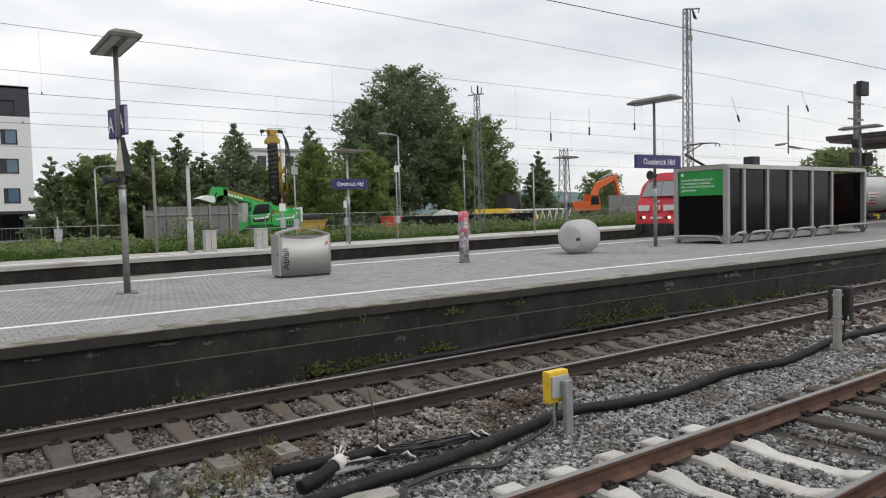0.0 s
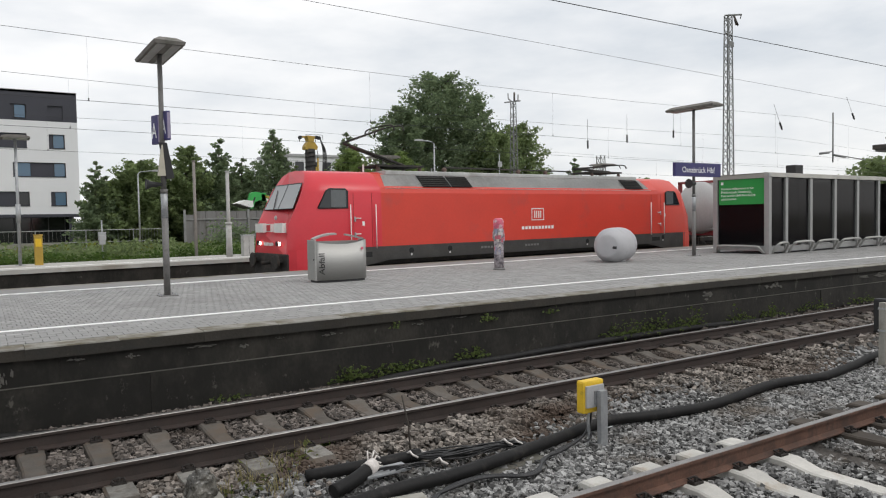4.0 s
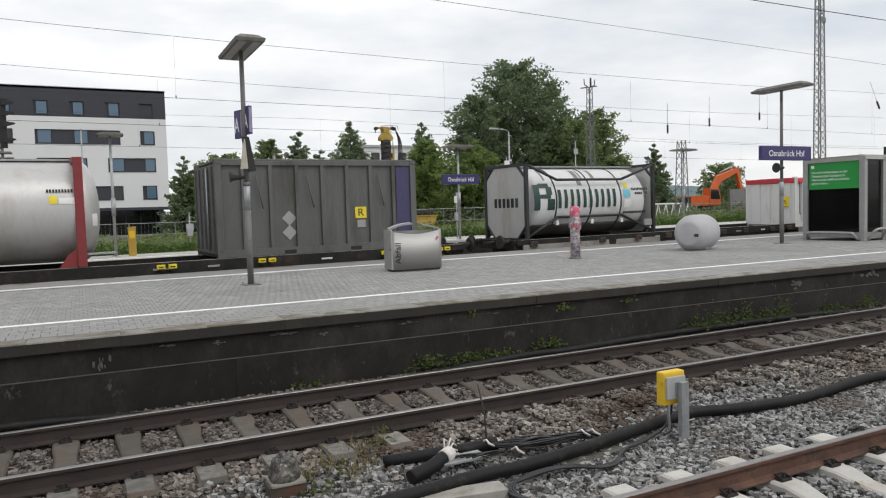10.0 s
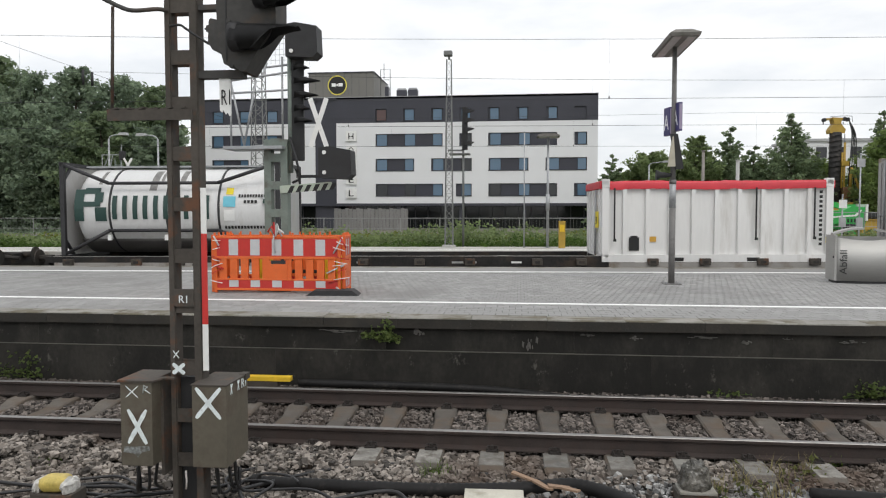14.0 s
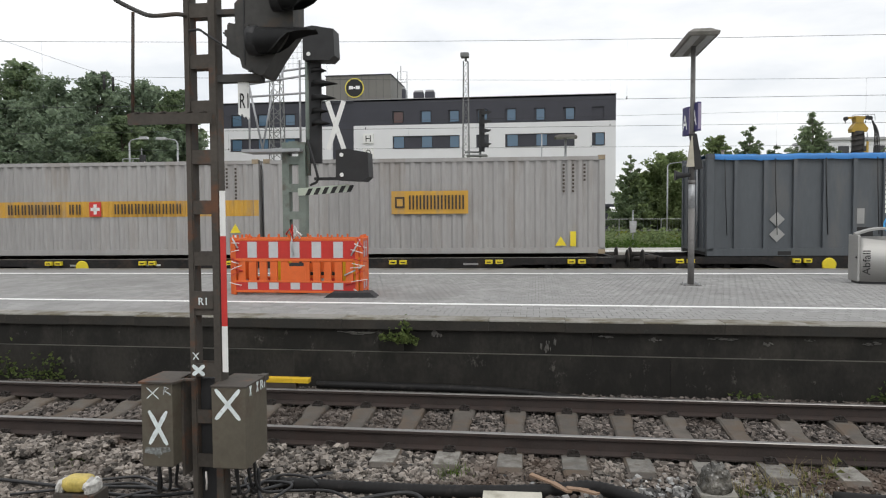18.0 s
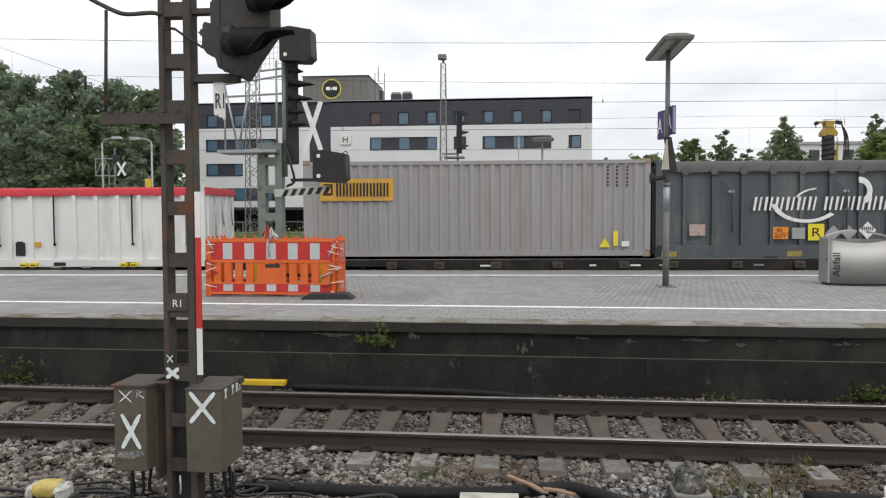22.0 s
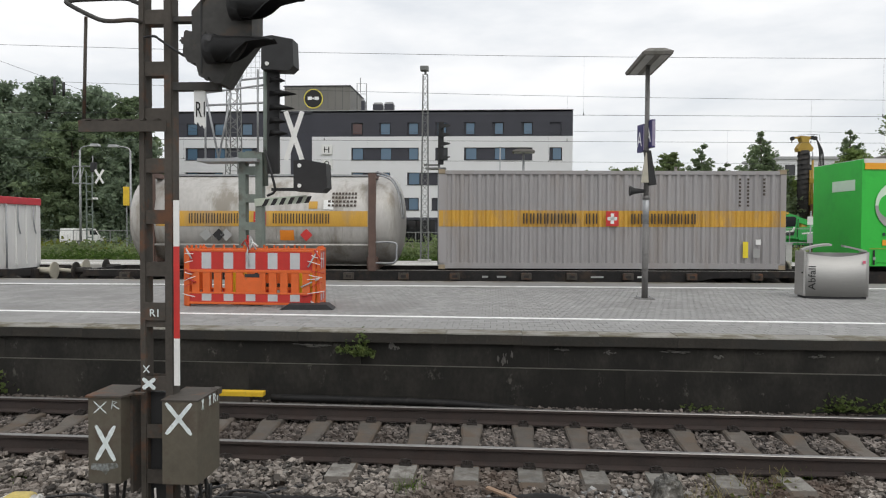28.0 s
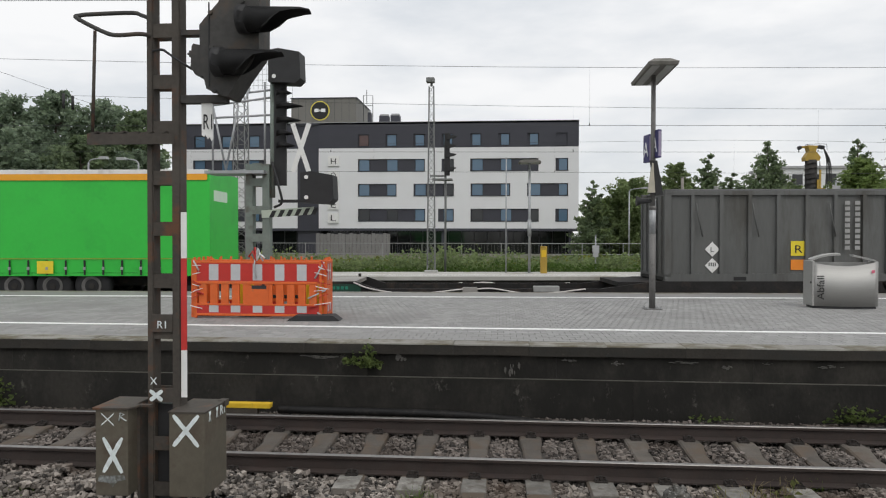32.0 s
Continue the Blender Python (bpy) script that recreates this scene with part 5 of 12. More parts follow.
bol = empty("bollard", pose(11.66, 8.34, PZ), "round post plastered with faded stickers under a pink top", "bollard")
part("shaft", tube((0, 0, 0), (0, 0, 1.14), 0.13, 20, 0.125), M_STICK, bol)
part("collar", turned([(0.13, 0.78), (0.165, 0.84), (0.16, 1.0), (0.135, 1.08), (0.12, 1.12)], (0, 0, 0), "z", 20), M_STICK, bol)
part("cap", turned([(0.125, 1.1), (0.135, 1.12), (0.14, 1.3), (0.12, 1.36), (0.06, 1.38)], (0, 0, 0), "z", 20), M_PINK, bol, "pink painted cap")
part("foot", turned([(0.17, 0.0), (0.16, 0.03), (0.13, 0.05)], (0, 0, 0), "z", 20), M_POLE, bol)
rs = random.Random(5)
for k in range(22):
    a, z, w, h = rs.uniform(math.pi, 2 * math.pi), rs.uniform(0.1, 1.0), rs.uniform(0.05, 0.09), rs.uniform(0.05, 0.12)
    bm = bmesh.new()
    r = 0.134 if z < 0.72 else 0.17
    q = [[bm.verts.new((r * math.cos(a + d * w / r), r * math.sin(a + d * w / r), z + zz)) for zz in (0, h)] for d in (-0.5, 0, 0.5)]
    for u_, v_ in zip(q, q[1:]):
        bm.faces.new((u_[0], v_[0], v_[1], u_[1]))
    c = rs.choice(((0.7, 0.7, 0.7), (0.5, 0.12, 0.16), (0.12, 0.12, 0.16), (0.55, 0.5, 0.45), (0.3, 0.3, 0.4)))
    part("sticker", bm, mat(f"sticker_paper_{'abcde'[k % 5]}", c, 0.6, vary=0.2, scale=20), bol)

# big barrel-shaped seat
ball = empty("round_seat", pose(16.2, 8.45, PZ, 0, 0, 24), "large grey moulded ball with flattened ends and a flat foot", "seat")
pr = [(0.03, -0.76), (0.30, -0.76), (0.35, -0.745), (0.50, -0.50), (0.525, -0.42), (0.53, -0.3), (0.53, 0.3), (0.525, 0.42), (0.50, 0.50), (0.35, 0.745), (0.30, 0.76), (0.03, 0.76)]
part("shell", turned(pr, (0, 0, 0.50), "x", 36), M_BALL, ball)
part("foot", turned([(0.3, 0), (0.32, 0.06)], (0, 0, 0), "z", 24), M_BALL, ball)
part("label_plate", box(-0.775, -0.75, -0.30, -0.18, 0.41, 0.49), M_DARKSTEEL, ball)

# ---- waiting shelter ----
sh = empty("waiting_shelter", pose(22.2, 7.35, PZ, 0, 0, 2.0), "glazed waiting shelter with aluminium posts, smoked glass and a green poster", "shelter")
SH_H, SH_D = 2.72, 1.95
M_SHELROOF = mat("shelter_roof", (0.33, 0.32, 0.29), 0.6, vary=0.15, scale=3)


def shelter_post(x, y, w=0.16):
    part("post", box(x - w / 2, x + w / 2, y - 0.09, y + 0.09, 0.0, SH_H, None, 0.01), M_ALU, sh)


SPANS = [0.08, 1.1, 2.7, 4.4, 6.1, 7.8, 10.9]
for x in SPANS:
    shelter_post(x, 0.0)
for x in (0.08, 5.5, 10.9):
    shelter_post(x, SH_D)
for a, b in zip(SPANS, SPANS[1:]):
    if b < 10:
        part("glass_pane", box(a + 0.09, b - 0.09, -0.012, 0.012, 0.28, SH_H - 0.14), M_SHELGLASS, sh)
    part("roof_edge", prism([(-0.12, SH_H - 0.12), (-0.06, SH_H + 0.02), (0.12, SH_H + 0.05), (0.12, SH_H - 0.12)], "x", a - 0.04, b + 0.04), M_SHELROOF, sh)
    part("bump_rail", pipe(smooth_path([(a + 0.14, -0.06, 0.02), (a + 0.17, -0.22, 0.27), (a + 0.27, -0.3, 0.37), (b - 0.35, -0.3, 0.37), (b - 0.22, -0.24, 0.25), (b - 0.16, -0.08, 0.03)], 4), 0.042, 10), M_STEEL, sh, "bent steel bump rail")
part("end_pane", box(0.068, 0.092, 0.09, SH_D - 0.09, 0.28, SH_H - 0.14), M_SHELGLASS, sh)
part("end_pane", box(10.89, 10.915, 0.09, SH_D - 0.09, 0.28, SH_H - 0.14), M_SHELGLASS, sh)
part("back_pane", box(0.16, 10.8, SH_D - 0.01, SH_D + 0.01, 0.28, SH_H - 0.14), M_SHELGLASS, sh)
part("end_rail", pipe(smooth_path([(0.0, 0.1, 0.03), (-0.18, 0.16, 0.2), (-0.22, 0.3, 0.26), (-0.22, SH_D - 0.4, 0.26), (-0.18, SH_D - 0.2, 0.18), (-0.02, SH_D - 0.1, 0.03)], 4), 0.045, 10), M_STEEL, sh, "bent steel bump rail")
part("roof", box(0.0, 10.98, 0.13, SH_D - 0.02, SH_H - 0.02, SH_H + 0.03, None, 0.01), M_SHELROOF, sh)
part("end_beam", box(0.0, 0.16, 0.09, SH_D - 0.09, SH_H - 0.14, SH_H + 0.02), M_SHELROOF, sh)
part("end_sill", box(0.03, 0.13, 0.09, SH_D - 0.09, 0.1, 0.28), M_ALU, sh)
part("front_sill", box(0.16, 7.7, -0.04, 0.04, 0.06, 0.24), M_ALU, sh)
part("end_sill", box(7.9, 10.8, SH_D - 0.05, SH_D + 0.05, 0.28, 0.34), M_ALU, sh)
part("inside_floor", box(0.1, 10.9, 0.05, SH_D - 0.05, 0.0, 0.02), M_DARKSTEEL, sh)
part("bench", box(2.0, 9.5, SH_D - 0.55, SH_D - 0.15, 0.42, 0.47), M_GALV, sh)
poster = part("poster", box(0.045, 0.058, 0.12, SH_D - 0.12, SH_H - 1.02, SH_H - 0.15), M_POSTER, sh, "green welcome poster")
for k, (txt, w) in enumerate((("Herzlich willkommen in der", 1.25), ("Friedensstadt Osnabrück.", 1.16), ("Hier wurde 1648 Geschichte", 1.3), ("geschrieben.", 0.6))):
    write("poster_line", txt, 0.12, pose(0.042, SH_D - 0.22, SH_H - 0.5 - 0.12 * k, 0, 0, -90), M_SIGNTXT, poster, w, "white poster text")
part("poster_logo", box(0.04, 0.045, SH_D - 0.3, SH_D - 0.2, SH_H - 0.32, SH_H - 0.22), M_SIGNTXT, poster)
camera_box = empty("roof_box", pose(25.9, 8.6, PZ + SH_H + 0.03), "black equipment box on the shelter roof", "equipment box")
part("box_body", box(-0.25, 0.25, -0.2, 0.2, 0.05, 0.42, None, 0.03), M_BLACK, camera_box)
part("foot", box(-0.05, 0.05, -0.05, 0.05, 0.0, 0.06), M_BLACK, camera_box)

# ---- second signal on the platform ----
sg = empty("platform_signal", pose(-4.83, 7.0, PZ), "grey-green lattice signal post with black lamp boxes and a white cross", "signal")
for sx in (-1, 1):
    part("channel", box(0.17 * sx - 0.07, 0.17 * sx + 0.07, -0.1, 0.1, 0, 2.86), M_GREEN, sg)
for z in (0.3, 0.85, 1.4, 1.95, 2.5, 2.8):
    for sy in (-1, 1):
        part("batten_plate", box(-0.1, 0.1, 0.095 * sy - 0.008, 0.095 * sy + 0.008, z - 0.08, z + 0.08), M_GREEN, sg)
part("upper_pipe", tube((0.28, 0, 2.2), (0.28, 0, 4.6), 0.05, 12), M_GREEN, sg)
part("main_board", box(0.26, 0.56, -0.03, 0.05, 2.44, 4.46, None, 0.02), M_BLACK, sg)
for k, z in enumerate((4.22, 3.96, 3.68, 3.42, 3.18)):
    ln = (0.28, 0.5, 0.46, 0.3, 0.34)[k]
    bm = bmesh.new()
    rings = []
    for j, (t, r) in enumerate(((0, 0.12), (0.4, 0.11), (1.0, 0.02))):
        rings.append([bm.verts.new((0.42 + t * ln, -0.1 + r * math.cos(a), z + r * math.sin(a) + 0.02 * t)) for a in np.linspace(-0.3 + 0.3 * j, math.pi + 0.3 - 0.3 * j, 9)])
    for a, b in zip(rings, rings[1:]):
        for j in range(8):
            bm.faces.new((a[j], a[j + 1], b[j + 1], b[j])).smooth = True
    bmesh.ops.solidify(bm, geom=bm.faces[:], thickness=0.01)
    part("lamp_hood", bm, M_BLACK, sg, "pointed black lamp hood")
for x0, x1, z0, z1 in ((0.28, 0.92, 4.45, 5.1), (0.92, 1.58, 2.09, 2.70)):
    hd = part("lamp_box", prism([(x0, z0), (x1 - 0.1, z0 - 0.03), (x1, z0 + 0.06), (x1 - 0.02, z1 - 0.08), (x0 + 0.2, z1), (x0, z1 - 0.03)], "y", -0.28, 0.12), M_BLACK, sg, "black signal lamp box")
    for z in (z0 + 0.1, z1 - 0.12):
        part("white_bolt", tube((x0 + 0.12, -0.285, z), (x0 + 0.12, -0.30, z), 0.04, 10), M_WHITE, hd)
part("box_arm", box(0.4, 1.0, -0.03, 0.03, 2.1, 2.16), M_BLACK, sg)
for s in (-1, 1):
    bm = box(-0.5, 0.5, -0.012, 0.0, -0.046, 0.046)
    bm.transform(Matrix.Translation((0.9, -0.16 - 0.014 * (s > 0), 3.17)) @ Matrix.Rotation(s * radians(71), 4, "Y"))
    part("cross_bar", bm, M_WHITE, sg, "white bar of the cross")
for k in range(6):
    bm = prism([(0.24 + 0.17 * k, 0.0), (0.33 + 0.17 * k, 0.0), (0.41 + 0.17 * k, 0.13), (0.32 + 0.17 * k, 0.13)], "y", -0.125, -0.12)
    bm.transform(pose(0, 0, 1.78, 0, -4, 0))
    part("stripe", bm, M_INK, sg)
bm = box(0.22, 1.28, -0.12, -0.1, 1.78, 1.93)
bm.transform(pose(0, 0, 0, 0, -4, 0))
part("striped_bar", bm, mat("pale_green_bar", (0.42, 0.48, 0.4), 0.6, vary=0.1), sg, "pale bar with black stripes")
for p in ([(-0.95, 0, 2.75), (-0.95, 0, 4.1)], [(-0.68, 0, 2.75), (-0.95, 0, 4.05)], [(-0.68, 0, 2.75), (-0.42, 0, 4.05)], [(-0.95, 0, 2.7), (0.2, 0, 2.78)], [(-0.95, 0, 4.05), (0.3, 0, 4.2)], [(-0.95, 0, 3.8), (0.3, 0, 3.85)], [(-0.95, 0.3, 4.3), (0.3, 0.3, 4.42)], [(-0.3, 0, 4.1), (-0.3, 0.3, 4.45)], [(0.12, 0, 2.78), (0.12, 0, 4.5)]):
    part("cage_bar", tube(p[0], p[1], 0.022, 8), M_GALV, sg, "pale steel cage bar")
part("cage_floor", box(-1.0, 0.2, -0.3, 0.3, 2.66, 2.72), M_GALV, sg)
for k in range(7):
    part("mesh_wire", tube((-0.3 + 0.09 * k, 0.3, 4.42), (-0.3 + 0.09 * k, 0.3, 5.0), 0.004, 4), M_GALV, sg)
for k in range(5):
    part("mesh_wire", tube((-0.32, 0.3, 4.5 + 0.11 * k), (0.26, 0.3, 4.5 + 0.11 * k), 0.004, 4), M_GALV, sg)
part("signal_cable", pipe(smooth_path([(0.3, -0.1, 2.9), (0.45, -0.14, 2.4), (0.5, -0.12, 2.1), (0.34, -0.1, 2.0)], 5), 0.025, 8), M_CABLE, sg)

# ---- orange barrier round a hole ----
BX0, BX1, BY0, BY1 = -5.34, -3.08, 5.08, 5.95


def barrier(name, m, length):
    """A plastic fence panel: foil board on top, pickets, lower rail."""
    t = empty(name, m, "orange plastic barrier with red and white reflective blocks", "barrier", "barriers")
    L = length
    part("top_rail", box(0, L, -0.025, 0.025, 1.0, 1.04, None, 0.01), M_ORANGE, t)
    part("middle_rail", box(0, L, -0.03, 0.03, 0.64, 0.69, None, 0.01), M_ORANGE, t)
    part("low_rail", box(0, L, -0.03, 0.03, 0.27, 0.30, None, 0.008), M_ORANGE, t)
    part("bottom_rail", box(0, L, -0.03, 0.03, 0.09, 0.13, None, 0.008), M_ORANGE, t)
    for x in (0, L - 0.05):
        part("end_post", box(x, x + 0.05, -0.03, 0.03, 0.05, 1.06, None, 0.01), M_ORANGE, t)
    n = max(3, int(round(L / 0.205)) | 1)
    for k in range(n):
        x0, x1 = 0.06 + (L - 0.12) * k / n, 0.06 + (L - 0.12) * (k + 1) / n
        m_ = 0.012 if k % 2 else -0.012
        part("foil_block", box(max(0.05, x0 + m_), min(L - 0.05, x1 - m_), -0.022, 0.022, 0.69, 1.0), M_REFLWHITE if k % 2 else M_REFLRED, t)
        if k % 2:
            for z in (0.69, 0.985):
                part("foil_frame", box(x0 + m_, x1 - m_, -0.0235, 0.0235, z, z + 0.015), M_REFLRED, t)
        part("low_foil_block", box(max(0.05, x0 + m_), min(L - 0.05, x1 - m_), -0.022, 0.022, 0.13, 0.27), M_REFLWHITE if k % 2 else M_REFLRED, t)
        if k % 2:
            part("foil_frame", box(x0 + m_, x1 - m_, -0.0235, 0.0235, 0.13, 0.15), M_REFLRED, t)
        part("picket", box((x0 + x1) / 2 - 0.065, (x0 + x1) / 2 + 0.065, -0.02, 0.02, 0.30, 0.64), M_ORANGE, t)
    for k in range(max(3, int(L / 0.19))):
        part("peg", tube((0.08 + 0.19 * k, 0, 1.04), (0.08 + 0.19 * k, 0, 1.1), 0.02, 6), M_ORANGE, t)
    return t


panel = barrier("safety_barrier", pose(BX0 + 0.02, BY0, PZ - 0.045), BX1 - BX0)
part("hand_slot", box(1.0, 1.32, -0.028, 0.028, 0.3, 0.60), M_ORANGE, panel)
part("slot_hole", box(1.03, 1.29, -0.031, -0.027, 0.56, 0.62), M_RUBBER, panel)
copy_thing(panel, pose(BX0 - 0.12, BY1, PZ - 0.045))
side = barrier("safety_barrier", pose(BX1 + 0.06, BY0 + 0.04, PZ - 0.045, 0, 0, 97), BY1 - BY0)
copy_thing(side, pose(BX0 - 0.03, BY0 + 0.04, PZ - 0.045, 0, 0, 90))
for x, y, rz in ((-3.16, 4.98, 6), (-4.35, 5.55, -5), (-5.2, 5.6, 0)):
    t = empty("rubber_weight", pose(x, y, PZ, 0, 0, rz), "flat black rubber weight under the barrier", "barrier weight", "barrier weights")
    w = 0.45 if x > -3.5 else 0.3
    part("foot", prism([(-w, 0.0), (w, 0.0), (w - 0.12, 0.09), (-w + 0.14, 0.09)], "y", -0.2, 0.2), M_RUBBER, t)
tape = empty("barrier_tape", pose(0, 0, 0), "torn red and white barrier tape knotted round the panels", "barrier tape")
for k, line in enumerate(([(BX1 + 0.02, BY0 - 0.04, PZ + 1.0), (BX1 + 0.1, BY0 - 0.06, PZ + 0.86), (BX1 + 0.13, BY0 - 0.05, PZ + 0.8)], [(BX1 - 0.1, BY0 - 0.04, PZ + 0.7), (BX1 + 0.06, BY0 - 0.03, PZ + 0.98)], [(BX1 - 0.22, BY0 - 0.045, PZ + 0.36), (BX1 + 0.08, BY0, PZ + 0.5)], [(BX1 - 0.2, BY0 - 0.045, PZ + 0.2), (BX1 + 0.08, BY0, PZ + 0.26)], [(BX1 - 0.05, BY0 - 0.05, PZ + 0.12), (BX1 + 0.08, BY0, PZ + 0.02)], [(BX0 + 0.02, BY0 - 0.045, PZ + 1.0), (BX0 + 0.12, BY0 - 0.05, PZ + 0.83)], [(BX0 + 0.02, BY0 - 0.045, PZ + 0.5), (BX0 + 0.2, BY0 - 0.05, PZ + 0.42)], [(BX0 + 1.14, BY0 - 0.045, PZ + 1.16), (BX0 + 1.1, BY0 - 0.05, PZ + 0.92), (BX0 + 1.14, BY0 - 0.05, PZ + 0.7)], [(BX0 + 1.14, BY0 - 0.045, PZ + 1.18), (BX0 + 1.26, BY0 - 0.05, PZ + 1.0)])):
    part("tape_strip", pipe(line, 0.016, 4), M_REFLWHITE if k % 3 else M_REFLRED, tape)
wrap = random.Random(5)
for x, reach in ((BX1 + 0.02, 0.14), (BX0 + 0.06, 0.1)):
    for k in range(7):
        z, d = PZ + 0.24 + 0.11 * k + wrap.uniform(-0.03, 0.03), wrap.uniform(-0.09, 0.09)
        line = [(x - reach * wrap.uniform(0.4, 1.0), BY0 - 0.045, z), (x, BY0 - 0.06, z + 0.5 * d), (x + reach * wrap.uniform(0.5, 1.2), BY0 - 0.03, z + d)]
        part("tape_strip", pipe(line, 0.009, 4), M_REFLRED if k % 3 == 1 else M_WHITE, tape)
for dx, dz in ((-0.09, 0.17), (-0.03, 0.24), (0.05, 0.22), (0.1, 0.12)):
    part("tape_bow", pipe([(BX0 + 1.14, BY0 - 0.05, PZ + 1.0), (BX0 + 1.14 + dx * 0.7, BY0 - 0.06, PZ + 1.0 + dz), (BX0 + 1.14 + dx * 1.5, BY0 - 0.05, PZ + 1.0 + 0.4 * dz)], 0.018, 4), M_REFLRED if dx < 0 else M_WHITE, tape)
machine = empty("covered_pit_frame", pose(-4.1, 5.75, PZ), "yellow frame standing inside the barrier", "frame")
for x in (-0.7, 0.55):
    part("yellow_plate", box(x, x + 0.36, -0.06, 0.06, 0.0, 0.62, None, 0.02), M_BARYELLOW, machine)
part("cross_bar", box(-0.8, 1.0, -0.03, 0.03, 0.3, 0.36), M_BLACK, machine)

# ---- the goods train ----
# Local axes of every vehicle: x along the train, y = -1.25 is the side towards the camera, z as in the world.
M_LOCORED = mat("traffic_red_paint", (0.61, 0.052, 0.031), 0.38, vary=0.06, scale=0.8, fine=12, second=(0.50, 0.06, 0.045), amount=0.25, stain=0.7, bump=0.03)
M_LOCONOSE = mat("fresh_red_paint", (0.62, 0.035, 0.05), 0.33, vary=0.05, scale=1.0, fine=14, bump=0.03)
M_SEAM = mat("shut_line_red", (0.34, 0.03, 0.03), 0.6, vary=0.1)
M_LOCOGREY = mat("dusty_grey_skirt", (0.12, 0.115, 0.11), 0.7, vary=0.2, scale=2, fine=20)
M_LOCOROOF = mat("sooty_grey_roof", (0.46, 0.465, 0.455), 0.7, vary=0.2, scale=0.7, fine=14, second=(0.35, 0.345, 0.335), amount=0.35, stain=0.8)
M_UNDER = mat("dark_running_gear", (0.03, 0.027, 0.024), 0.85, vary=0.35, scale=6, second=(0.06, 0.045, 0.035), amount=0.3)
M_WAGON = mat("dark_wagon_frame", (0.021, 0.0195, 0.019), 0.8, vary=0.35, scale=2.5, fine=20, second=(0.05, 0.037, 0.028), amount=0.3, stain=2, spec=0.3)
M_WAGONGREY = mat("grey_wagon_sill", (0.30, 0.285, 0.265), 0.75, vary=0.2, scale=1.2, second=(0.19, 0.16, 0.13), amount=0.35, stain=1.5)
M_CGREY = mat("container_light_grey", (0.32, 0.308, 0.308), 0.6, vary=0.1, scale=0.9, fine=16, second=(0.29, 0.265, 0.25), amount=0.3, stain=1.0, streak=5)
M_CGREYDIRTY = mat("container_dusty_grey", (0.34, 0.332, 0.325), 0.65, vary=0.14, scale=1.2, fine=14, second=(0.30, 0.28, 0.26), amount=0.3, stain=1.3, streak=6)
M_CDARK = mat("container_slate_grey", (0.085, 0.095, 0.105), 0.55, vary=0.14, scale=1.1, fine=14, second=(0.12, 0.12, 0.12), amount=0.25, stain=1.2, streak=4)
M_CTEAL = mat("container_grey_green", (0.075, 0.087, 0.094), 0.6, vary=0.14, scale=1.1, fine=14, second=(0.14, 0.145, 0.14), amount=0.25, stain=1.3, streak=4)
M_COLD = mat("container_weathered_grey", (0.112, 0.114, 0.11), 0.7, vary=0.16, scale=1.0, fine=14, second=(0.075, 0.072, 0.064), amount=0.35, stain=1.3, streak=5)
M_CWHITE = mat("container_white", (0.72, 0.715, 0.70), 0.5, vary=0.06, scale=1.0, fine=14, second=(0.55, 0.53, 0.5), amount=0.2, stain=1.2, streak=6)
M_TARPRED = mat("red_tarpaulin", (0.55, 0.035, 0.05), 0.5, vary=0.12, scale=3)
M_TARPBLUE = mat("blue_tarpaulin", (0.03, 0.19, 0.5), 0.5, vary=0.15, scale=3)
M_TARPGREY = mat("grey_tarpaulin", (0.1, 0.1, 0.1), 0.6, vary=0.2, scale=3)
M_TANK = mat("brushed_tank_steel", (0.50, 0.495, 0.485), 0.42, 0.25, vary=0.1, scale=0.9, fine=20, second=(0.42, 0.40, 0.37), amount=0.3, stain=0.9, streak=3, bump=0.05)
M_TANKPALE = mat("pale_painted_tank", (0.64, 0.64, 0.635), 0.45, 0.0, vary=0.08, scale=0.9, fine=20, second=(0.5, 0.49, 0.46), amount=0.25, stain=0.9, streak=3, bump=0.05)
M_TANKDIRTY = mat("dirty_tank_steel", (0.47, 0.455, 0.43), 0.5, 0.25, vary=0.16, scale=1.1, fine=14, second=(0.28, 0.255, 0.215), amount=0.4, stain=1.4, streak=5)
M_TANKLOW = mat("shaded_tank_underside", (0.10, 0.095, 0.09), 0.6, 0.1, vary=0.25, scale=2)
M_FRAMERED = mat("dark_red_frame", (0.22, 0.028, 0.03), 0.55, vary=0.15, scale=3)
M_FRAMEBLACK = mat("black_tank_frame", (0.025, 0.025, 0.027), 0.55, vary=0.2, scale=3)
M_FRAMEBROWN = mat("brown_tank_frame", (0.12, 0.075, 0.06), 0.65, vary=0.25, scale=3)
M_BAND = mat("ochre_band", (0.58, 0.325, 0.045), 0.55, vary=0.14, scale=2, second=(0.42, 0.27, 0.11), amount=0.35, stain=2.5, streak=4)
M_DIRTYINK = mat("dark_brown_letters", (0.05, 0.035, 0.025), 0.6, vary=0.15)
M_LABELYELLOW = mat("yellow_label", (0.78, 0.62, 0.03), 0.45, vary=0.06)
M_LABELORANGE = mat("orange_label", (0.8, 0.25, 0.02), 0.45, vary=0.06)
M_LABELGREY = mat("grey_label", (0.33, 0.33, 0.32), 0.5, vary=0.08)
M_LABELBLUE = mat("light_blue_label", (0.15, 0.5, 0.62), 0.45, vary=0.06)
M_LOGOGREEN = mat("dark_green_letters", (0.016, 0.05, 0.042), 0.45, vary=0.06)
M_LOGOBLUE = mat("bright_blue_logo", (0.06, 0.35, 0.72), 0.45, vary=0.06)
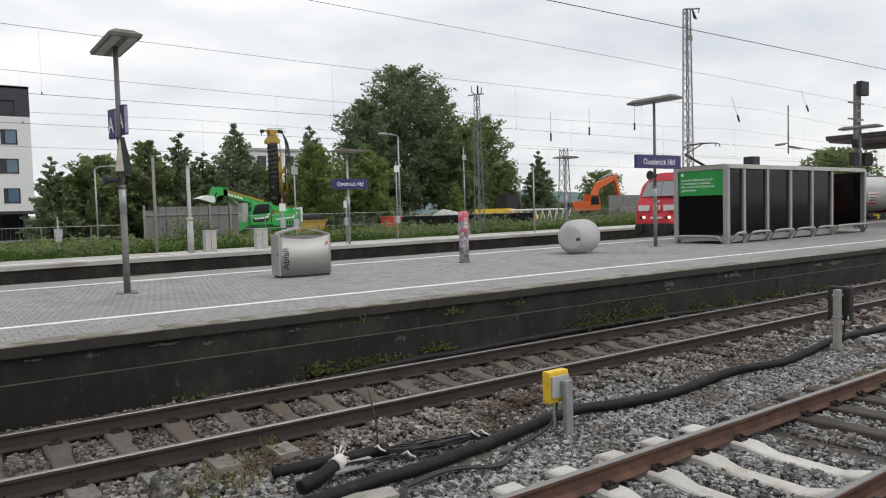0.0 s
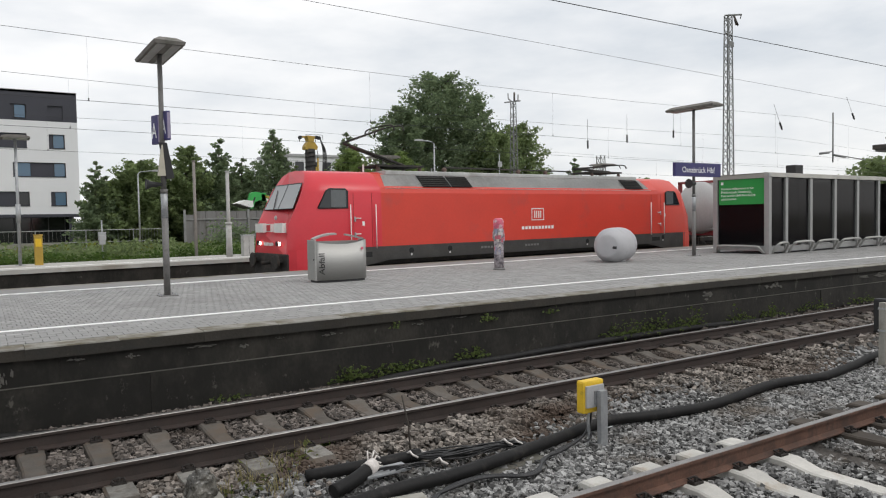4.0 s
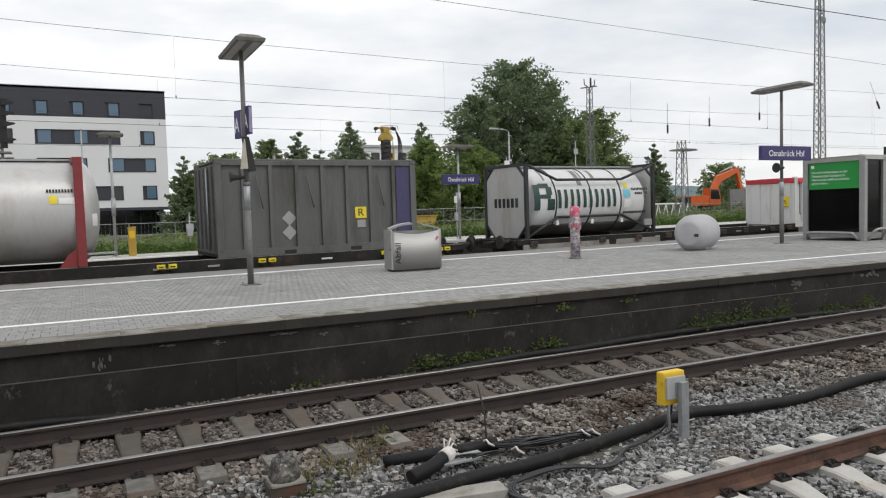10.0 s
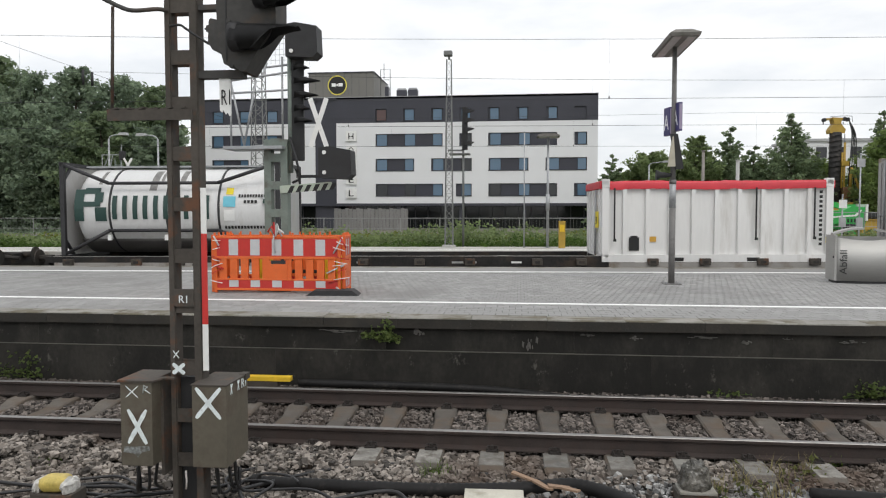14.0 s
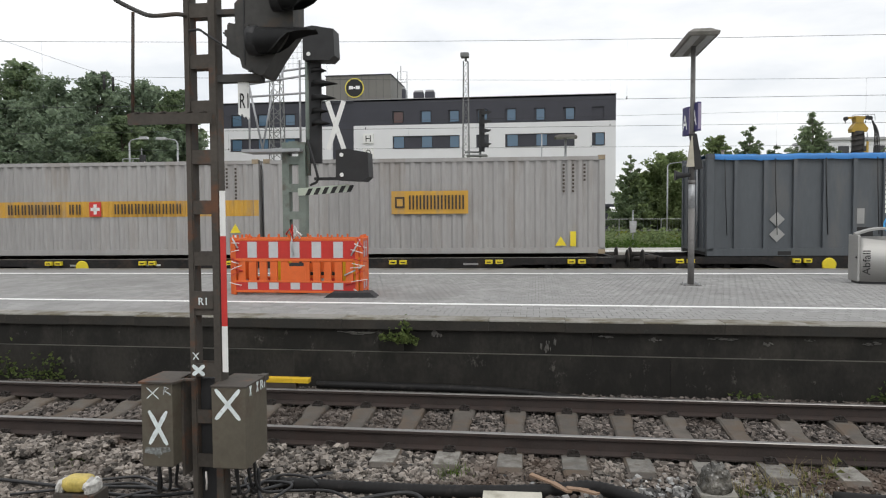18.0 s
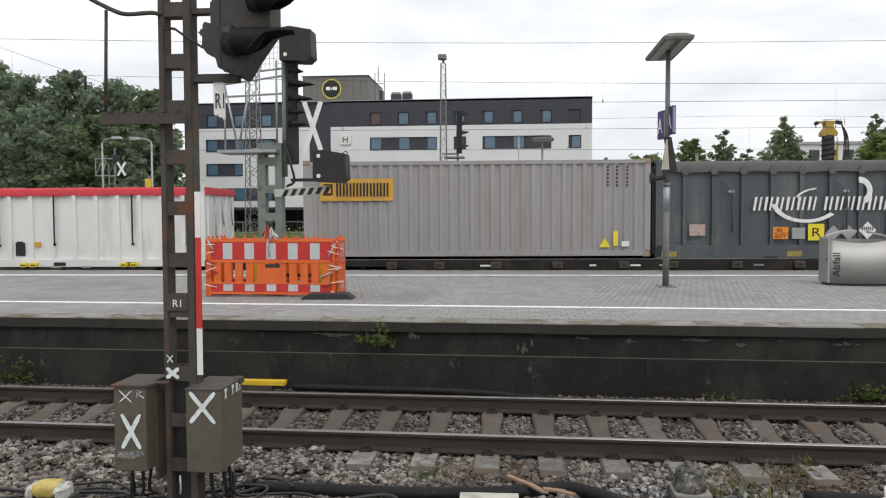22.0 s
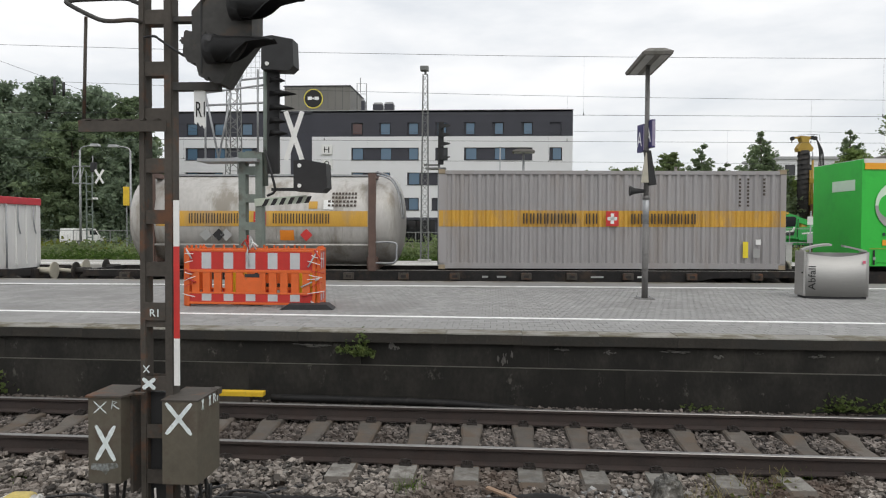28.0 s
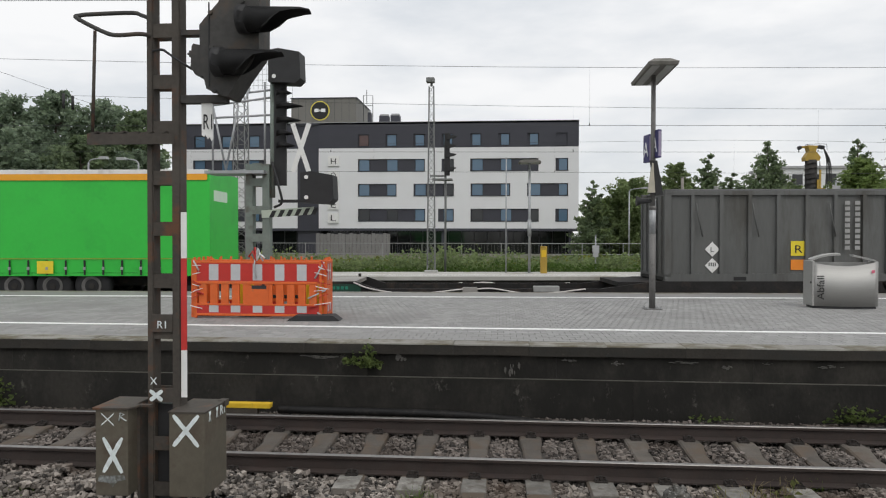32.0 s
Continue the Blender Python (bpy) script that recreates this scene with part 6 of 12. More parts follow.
M_PURPLE = mat("purple_strip", (0.055, 0.05, 0.12), 0.5, vary=0.12)
M_BRIGHTGREEN = mat("bright_green_curtain", (0.03, 0.50, 0.05), 0.42, vary=0.05, scale=1.2, fine=10, second=(0.025, 0.43, 0.045), amount=0.3, stain=0.9, bump=0.05)
M_AMBER = mat("amber_stripe", (0.80, 0.36, 0.02), 0.45, vary=0.05)
M_PALEGREEN = mat("pale_green_print", (0.62, 0.78, 0.62), 0.45, vary=0.04)
M_TYRE = mat("tyre_rubber", (0.022, 0.022, 0.023), 0.85, vary=0.2)
M_HEADLIGHT = mat("headlight", (1.0, 0.93, 0.8), 0.3, vary=0.02, glow=3.0)
M_CABGLASS = glass("cab_glass", (0.02, 0.025, 0.03), 0.04)
M_WINDSCREEN = glass("windscreen_glass", (0.27, 0.285, 0.29), 0.1)

SPEED = (-11.0542, -1.26283, 0.110888, 0.080162, 0.035443)
RISE = 0.00335


def run(t):
    """How far along the line the train's zero mark stands at t seconds."""
    u = t / 16 - 1
    return 10 * sum(c * u ** (k + 1) for k, c in enumerate(SPEED))


def train_pose(u, t):
    x = run(t) + u
    return pose(x, TRAIN_Y + SLOPE * x, RISE * x, 0, -math.degrees(math.atan(RISE)), math.degrees(math.atan(SLOPE)))


MOVING, WHEELS = [], []


def vehicle(name, u, label, category, group=""):
    t = empty(name, train_pose(u, 0), label, category, group)
    MOVING.append((t, u))
    return t


NEAR = -1.25


def tile(name, x0, x1, z0, z1, material, parent, y=NEAR, proud=0.006, label=""):
    """A flat marking on the side towards the camera."""
    return part(name, box(x0, x1, y - proud, y - proud + 0.005, z0, z1), material, parent, label)


def diamond(name, cx, cz, r, material, parent, y=NEAR, proud=0.006):
    bm = prism([(cx - r, cz), (cx, cz - r), (cx + r, cz), (cx, cz + r)], "y", y - proud, y - proud + 0.005)
    return part(name, bm, material, parent)


def blocks(name, x0, x1, z0, z1, n, material, parent, y=NEAR, proud=0.008, fill=0.72, skip=()):
    """A company mark as a row of plain shapes, each a pair of upright bars."""
    w = (x1 - x0) / n
    for k in range(n):
        if k not in skip:
            a, b, q = x0 + k * w, x0 + (k + fill) * w, 0.34 * fill * w
            bm = box(a, a + q, y - proud, y - proud + 0.005, z0, z1)
            box(b - q, b, y - proud, y - proud + 0.005, z0, z1, bm)
            part(name, bm, material, parent, "plain shape of the company mark")


def bars(name, x0, x1, z, h, n, material, parent, y=NEAR, proud=0.007, gap=0.3):
    """Small print as plain bars."""
    w = (x1 - x0) / n
    for k in range(n):
        part(name, box(x0 + k * w, x0 + (k + 1 - gap) * w, y - proud, y - proud + 0.004, z, z + h), material, parent)


def ring(name, cx, cz, r0, r1, material, parent, a0=0.0, a1=2 * math.pi, y=NEAR, proud=0.008, n=28, squash=1.0):
    bm = bmesh.new()
    pts_ = [[bm.verts.new((cx + r * math.cos(a), y - proud, cz + squash * r * math.sin(a))) for r in (r0, r1)] for a in np.linspace(a0, a1, n)]
    for p, q in zip(pts_, pts_[1:]):
        bm.faces.new((p[0], q[0], q[1], p[1]))
    return part(name, bm, material, parent)


# -- running gear --
def wheelset(parent, x, r=0.46):
    bm = bmesh.new()
    for s in (-0.75, 0.75):
        turned([(r - 0.09, s - 0.065), (r, s - 0.06), (r, s + 0.05), (r - 0.05, s + 0.065), (0.15, s + 0.03)], (0, 0, 0), "y", 20, bm)
    tube((0, -0.95, 0), (0, 0.95, 0), 0.08, 10, None, bm)
    for a in range(4):
        box(0.2, 0.24, -0.83, -0.815, -0.03, 0.03, bm)
    ob = part("wheelset", bm, M_UNDER, parent)
    ob.matrix_basis = pose(x, 0, RAIL2 + r)
    WHEELS.append((ob, x, r))
    return ob


def bogie(parent, x, wheelbase=1.8):
    f = part("bogie_frame", box(x - wheelbase / 2 - 0.45, x + wheelbase / 2 + 0.45, -1.05, -0.93, RAIL2 + 0.42, RAIL2 + 0.62, None, 0.03), M_UNDER, parent)
    box_bm = box(x - wheelbase / 2 - 0.45, x + wheelbase / 2 + 0.45, 0.93, 1.05, RAIL2 + 0.42, RAIL2 + 0.62)
    part("bogie_frame", box_bm, M_UNDER, parent)
    part("bolster", box(x - 0.25, x + 0.25, -1.05, 1.05, RAIL2 + 0.45, RAIL2 + 0.8), M_UNDER, parent)
    for s in (-1, 1):
        part("axle_box", box(x + s * wheelbase / 2 - 0.14, x + s * wheelbase / 2 + 0.14, -1.12, -0.98, RAIL2 + 0.32, RAIL2 + 0.64, None, 0.02), M_UNDER, f)
        wheelset(parent, x + s * wheelbase / 2)


def buffers(parent, x, s, material=M_UNDER):
    for y in (-0.875, 0.875):
        part("buffer", tube((x, y, 0.95), (x + s * 0.42, y, 0.95), 0.09, 12), material, parent)
        part("buffer_head", turned([(0.2, 0), (0.24, 0.02), (0.24, 0.05)], (x + s * 0.42 - 0.03, y, 0.95), "x", 16), material, parent)
    part("coupling", tube((x, 0, 0.92), (x + s * 0.5, 0, 0.88), 0.06, 8), material, parent)


def flat_wagon(name, u0, u1, label, sill=M_WAGON, tall=0.30, spigots=(), pale=False, deck=1.0, low=None):
    """A container wagon: two long sills on bogies, open in the middle with cross members, folding spigots along the sides."""
    u, L = (u0 + u1) / 2, (u1 - u0) / 2
    w = vehicle(name, u, label, "wagon", "wagons of the train")
    for s in (-1, 1):
        prof = [(-L, deck), (-L, deck - 0.17), (-L + 2.6, deck - 0.19), (-L + 3.4, deck - tall - 0.06), (L - 3.4, deck - tall - 0.06), (L - 2.6, deck - 0.19), (L, deck - 0.17), (L, deck)]
        if low:
            prof += [(low[1] - u, deck), (low[1] - u, deck - 0.16), (low[0] - u, deck - 0.16), (low[0] - u, deck)]
        part("side_sill", prism(prof, "y", s * 1.22 - 0.05, s * 1.22 + 0.05), sill, w)
    for k in range(int(L * 2 / 1.5) + 1):
        x = -L + 0.2 + k * (2 * L - 0.4) / int(L * 2 / 1.5)
        part("cross_member", box(x - 0.08, x + 0.08, -1.17, 1.17, deck - 0.32, deck - 0.18), sill, w)
    if not low:
        for s in (-1, 1):
            part("sill_flange", box(-L + 0.1, L - 0.1, s * 1.22 - 0.053, s * 1.22 + 0.053, deck, deck + 0.008), M_WAGONGREY, w, "dusty flange of the sill")
    nd = int(L * 2 / 3.0)
    for k in range(nd):
        a, b = -L + 2 * L * k / nd, -L + 2 * L * (k + 1) / nd
        part("diagonal_brace", tube((a, -1.15 if k % 2 else 1.15, deck - 0.16), (b, 1.15 if k % 2 else -1.15, deck - 0.16), 0.05, 5), M_WAGONGREY, w)
    part("centre_sill", box(-L, L, -0.2, 0.2, deck - 0.44, deck - 0.18), sill, w)
    for s in (-1, 1):
        part("end_beam", box(s * L - 0.06, s * L + 0.06, -1.2, 1.2, deck - 0.3, deck), sill, w)
        buffers(w, s * L, s, M_PALECREAM if pale and s > 0 else M_UNDER)
        bogie(w, s * (L - 1.75))
    for x in spigots:
        x -= u
        for d in (-0.14, 0.14):
            sp = part("spigot", box(x + d - 0.10, x + d + 0.10, -1.36, -1.26, deck - 0.16, deck - 0.05, None, 0.01), M_LABELYELLOW, w, "yellow folding spigot")
            part("spigot_slot", box(x + d - 0.06, x + d + 0.06, -1.364, -1.35, deck - 0.125, deck - 0.095), M_WAGON, sp)
            part("spigot_pin", box(x + d - 0.05, x + d + 0.05, -1.38, -1.27, deck - 0.22, deck - 0.16), M_WAGON, sp)
    rw = random.Random(int(u0 * 10))
    for k in range(7):
        x = rw.uniform(-L + 3.6, L - 3.9)
        part("marking", box(x, x + rw.uniform(0.15, 0.35), -1.277, -1.272, deck - 0.19, deck - 0.14), M_LABELGREY if k % 3 else M_WHITE, w)
    if pale:
        for k in range(int(2 * L / 1.55)):
            x = -L + 0.9 + 1.55 * k + rw.uniform(-0.25, 0.25)
            lug = part("container_lug", box(x - 0.14, x + 0.14, -1.37, -1.25, deck - 0.24, deck - 0.06, None, 0.012), M_RUST, w, "rusty folding container lug")
            part("lug_slot", box(x - 0.07, x + 0.07, -1.375, -1.365, deck - 0.19, deck - 0.12), M_UNDER, lug)
            if k % 2:
                part("brake_rod", tube((x, -1.05, deck - 0.46), (x + 1.6, -1.05, deck - 0.46), 0.025, 6), M_WAGONGREY, w)
    part("brake_wheel", turned([(0.16, 0), (0.19, 0.015), (0.16, 0.03)], (-L + 4.3, -1.3, deck - 0.22), "y", 16), M_LABELYELLOW if not pale else M_WAGON, w)
    return w


# -- boxes --
def castings(parent, x0, x1, z0, z1, material):
    for x in (x0, x1):
        for y in (NEAR, -NEAR):
            for z in (z0, z1):
                part("corner_casting", box(x - 0.09, x + 0.09, y - 0.012 if y < 0 else y - 0.15, y + 0.15 if y < 0 else y + 0.012, z - 0.06, z + 0.06, None, 0.008), material, parent)


def corrugated(x0, x1, z0, z1, y, pitch=0.278, depth=0.046, outward=-1):
    """A trapezoid-folded steel wall in the xz plane."""
    bm = bmesh.new()
    n = max(2, round((x1 - x0) / pitch))
    p = (x1 - x0) / n
    line = []
    for k in range(n):
        a = x0 + k * p
        line += [(a, 0), (a + 0.3 * p, 0), (a + 0.5 * p, depth), (a + 0.8 * p, depth)]
    line.append((x1, 0))
    rows = [[bm.verts.new((x, y - outward * d, z)) for x, d in line] for z in (z0, z1)]
    for k in range(len(line) - 1):
        bm.faces.new((rows[0][k], rows[0][k + 1], rows[1][k + 1], rows[1][k]))
    return bm


def end_doors(parent, x, s, z0, z1, material):
    """Two door leaves with locking bars at an end of a container."""
    for y0, y1 in ((-1.14, -0.02), (0.02, 1.14)):
        d = part("door", box(min(x, x + s * 0.03), max(x, x + s * 0.03), y0, y1, z0 + 0.15, z1 - 0.12), material, parent)
        for k in range(4):
            zz = z0 + 0.3 + k * (z1 - z0 - 0.5) / 4
            part("door_panel", box(min(x + s * 0.03, x + s * 0.05), max(x + s * 0.03, x + s * 0.05), y0 + 0.08, y1 - 0.08, zz, zz + (z1 - z0 - 0.5) / 4 - 0.08), material, d)
        for y in (y0 + 0.25, y1 - 0.25):
            part("locking_bar", tube((x + s * 0.07, y, z0 + 0.1), (x + s * 0.07, y, z1 - 0.08), 0.02, 8), M_GALV, d)
            part("door_handle", box(min(x + s * 0.06, x + s * 0.09), max(x + s * 0.06, x + s * 0.09), y - 0.02, y + 0.3, z0 + 0.95, z0 + 0.99), M_GALV, d)


def box_container(name, u0, u1, z0, z1, material, label, pitch=0.278):
    u, L = (u0 + u1) / 2, (u1 - u0) / 2
    c = vehicle(name, u, label, "container", "containers of the train")
    part("side_wall", corrugated(-L + 0.14, L - 0.14, z0 + 0.16, z1 - 0.11, NEAR + 0.012, pitch), material, c)
    part("back_wall", corrugated(-L + 0.14, L - 0.14, z0 + 0.16, z1 - 0.11, -NEAR - 0.012, pitch, 0.046, 1), material, c)
    for y in (NEAR, -NEAR):
        s = 1 if y < 0 else -1
        part("bottom_rail", box(-L, L, min(y, y + s * 0.1), max(y, y + s * 0.1), z0 + 0.02, z0 + 0.17), material, c)
        part("top_rail", box(-L, L, min(y, y + s * 0.07), max(y, y + s * 0.07), z1 - 0.12, z1 - 0.02), material, c)
        for x in (-L, L):
            part("corner_post", box(min(x, x - math.copysign(0.15, x)), max(x, x - math.copysign(0.15, x)), min(y, y + s * 0.15), max(y, y + s * 0.15), z0, z1), material, c)
    part("roof", box(-L, L, -1.2, 1.2, z1 - 0.06, z1 - 0.03), material, c)
    part("floor", box(-L, L, -1.15, 1.15, z0 + 0.04, z0 + 0.16), M_WAGON, c)
    for s in (-1, 1):
        end_doors(c, s * (L - 0.06), s, z0, z1, material)
        part("end_header", box(min(s * L, s * (L - 0.12)), max(s * L, s * (L - 0.12)), -1.1, 1.1, z1 - 0.14, z1 - 0.02), material, c)
        part("end_sill", box(min(s * L, s * (L - 0.12)), max(s * L, s * (L - 0.12)), -1.1, 1.1, z0 + 0.02, z0 + 0.17), material, c)
    castings(c, -L + 0.09, L - 0.09, z0 + 0.06, z1 - 0.05, mat("casting_rust", (0.3, 0.24, 0.16), 0.7, vary=0.25, scale=5))
    return c


def banded(c, L, z0, z1, pitch=0.278):
    """An ochre band painted across the folds, from post to post."""
    part("ochre_band", corrugated(-L + 0.14, L - 0.14, z0, z1, NEAR + 0.007, pitch), M_BAND, c, "ochre band over the folds")
    for s in (-1, 1):
        part("ochre_band", box(s * (L - 0.075) - 0.065, s * (L - 0.075) + 0.065, NEAR - 0.004, NEAR + 0.002, z0, z1), M_BAND, c)


def ribbed_container(name, u0, u1, z0, z1, material, label, ribs, tarp=None, lip=0.0, bottom=0.2, ropes=True):
    """An open-top container: flat panels between upright ribs, a tarpaulin rolled over the rim."""
    u, L = (u0 + u1) / 2, (u1 - u0) / 2
    c = vehicle(name, u, label, "container", "containers of the train")
    part("side_panel", box(-L + 0.1, L - 0.1, NEAR + 0.095, NEAR + 0.12, z0 + 0.1, z1 - 0.08), material, c)
    part("back_panel", box(-L + 0.1, L - 0.1, -NEAR - 0.1, -NEAR - 0.075, z0 + 0.1, z1 - 0.08), material, c)
    part("side_sill", box(-L, L, NEAR, NEAR + 0.12, z0, z0 + bottom), material, c)
    part("back_sill", box(-L, L, -NEAR - 0.12, -NEAR, z0, z0 + bottom), material, c)
    for y in (NEAR + 0.02, -NEAR - 0.12):
        part("top_rim", box(-L, L, y, y + 0.1, z1 - 0.14, z1 - 0.02, None, 0.012), material, c)
    n = ribs
    for k in range(1, n):
        x = -L + 2 * L * k / n
        part("rib", prism([(x - 0.055, NEAR + 0.1), (x - 0.05, NEAR + 0.012), (x + 0.05, NEAR + 0.012), (x + 0.055, NEAR + 0.1)], "z", z0 + bottom - 0.02, z1 - 0.12), material, c)
    for x in (-L, L):
        a, b = min(x, x - math.copysign(0.18, x)), max(x, x - math.copysign(0.18, x))
        for y in (NEAR, -NEAR - 0.18):
            part("corner_post", box(a, b, y, y + 0.18, z0, z1, None, 0.01), material, c)
        part("end_panel", box(min(x, x - math.copysign(0.05, x)), max(x, x - math.copysign(0.05, x)), -1.1, 1.1, z0 + 0.1, z1 - 0.1), material, c)
        for k in range(5):
            y = -1.0 + 0.5 * k
            part("end_rib", box(min(x, x + math.copysign(0.04, x)), max(x, x + math.copysign(0.04, x)), y - 0.04, y + 0.04, z0 + 0.2, z1 - 0.15), material, c)
        part("end_bar", tube((x + math.copysign(0.06, x), -0.55, z0 + 0.15), (x + math.copysign(0.06, x), -0.55, z1 - 0.2), 0.025, 8), M_GALV, c)
    part("floor", box(-L, L, -1.15, 1.15, z0 + 0.02, z0 + 0.12), M_WAGON, c)
    if tarp:
        bm = bmesh.new()
        n2 = 40
        rows = []
        for k in range(n2 + 1):
            x = -L + 0.2 + (2 * L - 0.4) * k / n2
            sag = 0.02 * noise.noise((x * 2.1, u, 0)) + 0.012 * noise.noise((x * 7, u, 4))
            rows.append([bm.verts.new(p) for p in ((x, NEAR + 0.005, z1 - 0.13 - lip + sag * 1.5), (x, NEAR - 0.005, z1 - 0.06), (x, NEAR + 0.03, z1 + 0.0 + sag), (x, -0.6, z1 + 0.03 + sag), (x, 0.6, z1 + 0.03 + sag), (x, -NEAR - 0.03, z1), (x, -NEAR, z1 - 0.12))])
        for a, b in zip(rows, rows[1:]):
            for j in range(6):
                bm.faces.new((a[j], a[j + 1], b[j + 1], b[j])).smooth = True
        part("tarpaulin", bm, tarp, c, "tarpaulin pulled over the rim")
        for k in range(n // 2 + 1 if ropes else 0):
            x = -L + 0.45 + (2 * L - 0.9) * k / (n // 2)
            part("tie_rope", pipe([(x, NEAR - 0.01, z1 - 0.12), (x + 0.02, NEAR - 0.005, z1 - 0.9), (x + 0.07, NEAR - 0.005, z0 + 0.55)], 0.012, 5), M_INK, c)
    for k in (0.33, 0.66):
        x = -L + 2 * L * k
        part("fork_pocket", box(x - 0.17, x + 0.17, NEAR - 0.004, NEAR + 0.02, z0 + 0.02, z0 + 0.12), M_INK, c)
    castings(c, -L + 0.09, L - 0.09, z0 + 0.06, z1 - 0.04, material)
    return c


def vessel(c, x0, x1, zc, r, material, name="tank", low=True, dish=0.34):
    n = 40
    prof = [(0.05, x0)] + [(r * math.sin(a), x0 + dish * (1 - math.cos(a))) for a in np.linspace(0.25, math.pi / 2, 8)] + [(r * math.sin(a), x1 - dish * (1 - math.cos(a))) for a in np.linspace(math.pi / 2, 0.25, 8)] + [(0.05, x1)]
    return part(name, turned(prof, (0, 0, zc), "x", n), material, c)


def hoop(c, x, zc, r, material, w=0.05, name="tank_hoop"):
    return part(name, turned([(r, x - w), (r + 0.012, x - w), (r + 0.012, x + w), (r, x + w)], (0, 0, zc), "x", 40), material, c)


# -- the locomotive --
LOCO_U = -58.40
loco = vehicle("locomotive", LOCO_U, "red electric locomotive with grey roof and raised pantograph", "locomotive")
HALF = 9.42


def nose_x(z):
    """How far the front leans back at a height."""
    if z < 0.9:
        return 0.10
    if z < 1.75:
        return 0.0 + 0.10 * (0.9 - z) / 0.85 + 0.10
    return 0.02 + (z - 1.75) * 0.47


SECT = [(1.36, 1.0), (1.48, 1.08), (1.49, 1.22), (1.49, 2.0), (1.49, 2.95), (1.44, 3.12), (1.02, 3.55), (0.55, 3.66), (0.0, 3.68)]


def loco_ring(bm, fx, narrow):
    """fx: distance of the ring's foot from the middle; narrow: factor on the width."""
    pts_ = []
    for w, z in SECT:
        pts_.append((w * narrow, z))
    ring_ = [bm.verts.new((fx(z), -w, z)) for w, z in pts_]
    ring_ += [bm.verts.new((fx(z), w, z)) for w, z in pts_[-2::-1]]
    return ring_


def loft(bm, rings_, soft=False):
    for a, b in zip(rings_, rings_[1:]):
        for k in range(len(a) - 1):
            bm.faces.new((a[k], b[k], b[k + 1], a[k + 1])).smooth = soft


bm = bmesh.new()
rr_ = [loco_ring(bm, lambda z: -6.45, 1.0), loco_ring(bm, lambda z: 6.9, 1.0)]
loft(bm, rr_)
bmesh.ops.recalc_face_normals(bm, faces=bm.faces)
part("body_shell", bm, M_LOCORED, loco)
for s in (-1, 1):
    bm = bmesh.new()
    rs_ = [loco_ring(bm, lambda z: -6.45 if s < 0 else 6.9, 1.0), loco_ring(bm, lambda z: s * (8.75 - 0.55 * nose_x(z)), 1.0), loco_ring(bm, lambda z: s * (9.25 - nose_x(z)), 0.92), loco_ring(bm, lambda z: s * (HALF + 0.06 - nose_x(z)), 0.78)]
    loft(bm, rs_, True)
    bm.faces.new(rs_[-1])
    bmesh.ops.recalc_face_normals(bm, faces=bm.faces)
    cab = part("cab", bm, M_LOCONOSE if s < 0 else M_LOCORED, loco, "rounded red driver's cab")
    fx = lambda z, d=0.02: s * (HALF + 0.06 + d - nose_x(z))
    bm = bmesh.new()
    q = [bm.verts.new((fx(z), y, z)) for y, z in ((-1.06, 2.5), (1.06, 2.5), (0.95, 3.26), (-0.95, 3.26))]
    bm.faces.new(q)
    part("windscreen", bm, M_WINDSCREEN, cab, "large sloping windscreen")
    part("windscreen_post", tube((fx(2.5, 0.02), 0, 2.5), (fx(3.26, 0.02), 0, 3.26), 0.012, 6), M_INK, cab)
    part("windscreen_gasket", pipe([(fx(z, 0.02), y, z) for y, z in ((-1.06, 2.5), (1.06, 2.5), (0.95, 3.26), (-0.95, 3.26), (-1.06, 2.5))], 0.014, 5), M_INK, cab)
    part("top_lamp", turned([(0.0, 0.0), (0.07, 0.005), (0.07, 0.03)], (fx(2.24, 0.0), 0.0, 2.24), "x", 12), M_DIFF, cab)
    for k in range(7):
        part("number_bar", box(min(fx(1.44, 0.01), fx(1.44, 0.02)), max(fx(1.44, 0.01), fx(1.44, 0.02)), -0.35 + 0.1 * k, -0.28 + 0.1 * k, 1.40, 1.50), M_WHITE, cab)
    for y in (-0.72, 0.72):
        part("white_panel", prism([(y - 0.3, 1.8), (y + 0.3, 1.8), (y + 0.3, 2.08), (y - 0.3, 2.08)], "x", fx(1.8, -0.1), fx(1.8, 0.015)), M_WHITE, cab, "white warning panel")
        part("headlight", turned([(0.0, 0.0), (0.062, 0.005), (0.062, 0.03)], (fx(1.45, 0.0), y, 1.47), "x", 14), M_HEADLIGHT if s < 0 else M_DIFF, cab, "glowing headlight" if s < 0 else "unlit lamp")
        part("lamp_ring", turned([(0.07, -0.01), (0.08, 0.01)], (fx(1.45, 0.0), y + 0.16, 1.47), "x", 14), M_INK, cab)
    part("nose_logo", box(min(fx(1.8, -0.1), fx(1.8, 0.01)), max(fx(1.8, -0.1), fx(1.8, 0.01)), -0.17, 0.17, 1.82, 2.06), M_WHITE, cab, "plain white company panel")
    part("nose_logo_inner", box(min(fx(1.8, -0.1), fx(1.8, 0.016)), max(fx(1.8, -0.1), fx(1.8, 0.016)), -0.14, 0.14, 1.85, 2.03), M_LOCONOSE, cab)
    part("front_apron", box(min(s * 9.0, s * (HALF + 0.02)), max(s * 9.0, s * (HALF + 0.02)), -1.22, 1.22, 0.3, 1.17, None, 0.04), M_UNDER, cab)
    part("wiper", tube((fx(2.5, 0.04), 0.3, 2.5), (fx(3.1, 0.04), 0.6, 3.1), 0.012, 6), M_INK, cab)
